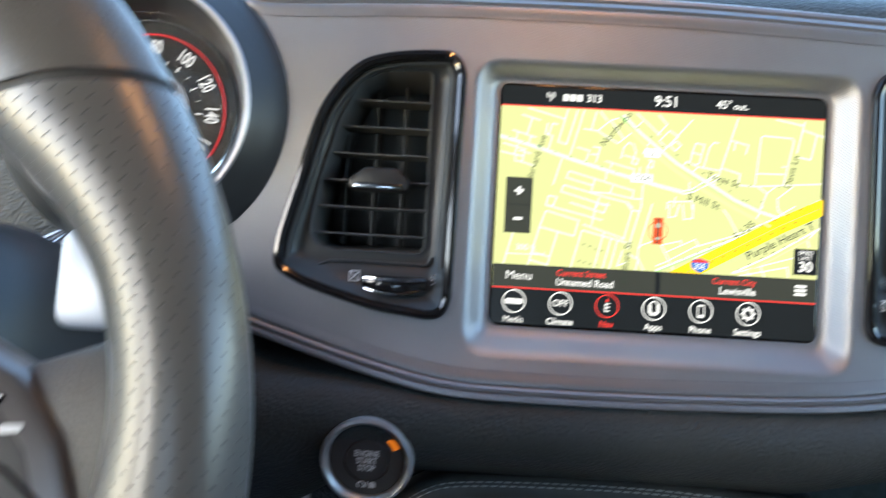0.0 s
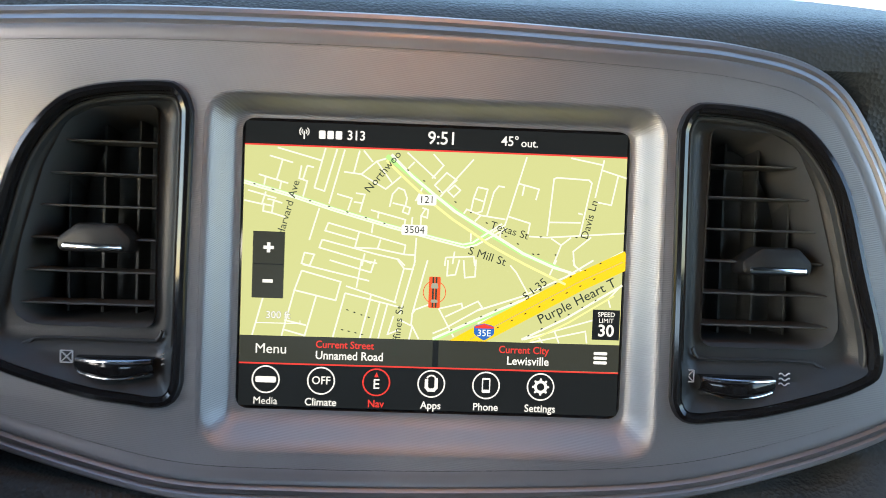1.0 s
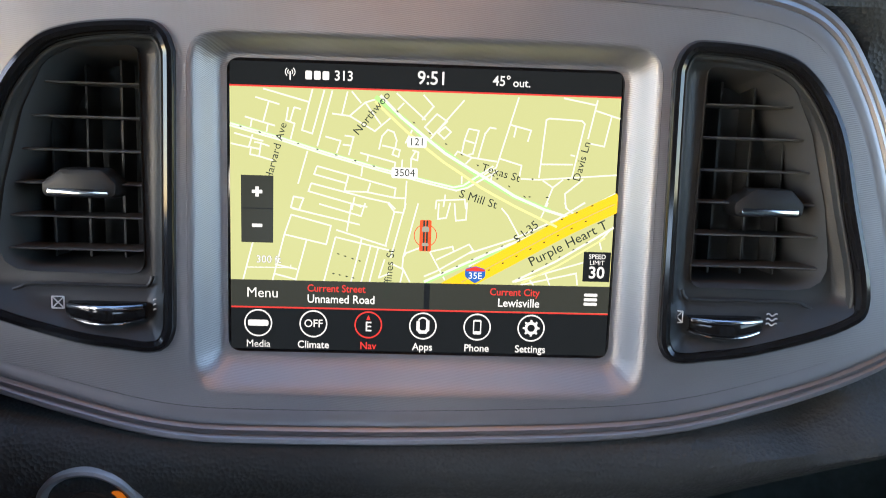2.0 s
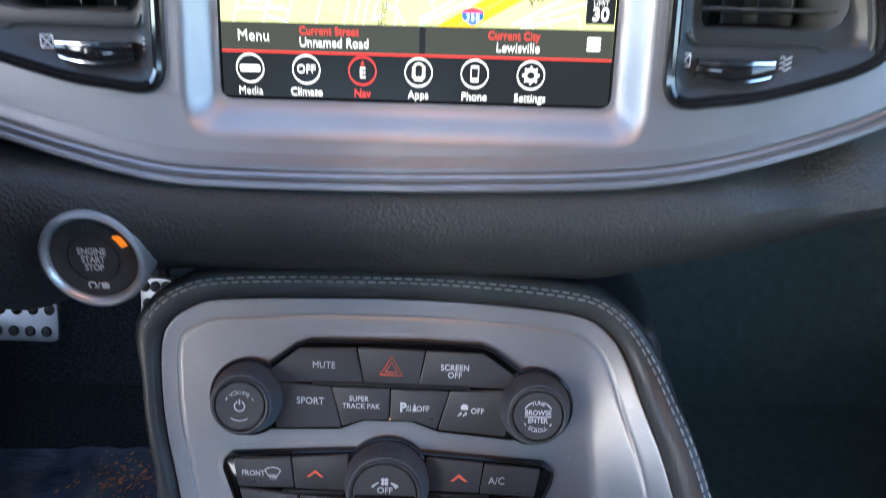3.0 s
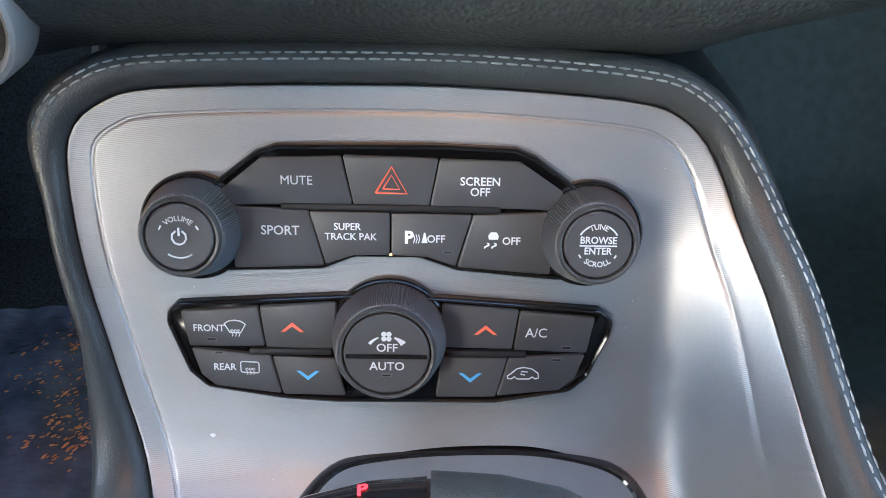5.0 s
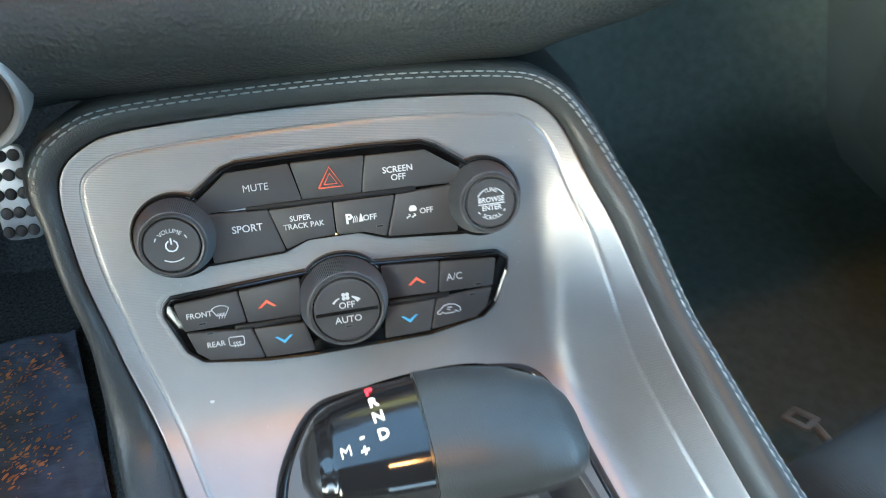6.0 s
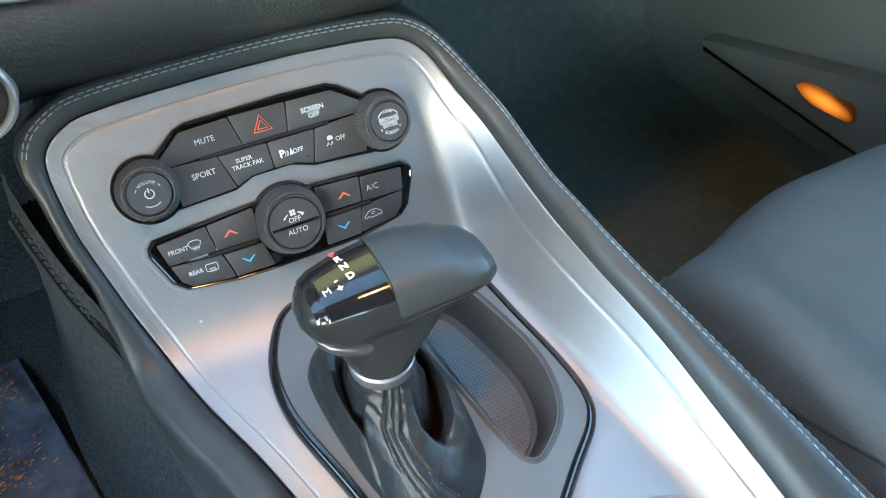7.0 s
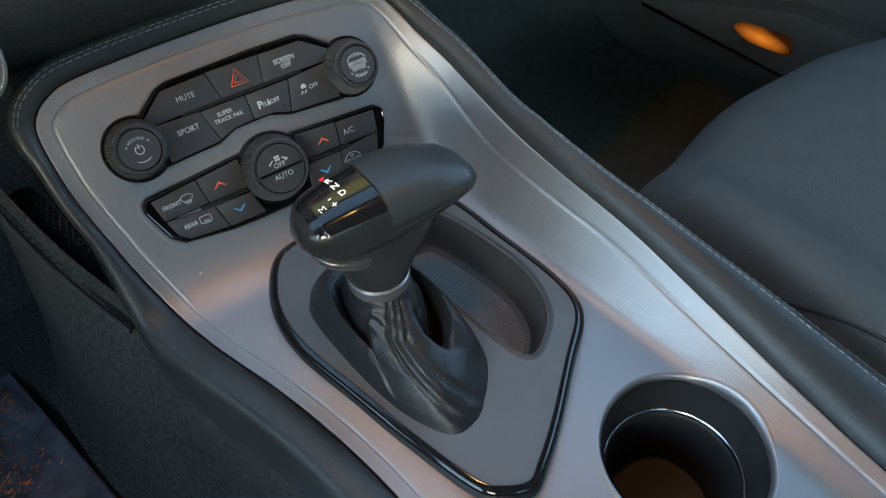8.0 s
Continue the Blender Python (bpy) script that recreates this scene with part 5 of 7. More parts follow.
part("light_bar", prism(rounded([(-0.0384, -0.0105), (0.0404, -0.0111), (0.0404, -0.0085), (-0.0384, -0.0081)], 0.001, 3), 0.003, 0.0058, panel_skin, 0.0006), M_BAR, audio, "thin dark bar")

climate = thing("climate_control_panel", on_panel(0, -0.065, 0), "gloss black panel of climate buttons", "control panel")
LOW = [(-0.0830, -0.0500), (-0.0790, -0.0462), (-0.0166, -0.0425), (0.0177, -0.0430), (0.0792, -0.0470), (0.0850, -0.0515), (0.0838, -0.0583), (0.0763, -0.0754), (0.0696, -0.0813), (0.0407, -0.0863),
       (-0.0198, -0.0866), (-0.0401, -0.0854), (-0.0691, -0.0809), (-0.0761, -0.0745), (-0.0835, -0.0548)]
part("backplate", prism(rounded(ccw(LOW), 0.003, 4), -0.006, 0.0032, panel_skin, 0.0012), M_BACK, climate, "gloss black backing")
gloss_rail(LOW, climate)
dished(LOW)
CLIM = {}
CLIM["front"] = button([(-0.0772, -0.0496), (-0.0486, -0.0475), (-0.0466, -0.0630), (-0.0744, -0.0632)], climate)
CLIM["up_l"] = button([(-0.0478, -0.0475), (-0.0195, -0.0455), (-0.0200, -0.0638), (-0.0458, -0.0634)], climate)
CLIM["rear"] = button([(-0.0740, -0.0641), (-0.0446, -0.0668), (-0.0407, -0.0822), (-0.0656, -0.0791), (-0.0707, -0.0747)], climate)
CLIM["down_l"] = button([(-0.0437, -0.0670), (-0.0200, -0.0678), (-0.0165, -0.0828), (-0.0400, -0.0824)], climate)
CLIM["up_r"] = button([(0.0200, -0.0458), (0.0485, -0.0478), (0.0463, -0.0632), (0.0200, -0.0626)], climate)
CLIM["ac"] = button([(0.0493, -0.0482), (0.0771, -0.0504), (0.0745, -0.0643), (0.0471, -0.0634)], climate)
CLIM["down_r"] = button([(0.0200, -0.0667), (0.0449, -0.0666), (0.0406, -0.0827), (0.0180, -0.0830)], climate)
CLIM["recirc"] = button([(0.0456, -0.0668), (0.0742, -0.0650), (0.0705, -0.0750), (0.0649, -0.0796), (0.0413, -0.0823)], climate)
for a, b in ((-0.0523, -0.0215), (0.0215, 0.0519)):
    part("light_bar", prism(rounded([(a, -0.0664), (b, -0.0664), (b, -0.0638), (a, -0.0638)], 0.001, 3), 0.003, 0.0058, panel_skin, 0.0006), M_BAR, climate, "thin dark bar")


def control_knob(name, at, r, height, label):
    k = thing(name, panel_skin(*at, 0), label, "knob", "console knobs")
    part("gloss_ring", lathe([(r + 0.0022, 0.0), (r + 0.0022, 0.0024), (r + 0.0018, 0.0036), (r + 0.0010, 0.0042), (r + 0.0002, 0.0036), (r - 0.001, 0.002)], at, panel_skin, 64, cap=False), M_GLOSS, k, "gloss black collar")
    n = round(2 * math.pi * r / 0.00098)
    wob = lambda j, i: (0.00020 if i % 2 else -0.00075) if 1 <= j <= 2 else 0.0
    part("knurled_grip", lathe([(r + 0.0004, 0.002), (r + 0.0003, 0.0035), (r - 0.0028, height - 0.0030), (r - 0.0034, height - 0.0022), (r - 0.0038, height - 0.0022)], at, panel_skin, n * 2, wobble=wob, cap=False), M_GRIP, k, "finely knurled grip", smooth=False)
    part("cap_rim", lathe([(r - 0.0036, height - 0.0026), (r - 0.0038, height - 0.0008), (r - 0.0044, height), (r - 0.0053, height - 0.0002), (r - 0.0056, height - 0.0016)], at, panel_skin, 64, cap=False), M_KNOB, k)
    part("cap", lathe([(r - 0.0060, height - 0.0022), (r - 0.0060, height - 0.0008), (r - 0.0066, height - 0.0002), (r * 0.4, height - 0.0004), (0.0004, height - 0.0005)], at, panel_skin, 64), M_BUTTON, k, "smooth flat cap")
    return k


VOLUME, TUNE, FAN = (-0.0704, -0.0178), (0.0730, -0.0186), (0.0002, -0.0597)
volume = control_knob("volume_knob", VOLUME, 0.0178, 0.0200, "black knurled volume knob with a power symbol")
tune = control_knob("tuning_knob", TUNE, 0.0178, 0.0200, "black knurled tuning knob with white lettering")
fan = control_knob("fan_knob", FAN, 0.0214, 0.0205, "large black knurled fan knob with two push halves")

# ---- lettering on the controls ----
TOP = 0.00535


def on_btn(u, v, w):
    return panel_skin(u / 1000, v / 1000, TOP + w)


def btext(body, size, at, owner, turn=0.0, bold=0.02, squeeze=0.97, material=None):
    return letters(body, size, at, material or M_WHITE, owner, on_btn, 0.0, turn, "CENTER", bold, squeeze)


def bline(bm, pts, r=0.28, closed=False, w=0.0):
    return tube([on_btn(x, y, w) for x, y in pts], r / 1000, 5, closed, bm, 1.0)


btext("MUTE", 3.2, (-32.6, 0.0), AUDIO["mute"])
btext("SCREEN", 2.9, (32.8, 0.4), AUDIO["screen"])
btext("OFF", 2.9, (32.8, -3.4), AUDIO["screen"])
btext("SPORT", 3.3, (-39.0, -18.3), AUDIO["sport"])
btext("SUPER", 2.5, (-14.8, -16.6), AUDIO["track"])
btext("TRACK PAK", 2.5, (-13.6, -20.3), AUDIO["track"])
btext("P", 4.4, (7.4, -20.4), AUDIO["park"], bold=0.06)
btext("OFF", 2.7, (17.3, -20.8), AUDIO["park"])
bm = bmesh.new()
for k in range(3):
    bline(bm, [(9.6 + 0.9 * k - 0.5 * abs(t), -20.7 + 1.6 * t) for t in (-1, -0.5, 0, 0.5, 1)], 0.18)
part("parking_symbol", bm, M_WHITE, AUDIO["park"])
bm = prism([(12.0, -22.2), (14.2, -22.2), (13.4, -18.4), (12.9, -18.4)], -0.0002, 0.00005, on_btn, 0.00002)
part("cone_symbol", bm, M_WHITE, AUDIO["park"])
btext("OFF", 2.7, (44.6, -21.2), AUDIO["skid"])
part("car_symbol", prism(rounded([(36.4, -20.6), (39.8, -20.6), (40.0, -19.2), (39.2, -17.9), (37.0, -17.9), (36.2, -19.2)], 0.4, 2), -0.0002, 0.00005, on_btn, 0.00002), M_WHITE, AUDIO["skid"])
bm = bmesh.new()
for dx in (0.0, 2.6):
    bline(bm, [(35.8 + dx + 0.9 * math.sin(t * 2.2), -22.0 - 0.75 * t) for t in (0, 0.5, 1, 1.5, 2, 2.5)], 0.32)
part("skid_marks", bm, M_WHITE, AUDIO["skid"])
tri = [(-4.9, -4.2), (6.3, -4.4), (0.8, 5.2)]
tri = [(x + 0.4, y + 0.2) for x, y in tri]
bm = bmesh.new()
for r, d in ((0.42, 0.0), (0.3, 1.5)):
    q = inset(ccw(tri), d)
    bline(bm, q + [q[0]], r)
part("hazard_triangle", bm, M_RED, AUDIO["hazard"], "double red triangle outline")


def lamp_slot(at, owner):
    bm = prism(rounded([(at[0] - 1.9, at[1] - 0.65), (at[0] + 1.9, at[1] - 0.65), (at[0] + 1.9, at[1] + 0.65), (at[0] - 1.9, at[1] + 0.65)], 0.4, 2), -0.0004, 0.00012, on_btn, 0.0001)
    slot = part("indicator", bm, M_EDGE, owner, "small unlit indicator")
    bm = prism(rounded([(at[0] - 1.55, at[1] - 0.35), (at[0] + 1.55, at[1] - 0.35), (at[0] + 1.55, at[1] + 0.35), (at[0] - 1.55, at[1] + 0.35)], 0.2, 2), 0.0, 0.00017, on_btn, 0.00003)
    part("lens", bm, M_LED, slot)
    return slot


lamp_slot((21.6, -25.6), AUDIO["park"])
lamp_slot((-66.2, -60.4), CLIM["front"])
lamp_slot((-63.6, -65.7), CLIM["rear"])
lamp_slot((67.0, -62.2), CLIM["ac"])
lamp_slot((63.6, -67.2), CLIM["recirc"])
btext("FRONT", 2.6, (-67.0, -56.1), CLIM["front"], squeeze=0.95)
btext("REAR", 2.6, (-61.8, -71.6), CLIM["rear"], squeeze=0.95)
btext("A/C", 3.6, (55.4, -56.6), CLIM["ac"], bold=0.0)


def heat(bm, x, y):
    for k in range(3):
        bline(bm, [(x + 1.25 * (k - 1) + 0.35 * math.sin(t * 2.4), y + 1.3 * t - 1.6) for t in (0, 0.4, 0.8, 1.2, 1.6, 2.0)], 0.17)
        bline(bm, [(x + 1.25 * (k - 1) - 0.5, y + 0.5), (x + 1.25 * (k - 1) + 0.1, y + 1.2), (x + 1.25 * (k - 1) + 0.6, y + 0.4)], 0.15)


bm = bmesh.new()
bline(bm, [(-61.2, -54.2), (-59.4, -53.1), (-57.2, -52.8), (-55.0, -53.2), (-53.3, -54.4), (-55.2, -57.8), (-59.2, -57.6), (-61.2, -54.2)], 0.25)
heat(bm, -57.2, -57.6)
part("screen_heat_symbol", bm, M_WHITE, CLIM["front"])
bm = bmesh.new()
bline(bm, rounded([(-55.8, -73.6), (-48.9, -73.9), (-48.9, -69.5), (-55.8, -69.2)], 0.9, 3), 0.25, True)
heat(bm, -52.3, -73.0)
part("screen_heat_symbol", bm, M_WHITE, CLIM["rear"])


def chevron(at, way, material, owner):
    q = [(-4.4, -1.2), (0, 2.6), (4.4, -1.2), (2.9, -1.2), (0, 1.0), (-2.9, -1.2)]
    q = [(at[0] + x, at[1] + y * way) for x, y in q]
    part("arrow", prism(q, -0.0002, 0.00006, on_btn, 0.00003), material, owner, "red up arrow" if way > 0 else "blue down arrow")


chevron((-35.9, -56.0), 1, M_RED, CLIM["up_l"])
chevron((36.4, -56.2), 1, M_RED, CLIM["up_r"])
chevron((-30.5, -74.0), -1, M_BLUE, CLIM["down_l"])
chevron((31.0, -74.2), -1, M_BLUE, CLIM["down_r"])
bm = bmesh.new()
bline(bm, [(45.2, -73.9), (46.6, -72.9), (48.6, -71.0), (51.2, -70.4), (54.4, -71.0), (56.8, -72.8), (57.0, -74.6), (55.6, -75.0), (54.6, -74.2), (53.4, -75.1), (48.9, -75.1), (47.8, -74.2), (46.6, -75.1), (45.2, -74.9), (45.2, -73.9)], 0.26)
bline(bm, [(52.8, -72.2), (50.4, -72.0), (50.2, -73.2), (51.8, -73.5)], 0.24)
part("recirculation_symbol", bm, M_WHITE, CLIM["recirc"])


def on_cap(k, h):
    return lambda x, y, w: panel_skin(k[0] + x / 1000, k[1] + y / 1000, h + w)


H1, H2 = 0.0200 - 0.00010, 0.0205 - 0.00010


def curved_word(body, size, r, mid, k, h, owner, low=False):
    """Lettering along an arc about the knob's centre."""
    R = -r if low else r
    return letters(body, size, (0, 0), M_WHITE, owner, on_cap(k, h), 0.0, 0, "CENTER", 0.02, 0.95, bend=(R, radians(mid)))


def arc_line(bm, r, a, b, k, h, t=0.3):
    tube([on_cap(k, h)(r * math.cos(radians(d)), r * math.sin(radians(d)), 0) for d in np.linspace(a, b, 9)], t / 1000, 5, bm=bm)


vc = [c for c in volume.children if c.name.startswith("cap") and "rim" not in c.name][0]
curved_word("VOLUME", 1.9, 6.6, 90, VOLUME, H1, vc)
bm = bmesh.new()
arc_line(bm, 7.2, 145, 158, VOLUME, H1)
arc_line(bm, 7.2, 22, 35, VOLUME, H1)
arc_line(bm, 7.2, 235, 305, VOLUME, H1)
arc_line(bm, 2.5, -245, 65, VOLUME, H1, 0.38)
tube([on_cap(VOLUME, H1)(0, y, 0) for y in (0.6, 3.4)], 0.00038, 5, bm=bm)
part("power_symbol", bm, M_WHITE, vc)
tc = [c for c in tune.children if c.name.startswith("cap") and "rim" not in c.name][0]
curved_word("TUNE", 1.9, 6.5, 90, TUNE, H1, tc)
curved_word("SCROLL", 1.9, 6.9, 270, TUNE, H1, tc, True)
letters("BROWSE", 2.4, (0, 1.7), M_WHITE, tc, on_cap(TUNE, H1), 0, bold=0.03, squeeze=0.92)
letters("ENTER", 2.4, (0, -2.1), M_WHITE, tc, on_cap(TUNE, H1), 0, bold=0.03, squeeze=0.92)
bm = bmesh.new()
tube([on_cap(TUNE, H1)(x, -0.2, 0) for x in (-6.4, 6.4)], 0.00028, 5, bm=bm)
for a, b in ((118, 150), (30, 62), (208, 218), (322, 332)):
    arc_line(bm, 7.3, a, b, TUNE, H1)
part("knob_lines", bm, M_WHITE, tc)
fc = [c for c in fan.children if c.name.startswith("cap") and "rim" not in c.name][0]
letters("OFF", 3.0, (0.2, 2.5), M_WHITE, fc, on_cap(FAN, H2), 0, bold=0.02)
letters("AUTO", 3.1, (0.2, -4.6), M_WHITE, fc, on_cap(FAN, H2), 0, bold=0.02)
part("split_line", box(-14.4, 14.4, -1.5, 0.1, -0.0006, 0.0003, 0.0002, on_cap(FAN, H2)), M_GLOSS, fc, "groove between the two halves")
part("indicator", box(-1.8, 1.8, -8.6, -7.4, -0.0003, 0.00012, 0.0001, on_cap(FAN, H2)), M_EDGE, fc, "small unlit indicator")
part("indicator", box(-1.45, 1.45, -8.3, -7.7, 0.0, 0.00018, 0.00003, on_cap(FAN, H2)), M_LED, fc)
bm = bmesh.new()
for k in range(4):
    a = radians(45 + 90 * k)
    prism([(1.25 * math.cos(a) + 0.95 * math.cos(t), 6.9 + 1.25 * math.sin(a) + 0.95 * math.sin(t)) for t in [2 * math.pi * i / 10 for i in range(10)]], -0.0002, 0.00006, on_cap(FAN, H2), 0.00002, bm)
for side, t0, t1 in ((1, 0.25, 1.1), (-1, 0.22, 0.55)):
    q = []
    for i in range(7):
        d = radians(90 - side * (22 + 5 * i))
        w = (t0 + (t1 - t0) * i / 6)
        q.append((d, w))
    pts = [((7.6 + w) * math.cos(d), (7.6 + w) * math.sin(d) - 0.6) for d, w in q] + [((7.6 - w) * math.cos(d), (7.6 - w) * math.sin(d) - 0.6) for d, w in q[::-1]]
    prism(pts, -0.0002, 0.00006, on_cap(FAN, H2), 0.00002, bm)
part("fan_symbol", bm, M_WHITE, fc)

# ---- engine start button ----
START = Vector((-0.0400, 0.3430, 0.5605))


def on_start(u, v, w):
    return START + Vector((u, -w * 0.995 + v * 0.10, v * 0.995 + w * 0.10))


M_STARTRING = mat("bright_satin_ring", (0.53, 0.53, 0.53), 0.40, 0.80, vary=0.04, vary_scale=60)
start = thing("engine_start_button", START, "round engine start button in a satin silver ring", "start button")
part("ring", lathe([(0.0250, -0.012), (0.0247, 0.0005), (0.0240, 0.0026), (0.0226, 0.0034), (0.0212, 0.0026), (0.0202, 0.0006), (0.0198, -0.004)], (0, 0), on_start, 64, cap=False), M_STARTRING, start, "satin silver ring")
face = part("face", lathe([(0.0200, -0.003), (0.0198, 0.0), (0.0122, 0.0002), (0.0120, -0.0006), (0.0114, -0.0006), (0.0111, 0.0006), (0.0004, 0.0008)], (0, 0), on_start, 64), M_KNOB, start, "black push face")
on_mm = lambda x, y, w: on_start(x / 1000, y / 1000, w)
for body, y in (("ENGINE", 4.1), ("START", 0.0), ("STOP", -4.1)):
    letters(body, 3.2, (0, y), M_WHITE, face, on_mm, 0.0010, bold=0.05, squeeze=0.80)
bm = bmesh.new()
tube([on_mm(-2.9 + 1.7 * math.cos(radians(a)), -13.8 + 1.7 * math.sin(radians(a)), 0.0004) for a in range(-60, 241, 20)], 0.0004, 5, bm=bm)
tube([on_mm(-0.6, -15.4, 0.0004), on_mm(0.6, -12.0, 0.0004)], 0.0003, 5, bm=bm)
prism(rounded([(1.4, -15.4), (4.8, -15.4), (4.8, -12.9), (3.4, -12.0), (1.4, -12.6)], 0.5, 2), 0.0, 0.0006, on_mm, 0.0001, bm)
part("key_symbol", bm, M_WHITE, face, "white start symbol")
part("run_lamp", prism([(15.2 * math.cos(radians(a)) + d * math.cos(radians(a)), 15.2 * math.sin(radians(a)) + d * math.sin(radians(a))) for a, d in [(t, 0) for t in range(24, 49, 4)] + [(t, 3.2) for t in range(48, 23, -4)]], -0.0002, 0.0005, on_mm, 0.0001),
     glow("amber_run_lamp", (1.0, 0.24, 0.012), 0.40), face, "lit amber lamp")

# ---- ribs of the tray mat ----
mn, ml = M_MAT.node_tree.nodes, M_MAT.node_tree.links
rib, turned, ribbump = mn.new("ShaderNodeTexChecker"), mn.new("ShaderNodeMapping"), mn.new("ShaderNodeBump")
turned.inputs["Rotation"].default_value = (0, 0, radians(45))
rib.inputs["Scale"].default_value = 620.0
ribbump.inputs["Strength"].default_value, ribbump.inputs["Distance"].default_value = 0.9, 0.0006
ml.new(mn["Texture Coordinate"].outputs["Object"], turned.inputs["Vector"])
ml.new(turned.outputs["Vector"], rib.inputs["Vector"])
ml.new(rib.outputs["Fac"], ribbump.inputs["Height"])
ml.new(ribbump.outputs["Normal"], mn["Bump"].inputs["Normal"])
rib.inputs["Color1"].default_value, rib.inputs["Color2"].default_value = (0.200, 0.202, 0.206, 1), (0.145, 0.146, 0.150, 1)
ml.new(rib.outputs["Color"], mn["Principled BSDF"].inputs["Base Color"])
# ---- gear shifter ----
shifter = thing("gear_shifter", on_plate(0.105, 0.185, 0.004), "leather-topped gear shifter with gloss indicator and pleated boot", "gear shifter")
KNOB_T = [0.0, 0.04, 0.12, 0.28, 0.45, 0.62, 0.78, 0.90, 0.97, 1.0]
KNOB_W = [0.006, 0.0145, 0.0200, 0.0238, 0.0250, 0.0248, 0.0235, 0.0200, 0.0130, 0.004]
KNOB_Y = [0.2050, 0.2055, 0.2062, 0.2075, 0.2085, 0.2085, 0.2075, 0.2060, 0.2045, 0.2040]
KNOB_U = [0.4850, 0.4915, 0.4952, 0.4980, 0.4992, 0.4988, 0.4964, 0.4926, 0.4880, 0.4840]
KNOB_L = [0.4790, 0.4735, 0.4695, 0.4665, 0.4668, 0.4700, 0.4742, 0.4778, 0.4805, 0.4812]
KX0, KX1 = 0.0672, 0.1680


def knob_at(t, a, grow=0.0):
    w, y, u, l = [float(np.interp(t, KNOB_T, k)) for k in (KNOB_W, KNOB_Y, KNOB_U, KNOB_L)]
    c, s = math.cos(a), math.sin(a)
    cc, ss = math.copysign(abs(c) ** 0.60, c), math.copysign(abs(s) ** 0.66, s)
    mid = l + (u - l) * 0.35
    h = (u - mid) if s > 0 else (mid - l)
    return Vector((KX0 + (KX1 - KX0) * t + (grow * (1 if t > 0.9 else -1 if t < 0.1 else 0)), y + (w + grow) * cc - 0.006 * (t - 0.4), mid + (h + grow) * ss))


def knob_patch(t0, t1, a0, a1, grow, nt=36, na=28, skirt=True):
    bm = bmesh.new()
    rows = [[bm.verts.new(knob_at(t0 + (t1 - t0) * i / nt, a0 + (a1 - a0) * j / na, grow)) for j in range(na + 1)] for i in range(nt + 1)]
    if skirt:
        low = lambda i, j: bm.verts.new(knob_at(t0 + (t1 - t0) * i / nt, a0 + (a1 - a0) * j / na, -0.0012))
        edge = [(i, 0) for i in range(nt + 1)] + [(nt, j) for j in range(1, na + 1)] + [(i, na) for i in range(nt - 1, -1, -1)] + [(0, j) for j in range(na - 1, 0, -1)]
        lo = [low(*e) for e in edge]
        for k in range(len(edge)):
            (i, j), (m, n) = edge[k], edge[(k + 1) % len(edge)]
            bm.faces.new((rows[i][j], rows[m][n], lo[(k + 1) % len(edge)], lo[k]))
    for a, b in zip(rows, rows[1:]):
        for j in range(na):
            bm.faces.new((a[j], a[j + 1], b[j + 1], b[j]))
    return bm


rings = [[knob_at(t, 2 * math.pi * k / 40) for k in range(40)] for t in np.linspace(0.0, 1.0, 40)]
knob = part("knob", loft(rings), M_GRIPBODY, shifter, "dark satin grip body")
part("leather_top", knob_patch(0.44, 0.985, radians(-14), radians(172), 0.0017), M_LEATHER, knob, "smooth black leather pad")
cap = part("gloss_cap", knob_patch(0.07, 0.43, radians(24), radians(146), 0.0006), M_GLOSS, knob, "gloss black gear indicator")
seam_pts = [knob_at(t, radians(-14), 0.0012) for t in np.linspace(0.44, 0.98, 30)]
part("seam", tube(seam_pts, 0.0005, 6), M_RUBBER, knob)
for deg in (174, 179):
    part("seam", tube([knob_at(t, radians(deg), 0.0012) for t in np.linspace(0.445, 0.975, 30)], 0.00045, 6), M_RUBBER, knob, "dark pad seam")


def on_knob(x, y, w):
    t = (x - KX0) / (KX1 - KX0)
    lo, hi = radians(10), radians(170)
    for _ in range(30):
        m = (lo + hi) / 2
        if knob_at(t, m).y > y:
            lo = m
        else:
            hi = m
    return knob_at(t, (lo + hi) / 2, 0.0009 + w)


on_knob_mm = lambda x, y, w: on_knob(x / 1000, y / 1000, w)
G_WHITE, G_RED = glow("indicator_white", (0.95, 0.93, 0.90), 0.6), glow("indicator_red", (1.0, 0.03, 0.05), 1.2)
for body, x, y, m in (("P", 94.5, 224.2, G_RED), ("R", 95.2, 218.4, G_WHITE), ("N", 96.0, 212.2, G_WHITE), ("D", 96.6, 205.4, G_WHITE), ("M", 83.2, 202.6, G_WHITE), ("-", 89.2, 206.6, G_WHITE), ("+", 89.6, 201.2, G_WHITE)):
    letters(body, 3.8, (x, y), m, cap, on_knob_mm, 0.0, turn=6, bold=0.05, name="gear_letter")
neck = []
for k, (z, rx, ry, cx, cy) in enumerate(((0.4730, 0.0400, 0.0205, 0.114, 0.2065), (0.4655, 0.0345, 0.0205, 0.112, 0.2040), (0.4590, 0.0270, 0.0200, 0.108, 0.2000), (0.4530, 0.0205, 0.0185, 0.1045, 0.1970), (0.4480, 0.0175, 0.0170, 0.1035, 0.1950))):
    neck.append([Vector((cx + rx * math.cos(2 * math.pi * i / 36), cy + ry * math.sin(2 * math.pi * i / 36), z - 0.10 * (0.196 - (cy + ry * math.sin(2 * math.pi * i / 36))))) for i in range(36)])
part("neck", loft(neck), M_GRIPBODY, shifter)
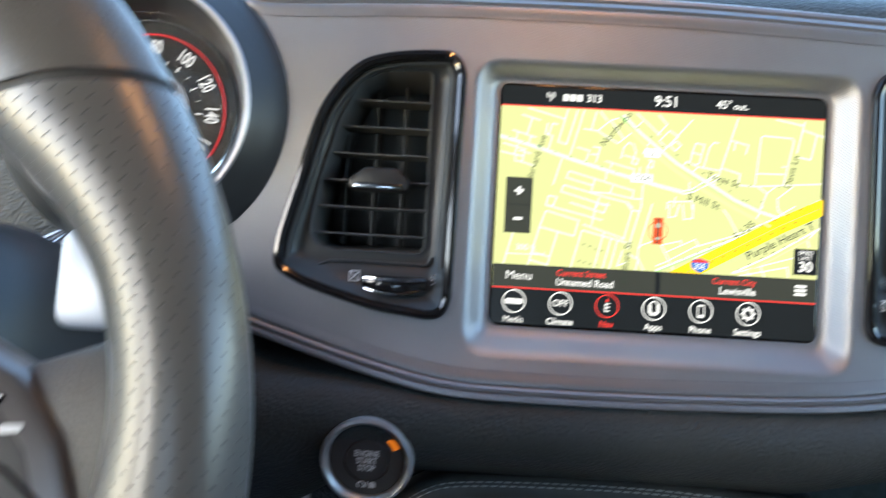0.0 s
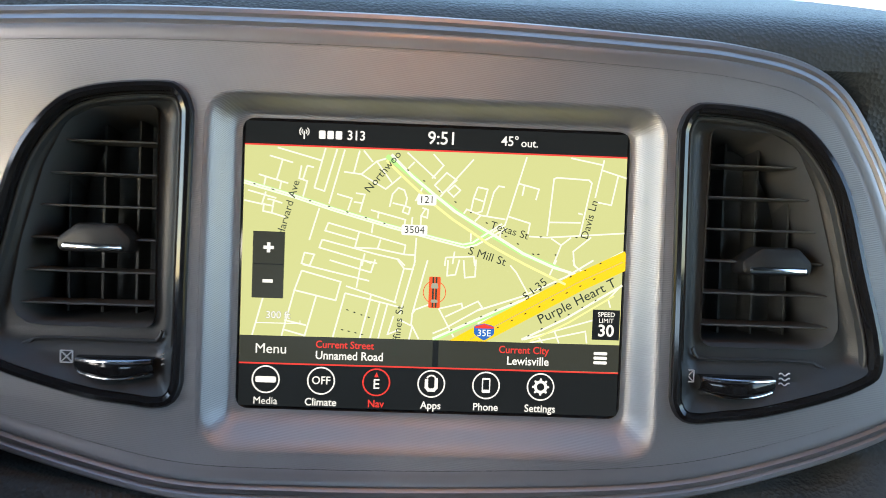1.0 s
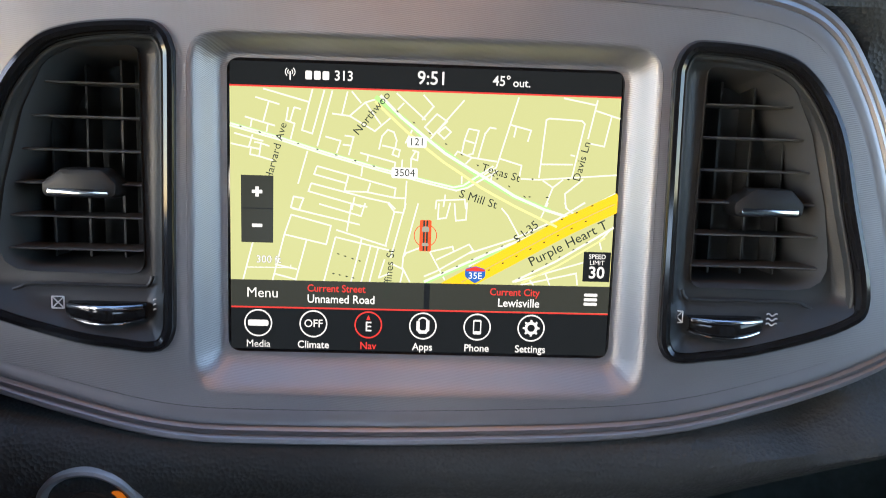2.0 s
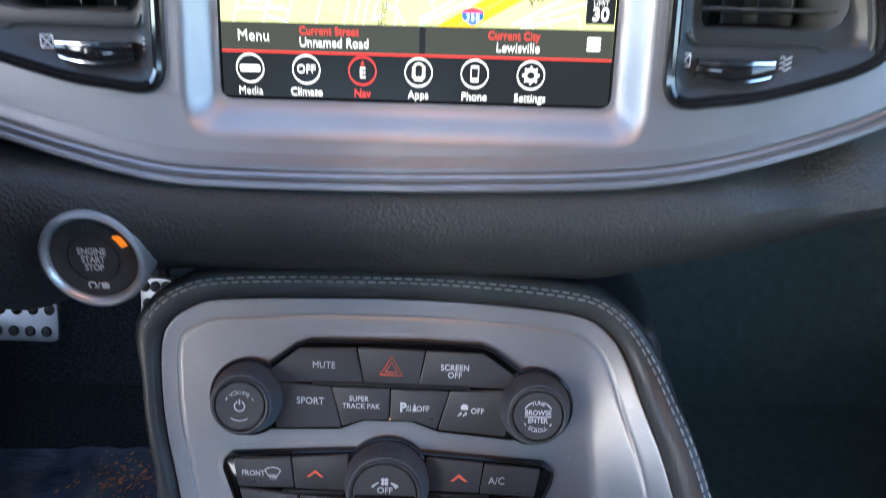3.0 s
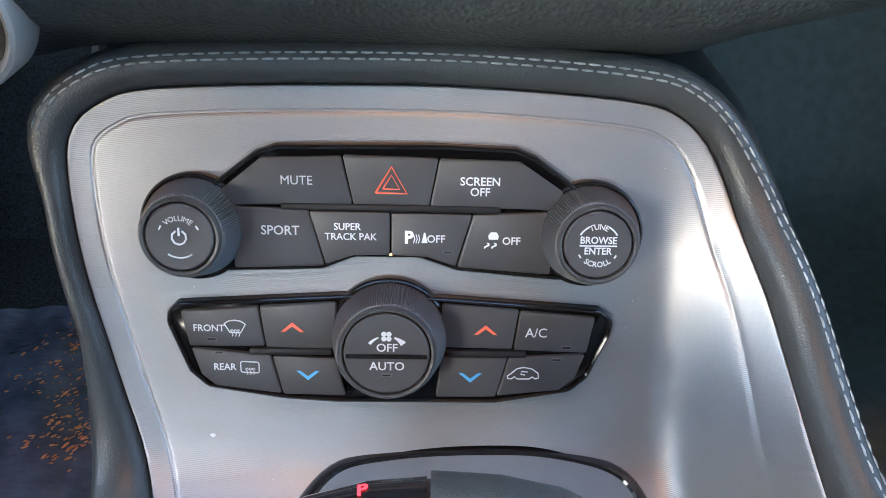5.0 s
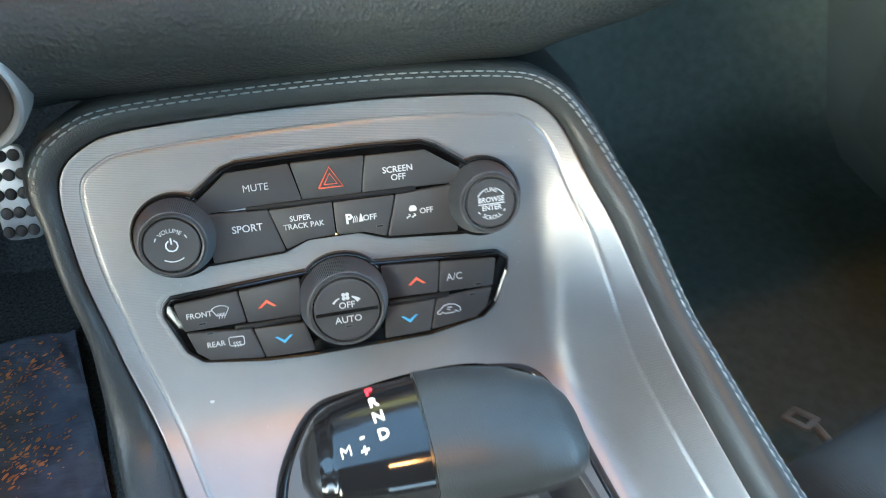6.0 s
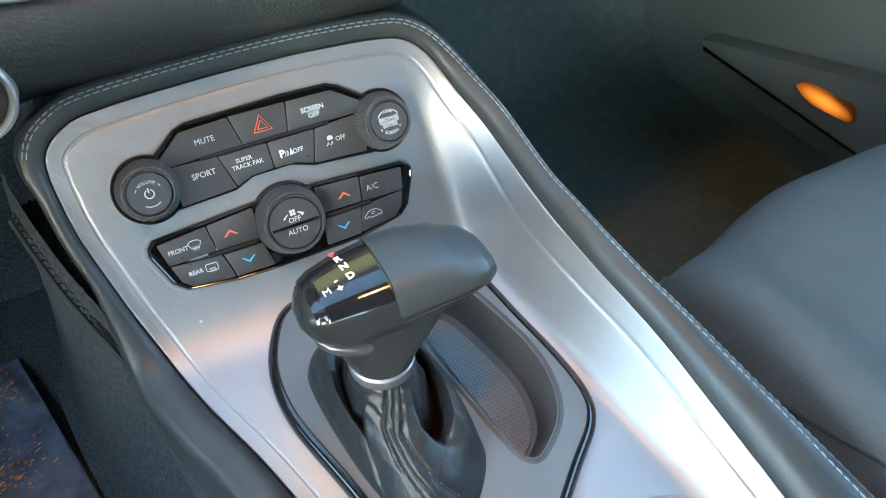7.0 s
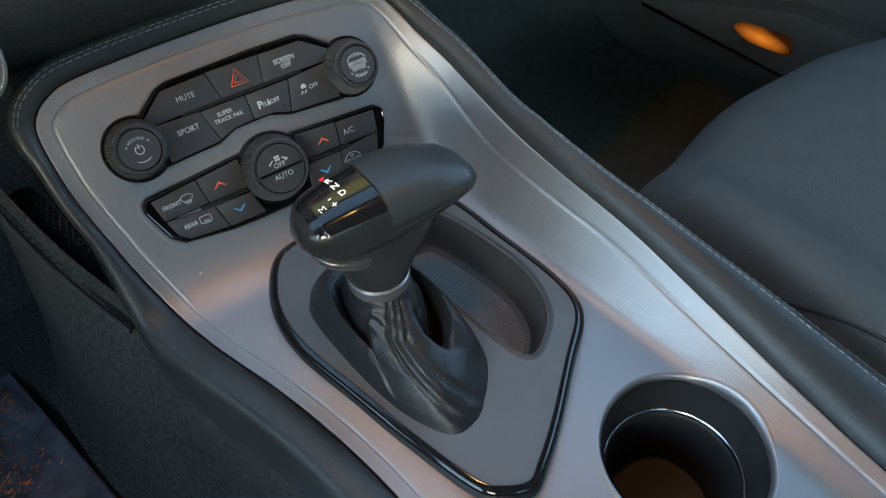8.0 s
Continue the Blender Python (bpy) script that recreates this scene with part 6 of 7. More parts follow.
# the thumb release: a satin wedge under the blunt end of the grip, flush with the neck
trig = []
for x, hy, top, low in ((0.0715, 0.0040, 0.4735, 0.4700), (0.0730, 0.0085, 0.4732, 0.4672), (0.0770, 0.0128, 0.4725, 0.4640), (0.0830, 0.0155, 0.4715, 0.4618), (0.0890, 0.0168, 0.4705, 0.4600), (0.0950, 0.0165, 0.4700, 0.4575), (0.1000, 0.0150, 0.4695, 0.4560)):
    trig.append([Vector((x, 0.2040 - 0.10 * (x - 0.0715) + hy * math.copysign(abs(math.cos(a)) ** 0.6, math.cos(a)), (top + low) / 2 + (top - low) / 2 * math.copysign(abs(math.sin(a)) ** 0.7, math.sin(a)))) for a in [2 * math.pi * k / 28 for k in range(28)]])
part("release_button", loft(trig), M_CHIN, shifter, "satin grey thumb release under the knob")
COLLAR = Vector((0.1030, 0.1945, 0.4470))
col = []
for r, z in ((0.0166, 0.001), (0.0177, 0.0), (0.0178, -0.0012), (0.0172, -0.0018), (0.0172, -0.0070), (0.0164, -0.0080), (0.0166, -0.0105)):
    col.append([COLLAR + Vector((r * math.cos(2 * math.pi * i / 40), r * math.sin(2 * math.pi * i / 40), z + 0.10 * r * math.sin(2 * math.pi * i / 40))) for i in range(40)])
part("collar", loft(col), M_SILVER_RIM, shifter, "bright metal collar")

NB, NR = 240, 72
base = even([(p[0], p[1]) for p in boot_line], 0.0005, True)
mid_b = Vector((0.106, 0.185))
ang = sorted((math.atan2(p.y - mid_b.y, p.x - mid_b.x), p) for p in base)
AA, BX, BY = [a for a, _ in ang], [p.x for _, p in ang], [p.y for _, p in ang]
T_K = [0.0, 0.12, 0.25, 0.38, 0.50, 0.62, 0.72, 0.84, 0.93, 1.0]
OUT_OPEN = [0.0, 0.05, 0.13, 0.23, 0.36, 0.50, 0.64, 0.80, 0.93, 1.0]
Z_OPEN = [1.0, 0.92, 0.83, 0.74, 0.64, 0.53, 0.42, 0.25, 0.10, 0.0]
OUT_FOLD = [0.0, 0.07, 0.15, 0.23, 0.31, 0.41, 0.54, 0.75, 0.92, 1.0]
# round the boot: depth of the valley beside the column and height of the outer roll
SECT = [-3.1416, -2.6, -2.1, -1.5, -1.2, -0.85, -0.3, 0.4, 1.0, 1.6, 2.2, 2.42, 2.58, 2.8, 3.1416]
DEPTH = [0.34, 0.22, 0.08, 0.10, 0.14, 0.14, 0.12, 0.20, 0.34, 0.42, 0.46, 0.42, 0.34, 0.34, 0.34]
ROLL = [0.56, 0.50, 0.42, 0.34, 0.44, 0.62, 0.68, 0.60, 0.54, 0.56, 0.64, 0.66, 0.60, 0.56, 0.56]
RIDGE_T, RIDGE_A = [0.0, 0.20, 0.45, 0.65, 0.85, 1.0], [-1.60, -1.76, -1.92, -1.80, -1.58, -1.42]


def boot_point(t, a, lift=0.0):
    """The leather boot: a column from the collar whose seamed front sweeps out to the foot, with deep folds on both sides."""
    foot = on_plate(float(np.interp(a, AA, BX)), float(np.interp(a, AA, BY)), 0.0038)
    top = COLLAR + Vector((0.0168 * math.cos(a), 0.0168 * math.sin(a), -0.006 + 0.0017 * math.sin(a)))
    d = (a - float(np.interp(t, RIDGE_T, RIDGE_A)) + math.pi) % (2 * math.pi) - math.pi
    ridge = smoothstep(((0.74 if d < 0 else 0.56) - abs(d)) / 0.17 + 0.5)
    v, b = float(np.interp(a, SECT, DEPTH)), float(np.interp(a, SECT, ROLL))
    zf = float(np.interp(t, T_K, [1.0, 0.87, 0.71, 0.46 + 0.35 * v, v, 0.4 * v + 0.6 * b + 0.04, b, 0.74 * b, 0.38 * b, 0.0]))
    h = float(np.interp(t, T_K, OUT_OPEN)) * ridge + float(np.interp(t, T_K, OUT_FOLD)) * (1 - ridge)
    z = float(np.interp(t, T_K, Z_OPEN)) * ridge + zf * (1 - ridge)
    p = top.lerp(foot, h)
    p.z = foot.z + (top.z - foot.z) * z
    out = Vector((math.cos(a), math.sin(a), 0))
    env = math.sin(math.pi * t) ** 0.7
    wr = (0.0014 * noise.noise(Vector((p.x * 60, p.y * 60, p.z * 90))) + 0.0010 * (0.3 - abs(noise.noise(Vector((p.x * 110, p.y * 110, p.z * 300))))) * smoothstep((0.55 - t) / 0.4)) * env
    wr += 0.0004 * math.sin(30 * t + 4 * math.sin(2 * a + 1) + 3 * noise.noise(Vector((p.x * 40, p.y * 40, 2)))) * env * smoothstep((0.62 - t) / 0.3) * (0.4 + 0.6 * ridge)
    # pleats down the column, and slack creases across the lower panels
    wr += 0.0008 * (0.45 - abs(math.sin(4.5 * a + 2.2 * noise.noise(Vector((p.x * 25, p.y * 25, p.z * 25))) + 2.0 * t))) * smoothstep((0.70 - t) / 0.3) * env * (1 - 0.8 * ridge)
    wr += 0.0013 * (0.35 - abs(noise.noise(Vector((p.x * 75 + p.y * 40, p.y * 75 - p.x * 40, p.z * 30))))) * smoothstep((t - 0.25) / 0.3) * env * (1 - 0.5 * ridge)
    # the doubled seam stands proud between two pulled-in stitch lines
    side = 0.17 * (1.25 - 0.6 * t)
    wr += (0.0006 * smoothstep((side - abs(d)) / 0.06) - 0.0009 * math.exp(-((abs(d) - side) / 0.05) ** 2) - 0.0007 * math.exp(-(d / 0.035) ** 2)) * smoothstep(t / 0.1)
    return p + out * wr + Vector((0, 0, 0.7 * wr))


rings = [[boot_point(j / NR, -math.pi + 2 * math.pi * (i + 0.5) / NB) for i in range(NB)] for j in range(NR + 1)]
for _ in range(1):
    rings = [rings[0]] + [[(rings[j - 1][i] + rings[j + 1][i] + rings[j][i - 1] + rings[j][(i + 1) % NB] + rings[j][i] * 3) / 7 for i in range(NB)] for j in range(1, NR)] + [rings[-1]]
bt, bk = M_BOOT.node_tree.nodes, M_BOOT.node_tree.links
crease, steep = bt.new("ShaderNodeTexNoise"), bt.new("ShaderNodeBump")
crease.inputs["Scale"].default_value, crease.inputs["Detail"].default_value, crease.inputs["Distortion"].default_value = 85.0, 2.0, 0.8
steep.inputs["Strength"].default_value, steep.inputs["Distance"].default_value = 0.32, 0.0016
bk.new(bt["Texture Coordinate"].outputs["Object"], crease.inputs["Vector"])
bk.new(crease.outputs["Fac"], steep.inputs["Height"])
bk.new(steep.outputs["Normal"], bt["Bump"].inputs["Normal"])
boot = part("boot", loft(rings, cap=False), M_BOOT, shifter, "pleated black leather boot")


def on_boot(j, a):
    k = (a + math.pi) / (2 * math.pi) * NB - 0.5
    i = int(math.floor(k))
    p = rings[j][i % NB].lerp(rings[j][(i + 1) % NB], k - i)
    n = (rings[j][(i + 2) % NB] - rings[j][(i - 1) % NB]).cross(rings[min(j + 1, NR)][i % NB] - rings[max(j - 1, 0)][i % NB]).normalized()
    return p, (n if n.z > 0 or n.y < 0 else -n)


def boot_seam(name, off, r, rows_j, dash_len, material, label):
    line = []
    for j in rows_j:
        t = j / NR
        p, n = on_boot(j, float(np.interp(t, RIDGE_T, RIDGE_A)) + off * (1.25 - 0.6 * t))
        if n.y > 0.2:
            n = -n
        line.append(p + n * 0.0006)
    bm = bmesh.new()
    if dash_len:
        line = even(line, dash_len / 4)
        for k in range(0, len(line) - 3, 4):
            tube(line[k:k + 3], [r * 0.6, r, r * 0.6], 5, bm=bm)
        return part(name, bm, material, boot, label, kind="stuff")
    return part(name, tube(line, r, 6, bm=bm), material, boot, label)


boot_seam("seam", 0.0, 0.0004, range(3, NR), 0, M_RUBBER, "folded centre seam")
for off in (-0.17, 0.17):
    boot_seam("stitching", off, 0.00050, range(3, NR), 0.0040, M_THREAD_DARK, "grey seam stitching")
# ---- steering wheel and instruments ----
WHEEL = Vector((-0.240, 0.172, 0.668))
RAKE = radians(24)


def on_wheel(u, v, w):
    """The wheel's plane: u right, v up, w towards the driver."""
    return WHEEL + Vector((u, v * math.sin(RAKE) - w * math.cos(RAKE), v * math.cos(RAKE) + w * math.sin(RAKE)))


def perforated(m):
    """Adds staggered rows of small punched slots, laid out along the seams of the leather, to a material."""
    n, l = m.node_tree.nodes, m.node_tree.links
    b = n["Principled BSDF"]
    uv = n.new("ShaderNodeUVMap")
    uv.uv_map = "grip"
    sp = n.new("ShaderNodeSeparateXYZ")
    l.new(uv.outputs["UV"], sp.inputs[0])

    def calc(op, a, c=None):
        q = n.new("ShaderNodeMath")
        q.operation = op
        for i, v in enumerate((a, c)):
            if v is None:
                continue
            if isinstance(v, (int, float)):
                q.inputs[i].default_value = v
            else:
                l.new(v, q.inputs[i])
        return q.outputs[0]

    rows = calc("MULTIPLY", sp.outputs["X"], 1 / 0.0033)
    odd = calc("MULTIPLY", calc("MODULO", calc("FLOOR", rows), 2.0), 0.5)
    across = calc("ADD", calc("MULTIPLY", sp.outputs["Y"], 1 / 0.0050), odd)
    dv = calc("MULTIPLY", calc("SUBTRACT", calc("FRACT", rows), 0.5), 6.4)
    du = calc("MULTIPLY", calc("SUBTRACT", calc("FRACT", across), 0.5), 4.2)
    d = calc("SQRT", calc("ADD", calc("MULTIPLY", du, du), calc("MULTIPLY", dv, dv)))
    q = n.new("ShaderNodeMapRange")
    q.inputs["From Min"].default_value, q.inputs["From Max"].default_value = 0.28, 0.68
    l.new(d, q.inputs["Value"])
    bp = n.new("ShaderNodeBump")
    bp.inputs["Strength"].default_value, bp.inputs["Distance"].default_value = 0.8, 0.0008
    l.new(q.outputs["Result"], bp.inputs["Height"])
    l.new(bp.outputs["Normal"], b.inputs["Normal"])
    mx = n.new("ShaderNodeMix")
    mx.data_type = "RGBA"
    mx.inputs["A"].default_value = (0.03, 0.03, 0.029, 1)
    mx.inputs["B"].default_value = b.inputs["Base Color"].default_value
    l.new(q.outputs["Result"], mx.inputs["Factor"])
    l.new(mx.outputs["Result"], b.inputs["Base Color"])
    return m


M_PERF = perforated(mat("perforated_leather", (0.092, 0.089, 0.083), 0.31, spec=0.8))
M_SMOOTH = mat("smooth_wheel_leather", (0.105, 0.100, 0.092), 0.31, grain=0.2, grain_scale=900, kind="cells", vary=0.1, vary_scale=30)
wheel = thing("steering_wheel", WHEEL, "leather steering wheel with perforated grips and grey spoke switches", "steering wheel")


def rim_patch(d0, d1, grow=0.0):
    """A length of the rim; its thumb rests swell inwards, and its ends are cut on a slant."""
    n = max(4, int(abs(d1 - d0) / 2))
    bm = bmesh.new()
    uvl = bm.loops.layers.uv.new("grip")
    rows = []
    for i in range(n + 1):
        row = []
        for k in range(29):
            t = 2 * math.pi * k / 28
            deg = d0 + (d1 - d0) * i / n - 4.0 * math.cos(t) * (1 if d0 < 90 and i in (0, n) else 0.5)
            a = radians(deg)
            f = deg if deg < 90 else 180 - deg
            half = 0.0180 + 0.0085 * smoothstep((f - 14) / 30) * (1 - smoothstep((f - 55) / 25)) + 0.0035 * smoothstep((f - 60) / 25) + 0.0035 * smoothstep((10 - f) / 25)
            c = 0.192 - half
            row.append((bm.verts.new(on_wheel((c + (half + grow) * math.cos(t)) * math.cos(a), (c + (half + grow) * math.cos(t)) * math.sin(a), (0.0175 + grow) * math.sin(t))), (0.172 * a, 0.0195 * t)))
        rows.append(row)
    for a, b in zip(rows, rows[1:]):
        for k in range(28):
            q = (a[k], a[k + 1], b[k + 1], b[k])
            f = bm.faces.new([v for v, _ in q])
            for lo, (_, c) in zip(f.loops, q):
                lo[uvl].uv = c
    return bm


part("rim_upper", rim_patch(36.6, 207), M_SMOOTH, wheel, "smooth leather rim")
part("rim_grip", rim_patch(-62, 35.4), M_PERF, wheel, "perforated leather grip")
part("rim_grip", rim_patch(208, 298), M_PERF, wheel, "perforated leather grip")
part("rim_seam", rim_patch(34.6, 37.4, -0.0012), M_RUBBER, wheel)


shroud = []
for w, hu, top, low in ((-0.045, 0.052, 0.030, -0.070), (-0.055, 0.070, 0.052, -0.085), (-0.085, 0.084, 0.074, -0.095), (-0.120, 0.088, 0.078, -0.100), (-0.170, 0.088, 0.072, -0.100), (-0.200, 0.086, 0.066, -0.098)):
    ring = []
    for a in [2 * math.pi * k / 40 for k in range(40)]:
        ring.append(on_wheel(hu * math.copysign(abs(math.cos(a)) ** 0.55, math.cos(a)), (top + low) / 2 + (top - low) / 2 * math.copysign(abs(math.sin(a)) ** 0.55, math.sin(a)), w))
    shroud.append(ring)
part("column_shroud", loft(shroud), M_PLASTIC, wheel, "black plastic steering column cover")
M_SWITCH = mat("satin_grey_switch", (0.07, 0.068, 0.066), 0.4, grain=0.1, grain_scale=1500, vary=0.06, vary_scale=30)


def spoke(side):
    rows = []
    for i in range(15):
        t = i / 14
        u = (0.055 + 0.112 * t) * side
        top = 0.026 - 0.004 * math.sin(math.pi * t) + 0.010 * smoothstep((t - 0.55) / 0.45)
        bot = -0.048 - 0.012 * t - 0.022 * max(0, t - 0.7) / 0.3
        th = 0.008 + 0.002 * math.sin(math.pi * t)
        c, h = (top + bot) / 2, (top - bot) / 2
        rows.append([on_wheel(u, c + h * math.copysign(abs(math.cos(a)) ** 0.5, math.cos(a)), th * math.copysign(abs(math.sin(a)) ** 0.6, math.sin(a)) - 0.002) for a in [2 * math.pi * k / 32 for k in range(32)]])
    part("spoke", loft(rows), M_SMOOTH, wheel, "padded leather spoke")
    pad = ccw([(x * side, y) for x, y in rounded([(0.060, 0.030), (0.118, 0.031), (0.134, 0.023), (0.146, 0.008), (0.152, -0.010), (0.153, -0.045), (0.130, -0.078), (0.060, -0.078)], 0.012, 5)])
    holder = part("switch_frame", prism(pad, -0.004, 0.0105, on_wheel, 0.004), M_CHIN, wheel, "grey switch surround")
    part("switch_pad", prism(inset(pad, 0.0085), 0.004, 0.0108, on_wheel, 0.001), M_SWITCH, holder, "grey switch pad")
    part("switch_groove", tube([on_wheel(x * side, y, 0.0108) for x, y in ((0.126, 0.002), (0.134, -0.001), (0.144, -0.009))], 0.0008, 6), M_GLOSS, holder)
    part("switch_groove", tube([on_wheel(x * side, y, 0.0108) for x, y in ((0.126, 0.002), (0.127, 0.010), (0.131, 0.017))], 0.0008, 6), M_GLOSS, holder)
    part("switch_print", prism([(x * side, y) for x, y in rounded([(0.131, 0.0075), (0.137, 0.0085), (0.1372, 0.0105), (0.1312, 0.0100)], 0.0006, 2)], 0.0106, 0.0110, on_wheel, 0.0001), M_WHITE, holder)


spoke(1)
spoke(-1)
part("hub", prism([(0.075 * math.cos(2 * math.pi * k / 48), 0.062 * math.sin(2 * math.pi * k / 48) - 0.01) for k in range(48)], -0.02, 0.024, on_wheel, 0.010), M_SMOOTH, wheel, "leather airbag cover")
part("column", lathe([(0.03, -0.02), (0.035, -0.10), (0.045, -0.20)], (0, 0), on_wheel, 32, cap=False), M_PLASTIC, wheel, "dark steering column")
M_PADDLE = mat("light_satin_paddle", (0.52, 0.54, 0.56), 0.40, 0.3)
for side in (1, -1):
    pd = [(x * side, y) for x, y in rounded([(0.119, 0.034), (0.146, 0.034), (0.152, 0.048), (0.148, 0.062), (0.119, 0.066)], 0.006, 4)]
    part("paddle", prism(pd, -0.036, -0.030, on_wheel, 0.001), M_PADDLE, wheel, "pale shift paddle")

cluster = thing("instrument_cluster", on_screen(GAUGE[0], GAUGE[1], 0), "round speedometer in a deep black hood", "speedometer")
DEEP = 0.002
M_DIAL = mat("dial_black", (0.012, 0.012, 0.013), 0.4)
M_DIAL_PRINT = glow("dial_print", (0.62, 0.59, 0.53), 1.0)
M_DIAL_RED = glow("dial_red", (0.55, 0.03, 0.03), 1.0)
part("hood", lathe([(0.0495, DEEP), (0.0520, 0.010), (0.0570, 0.024), (0.0605, 0.0295), (0.0630, 0.0300), (0.0660, 0.0270), (0.0720, 0.0190), (0.0780, 0.0120), (0.0790, 0.004)], GAUGE, on_screen, 72, cap=False), M_PLASTIC, cluster, "deep black hood")
part("lip", lathe([(0.0600, 0.0292), (0.0612, 0.0306), (0.0626, 0.0308), (0.0636, 0.0298)], GAUGE, on_screen, 72, cap=False), M_SILVER_RIM, cluster, "pale hood lip")
part("dial", lathe([(0.0500, DEEP - 0.004), (0.0500, DEEP), (0.0004, DEEP + 0.0002)], GAUGE, on_screen, 72), M_DIAL, cluster)
part("chrome_ring", lathe([(0.0498, DEEP), (0.0494, DEEP + 0.0018), (0.0482, DEEP + 0.0020), (0.0476, DEEP)], GAUGE, on_screen, 72, cap=False), M_CHROME, cluster)
on_dial = lambda x, y, w: on_screen(GAUGE[0] + x / 1000, GAUGE[1] + y / 1000, DEEP + 0.0005 + w)
bm = bmesh.new()
tube([on_dial(41.5 * math.cos(radians(a)), 41.5 * math.sin(radians(a)), 0) for a in range(-70, 215, 4)], 0.0005, 5, bm=bm)
part("red_scale", bm, M_DIAL_RED, cluster, "red scale line")
for k in range(10):
    a = radians(202 - 29 * k)
    letters(str(20 * k), 7.0, (34.2 * math.cos(a), 34.5 * math.sin(a)), M_DIAL_PRINT, cluster, on_dial, 0, turn=math.degrees(a) - 90, bold=0.04, squeeze=0.62, name="speed_number")
bm = bmesh.new()
for k in range(19):
    a = radians(202 - 14.5 * k)
    r0, r1 = (25.5, 29.0) if k % 2 == 0 else (26.5, 28.6)
    tube([on_dial(r * math.cos(a), r * math.sin(a), 0) for r in (r0, r1)], 0.0005 if k % 2 == 0 else 0.0003, 4, bm=bm)
part("scale_marks", bm, M_DIAL_PRINT, cluster)
letters("MPH", 3.0, (3.0, -31.0), M_DIAL_PRINT, cluster, on_dial, 0, bold=0.02)
inner = part("inner_display", lathe([(0.0222, 0.0), (0.0222, 0.0012), (0.0212, 0.0016), (0.0004, 0.0016)], (GAUGE[0], GAUGE[1]), lambda x, y, w: on_screen(x, y, DEEP + w), 48), glow("inner_display_grey", (0.20, 0.205, 0.215), 1.0), cluster, "grey inner display")
bm = bmesh.new()
for k in range(-8, 9):
    y = k * 2.3
    h = math.sqrt(max(0, 20.5 ** 2 - y * y))
    tube([on_dial(x, y, 0.0013) for x in (-h, h)], 0.00016, 4, bm=bm)
    for q in range(-4, 5):
        x = q * 4.6 + (2.3 if k % 2 else 0)
        if x * x + (y + 1.1) ** 2 < 19.5 ** 2:
            tube([on_dial(x, y, 0.0013), on_dial(x, y + 2.3, 0.0013)], 0.00014, 4, bm=bm)
part("grid_pattern", bm, M_DIAL, inner, "fine brick-like grid")
part("belt_warning", prism([(-12.6, 6.2), (-7.6, 6.2), (-8.6, 9.4), (-9.4, 12.0), (-10.8, 12.0), (-11.6, 9.4)], 0.0012, 0.0016, on_dial, 0.0001), glow("warning_red", (0.9, 0.03, 0.10), 1.0), inner, "red warning symbol")
bm = tube([on_dial(24 * math.cos(radians(202)), 24 * math.sin(radians(202)), 0.002), on_dial(40 * math.cos(radians(202)), 40 * math.sin(radians(202)), 0.002)], [0.0010, 0.0004], 8)
part("needle", bm, M_DIAL_RED, cluster, "red needle at zero")

M_LENS = mat("clear_dial_lens", (1.0, 1.0, 1.0), 0.01)
M_LENS.node_tree.nodes["Principled BSDF"].inputs["Transmission Weight"].default_value = 1.0
M_LENS.node_tree.nodes["Principled BSDF"].inputs["IOR"].default_value = 1.45
lens = part("lens", lathe([(0.0505, 0.0), (0.0505, 0.0012), (0.0300, 0.0012), (0.0004, 0.0012), (0.0004, 0.0), (0.0300, 0.0), (0.0504, 0.0)], GAUGE, lambda x, y, w: on_screen(x, y, DEEP + 0.0105 + w + 0.03 * (x - GAUGE[0])), 64, cap=False), M_LENS, cluster, "clear glossy lens")
lens.visible_shadow = False

# ---- passenger seat ----
seat = thing("passenger_seat", (0.58, 0.0, 0.04), "grey cloth passenger seat with piped side bolster", "car seat")


def seat_point(x, s, lift=0.0):
    p = SEAT_LINE[min(int(s * (len(SEAT_LINE) - 1)), len(SEAT_LINE) - 2)].lerp(SEAT_LINE[min(int(s * (len(SEAT_LINE) - 1)) + 1, len(SEAT_LINE) - 1)], s * (len(SEAT_LINE) - 1) - min(int(s * (len(SEAT_LINE) - 1)), len(SEAT_LINE) - 2))
    t = (x - 0.312) / 0.508
    e = min(t, 1 - t)
    side = smoothstep(e / 0.07)
    z = p.y - 0.09 * (1 - side) ** 2 + 0.012 * math.exp(-((e - 0.10) / 0.06) ** 2) * smoothstep((p.y - 0.2) / 0.1) + lift + 0.0215
    z += 0.0016 * noise.noise(Vector((x * 14, p.x * 14, 0)))
    y = p.x - 0.050 * (1 - smoothstep(e / 0.426)) * smoothstep((p.x + 0.1) / 0.3) + 0.002
    return Vector((x, y, z))


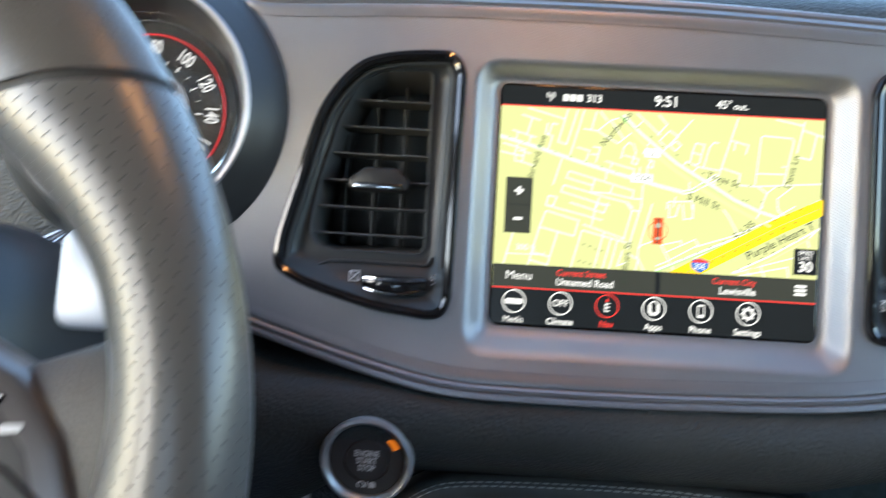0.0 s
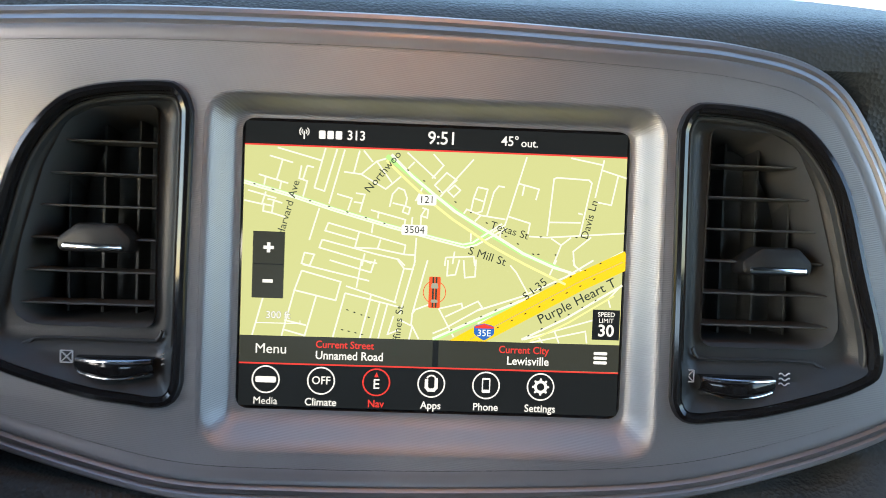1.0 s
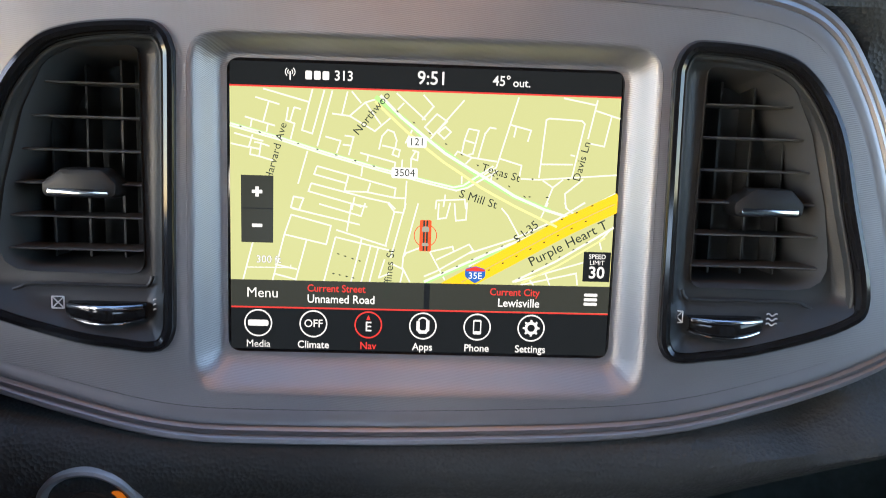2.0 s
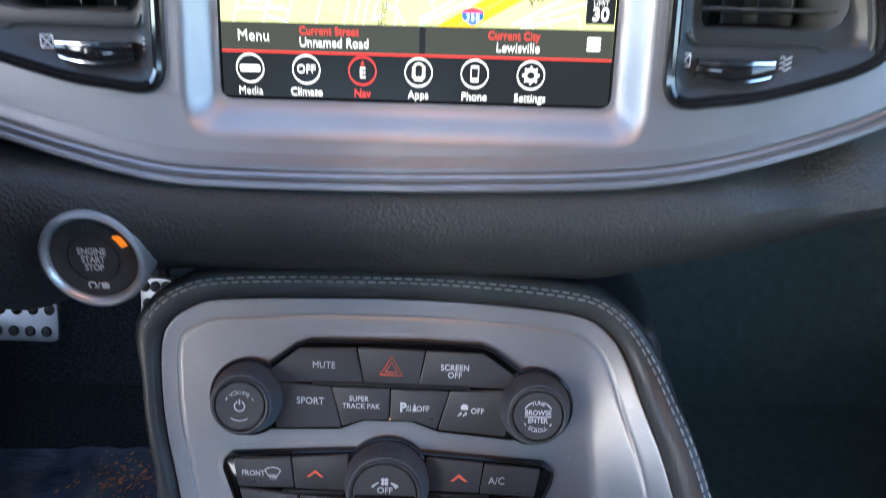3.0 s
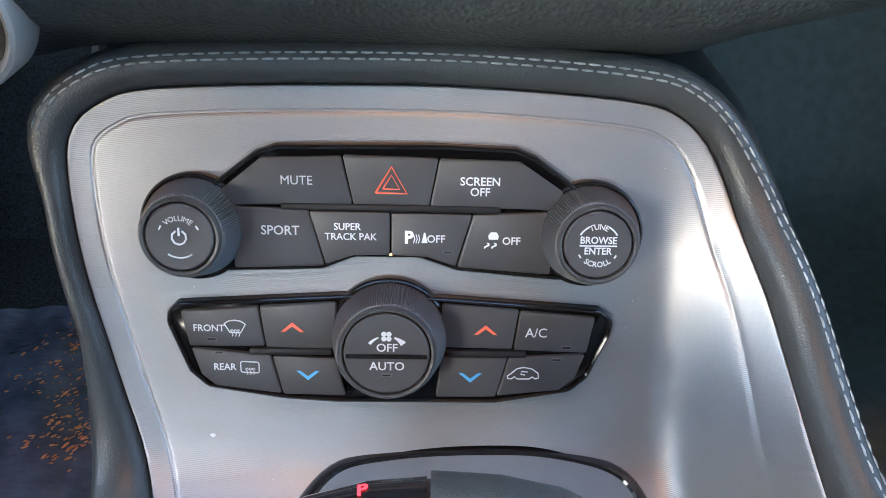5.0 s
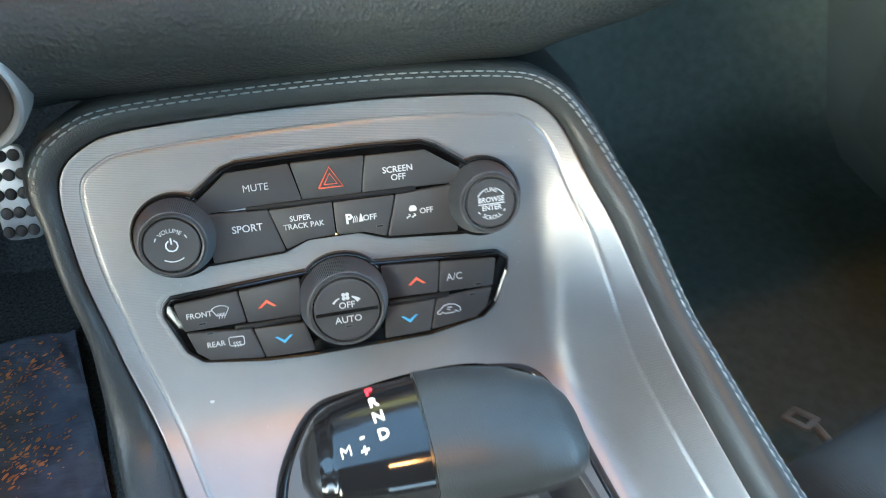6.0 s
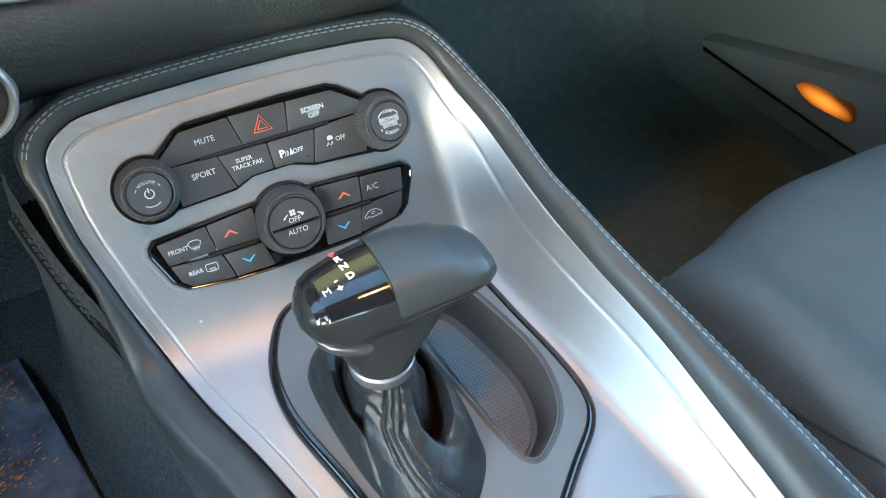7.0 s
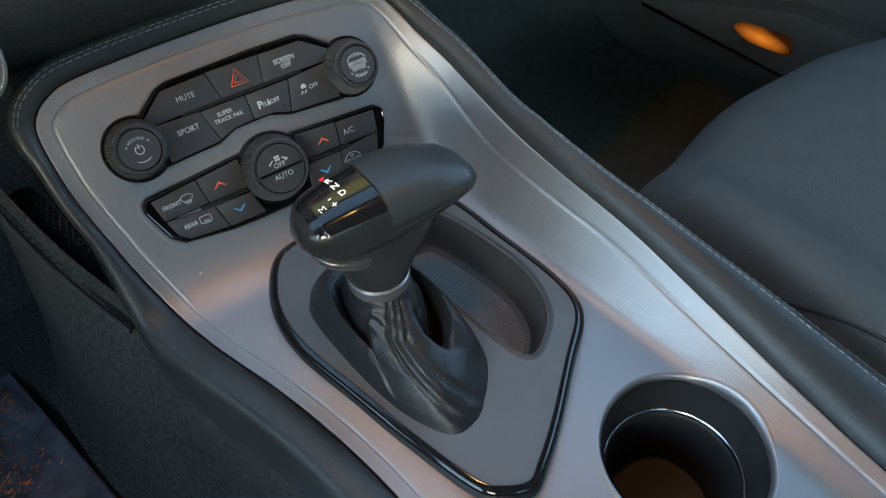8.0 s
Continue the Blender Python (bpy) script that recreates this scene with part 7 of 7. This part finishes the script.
SEAT_LINE = even(curve([(0.270, 0.12), (0.283, 0.20), (0.288, 0.265), (0.280, 0.305), (0.255, 0.334), (0.20, 0.350), (0.10, 0.352), (-0.15, 0.335), (-0.35, 0.32)], 6), 0.012)
bm = bmesh.new()
NSX, NSY = 64, 60
rows = [[bm.verts.new(seat_point(0.312 + 0.508 * i / NSX, j / NSY)) for i in range(NSX + 1)] for j in range(NSY + 1)]
for a, b in zip(rows, rows[1:]):
    for i in range(NSX):
        bm.faces.new((a[i], a[i + 1], b[i + 1], b[i]))
part("cushion", bm, M_CLOTH, seat)
part("piping", tube([seat_point(0.345 - 0.016 * smoothstep((0.62 - s) / 0.25), s, 0.0004) for s in np.linspace(0.36, 0.98, 60)], 0.0011, 6), M_RUBBER, seat, "dark bolster seam")
part("base", box(0.34, 0.78, -0.35, 0.22, 0.04, 0.22, 0.01), M_PLASTIC, seat)
back = [[Vector((0.36 + 0.40 * (0.5 + 0.5 * math.cos(a)) , -0.40 - 0.16 * t + 0.07 * math.sin(a), 0.34 + 0.52 * t)) for a in [2 * math.pi * k / 32 for k in range(32)]] for t in np.linspace(0, 1, 10)]
part("backrest", loft(back), M_CLOTH, seat)
M_STEEL = mat("dull_pressed_steel", (0.55, 0.57, 0.57), 0.45, 0.5, vary=0.15, vary_scale=60)
on_tab = lambda u, v, w: Vector((0.512 + u * 0.90 - v * 0.42, 0.360 + v * 0.88 + u * 0.40, 0.128 + w - 0.35 * v))
bm = sweep([Vector(p) for p in ccw(rounded([(-0.011, -0.013), (0.011, -0.013), (0.011, 0.014), (-0.011, 0.014)], 0.004, 4))], [(0.0, -0.002), (0.0, 0.001), (0.0008, 0.0018), (0.0055, 0.0018), (0.0060, 0.001), (0.0060, -0.002)], on_tab, True)
part("slide_bracket", bm, M_STEEL, seat, "small slotted steel bracket")
part("bracket_stem", tube([on_tab(0, -0.012, 0), on_tab(0.004, -0.05, -0.03)], 0.004, 8), M_STEEL, seat)

# ---- driver footwell ----
film = thing("protective_film", (-0.35, 0.4, 0.042), "crumpled clear plastic film over the dark driver carpet", "plastic film")
M_FILM = mat("crumpled_dark_film", (0.125, 0.138, 0.185), 0.17, grain=0.42, grain_scale=60, vary=0.35, vary_scale=30, spec=0.9, coat=0.8, stretch=(0.7, 2.2, 1))
M_FILM.node_tree.nodes["Bump"].inputs["Distance"].default_value = 0.006
bm = bmesh.new()
NFX, NFY = 150, 150
rows = []
for j in range(NFY + 1):
    y = 0.02 + 0.645 * j / NFY
    xr = -0.187 + (0.674 - y) * 0.25
    rows.append([bm.verts.new((-0.60 + (xr + 0.60) * i / NFX, y + 0.02 * (i / NFX) * (j / NFY), 0.049 + 0.010 * noise.noise(Vector((i * 0.05, j * 0.06, 1))) + 0.008 * abs(noise.noise(Vector((i * 0.09 + j * 0.04, j * 0.07, 7)))))) for i in range(NFX + 1)])
for a, b in zip(rows, rows[1:]):
    for i in range(NFX):
        bm.faces.new((a[i], a[i + 1], b[i + 1], b[i]))
part("sheet", bm, M_FILM, film)
# warm lamps' reflections in the film, painted as small flat orange flakes
M_GLINT = mat("orange_lamp_glint", (0.80, 0.28, 0.11), 0.30, 0.4, vary=0.35, vary_scale=120)
rng = random.Random(11)
bm = bmesh.new()
for k in range(420):
    cx, cy, sx, sy = ((-0.225, 0.632, 0.030, 0.016), (-0.215, 0.520, 0.026, 0.018), (-0.245, 0.585, 0.035, 0.030))[k % 3]
    x, y = rng.gauss(cx, sx), rng.gauss(cy, sy)
    x = min(x, -0.187 + (0.674 - y) * 0.25 - 0.012)
    r, turn = rng.uniform(0.0004, 0.0015) * rng.uniform(0.6, 1.2), rng.gauss(0.5, 0.25)
    along, across = Vector((math.cos(turn), math.sin(turn))), Vector((-math.sin(turn), math.cos(turn)))
    tilt = lambda u, v, w, x=x, y=y: Vector((u, v, w + 0.25 * (v - y)))
    ring = [along * (2.6 * r * rng.uniform(0.5, 1.2) * math.cos(2 * math.pi * i / 7)) + across * (0.8 * r * rng.uniform(0.5, 1.3) * math.sin(2 * math.pi * i / 7)) for i in range(7)]
    prism([(x + p.x, y + p.y) for p in ring], 0.0555, 0.0562, tilt, 0.0001, bm)
part("lamp_glints", bm, M_GLINT, film, "orange lamp reflections on the film, made as flat flakes", kind="stuff", smooth=False)
hem = [(-0.187 + (0.674 - y) * 0.25 + 0.001, y + 0.012, 0.052 + 0.003 * noise.noise(Vector((y * 40, 2, 5)))) for y in np.linspace(0.05, 0.645, 50)]
part("rolled_edge", tube(hem, 0.0022, 6), M_FILM, film, "rolled edge of the film")


def pedal(name, label, x0, x1, z0, z1, y, rows_n, cols):
    """A bright metal pedal pad on its arm, with rubber studs."""
    p = thing(name, ((x0 + x1) / 2, y, z0), label, "pedal", "foot pedals")
    on_pad = lambda u, v, w: Vector((u, y + (v - z0) * 0.45 - w * 0.9, v + w * 0.4))
    part("pad", prism(rounded([(x0, z0), (x1, z0), (x1, z1), (x0, z1)], 0.008, 4), 0.0, 0.006, on_pad, 0.0015), M_ALLOY, p, "brushed metal pad")
    for i in range(cols):
        for j in range(rows_n):
            c = (x0 + (x1 - x0) * (i + 0.5 + 0.25 * (j % 2)) / (cols + 0.25), z0 + (z1 - z0) * (j + 0.5) / rows_n)
            part("stud", lathe([(0.0048, 0.005), (0.0046, 0.0075), (0.0034, 0.0084), (0.0003, 0.0086)], c, on_pad, 14), M_RUBBER, p)
    part("arm", tube([on_pad((x0 + x1) / 2, (z0 + z1) / 2, -0.004), Vector(((x0 + x1) / 2, y + 0.10, z1 + 0.12)), Vector(((x0 + x1) / 2, 0.95, 0.60))], 0.008, 8), M_RUBBER, p)
    return p


pedal("brake_pedal", "bright metal brake pedal with black rubber studs", -0.334, -0.238, 0.288, 0.326, 0.600, 2, 6)
pedal("accelerator_pedal", "bright metal accelerator pedal with black rubber studs", -0.164, -0.132, 0.268, 0.342, 0.600, 5, 3)

# ---- passenger side ----
M_AMBER = mat("amber_lens", (0.35, 0.09, 0.01), 0.25, emit=(1.0, 0.26, 0.03), glow=0.0)
an, al = M_AMBER.node_tree.nodes, M_AMBER.node_tree.links
tc, mp, gr, mr = an.new("ShaderNodeTexCoord"), an.new("ShaderNodeMapping"), an.new("ShaderNodeTexGradient"), an.new("ShaderNodeMapRange")
gr.gradient_type = "SPHERICAL"
mp.inputs["Location"].default_value, mp.inputs["Scale"].default_value = (0, -1.0, -1.1), (0, 2.0, 2.2)
mr.inputs["To Max"].default_value = 0.42 * 0.5 ** STOPS
al.new(tc.outputs["Generated"], mp.inputs["Vector"])
al.new(mp.outputs["Vector"], gr.inputs["Vector"])
al.new(gr.outputs["Fac"], mr.inputs["Value"])
al.new(mr.outputs["Result"], an["Principled BSDF"].inputs["Emission Strength"])
door = thing("door_panel", (0.88, 0.3, 0.1), "moulded passenger door panel, lightened as haze, with a lit amber lamp", "door panel")
on_door = lambda u, v, w: Vector((0.898 - w, u, v))
part("panel", prism(rounded([(-0.5, 0.10), (0.80, 0.10), (0.80, 0.72), (-0.5, 0.72)], 0.05), 0.0, 0.020, on_door, 0.008), M_DOOR, door)
part("pocket", prism(rounded([(-0.2, 0.12), (0.66, 0.12), (0.74, 0.17), (0.44, 0.25), (-0.2, 0.25)], 0.03), 0.02, 0.05, on_door, 0.018), M_DOOR, door, "moulded map pocket")
part("armrest", prism(rounded([(-0.3, 0.42), (0.35, 0.42), (0.45, 0.50), (-0.3, 0.50)], 0.03), 0.02, 0.07, on_door, 0.02), M_PAD, door, "padded armrest")
part("amber_lamp", prism(rounded([(0.425, 0.190), (0.500, 0.183), (0.528, 0.198), (0.515, 0.208), (0.435, 0.215)], 0.012, 6), 0.05, 0.056, on_door, 0.003), M_AMBER, door, "lit amber courtesy lamp")

# ---- knee panel beside the console ----
knee = thing("knee_panel", (-0.05, 0.45, 0.04), "dark carpeted side panel with a mesh-edged top beside the console", "carpet panel")
KNEE = even(curve([(-0.085, 0.62, 0.35), (-0.073, 0.53, 0.395), (-0.064, 0.475, 0.410), (-0.045, 0.405, 0.394), (-0.020, 0.338, 0.374), (0.010, 0.265, 0.364), (0.032, 0.20, 0.356), (0.044, 0.12, 0.346), (0.044, 0.0, 0.320), (0.046, -0.25, 0.30)], 8), 0.012)
KNEE_IN = [0.0, 0.03, 0.10, 0.25, 0.45, 0.65, 0.85, 0.97, 1.0]
KNEE_OUT = [0.0, 0.004, 0.007, 0.011, 0.018, 0.028, 0.042, 0.054, 0.066]


def knee_point(p, k, lift=0.0):
    out = float(np.interp(k, KNEE_IN, KNEE_OUT)) + lift
    return Vector((p.x - out, p.y, p.z + (0.045 - p.z) * k))


bm = bmesh.new()
rows = [[bm.verts.new(knee_point(p, k / 24, 0.0015 * noise.noise(Vector((p.y * 9, k * 0.35, 3))))) for k in range(25)] for p in KNEE]
for a, b in zip(rows, rows[1:]):
    for k in range(24):
        bm.faces.new((a[k], b[k], b[k + 1], a[k + 1]))
part("carpet", bm, M_CARPET, knee)
strip = even([p for p in KNEE if 0.325 < p.y < 0.490], 0.002)
part("binding", tube([knee_point(p, 0.06, 0.004) for p in strip], 0.0022, 8), M_TRAY, knee, "smooth pale plastic edge binding")
bm = bmesh.new()
rows = []
for i, p in enumerate(strip):
    taper = min(1.0, (len(strip) - i) / 45 + 0.05)
    low = knee_point(p, 0.05, 0.003)
    rows.append([bm.verts.new(low + Vector(((q / 12) * 0.027 * taper, 0.0, 0.001 + (q / 12) * 0.008 * taper + 0.0035 * math.sin(math.pi * q / 12) * taper + 0.0011 * (1 if (i // 2 + q) % 2 else -1)))) for q in range(13)])
for a, b in zip(rows, rows[1:]):
    for k in range(12):
        bm.faces.new((a[k], b[k], b[k + 1], a[k + 1]))
part("mesh_edge", bm, M_MESH, knee, "woven black mesh edging")
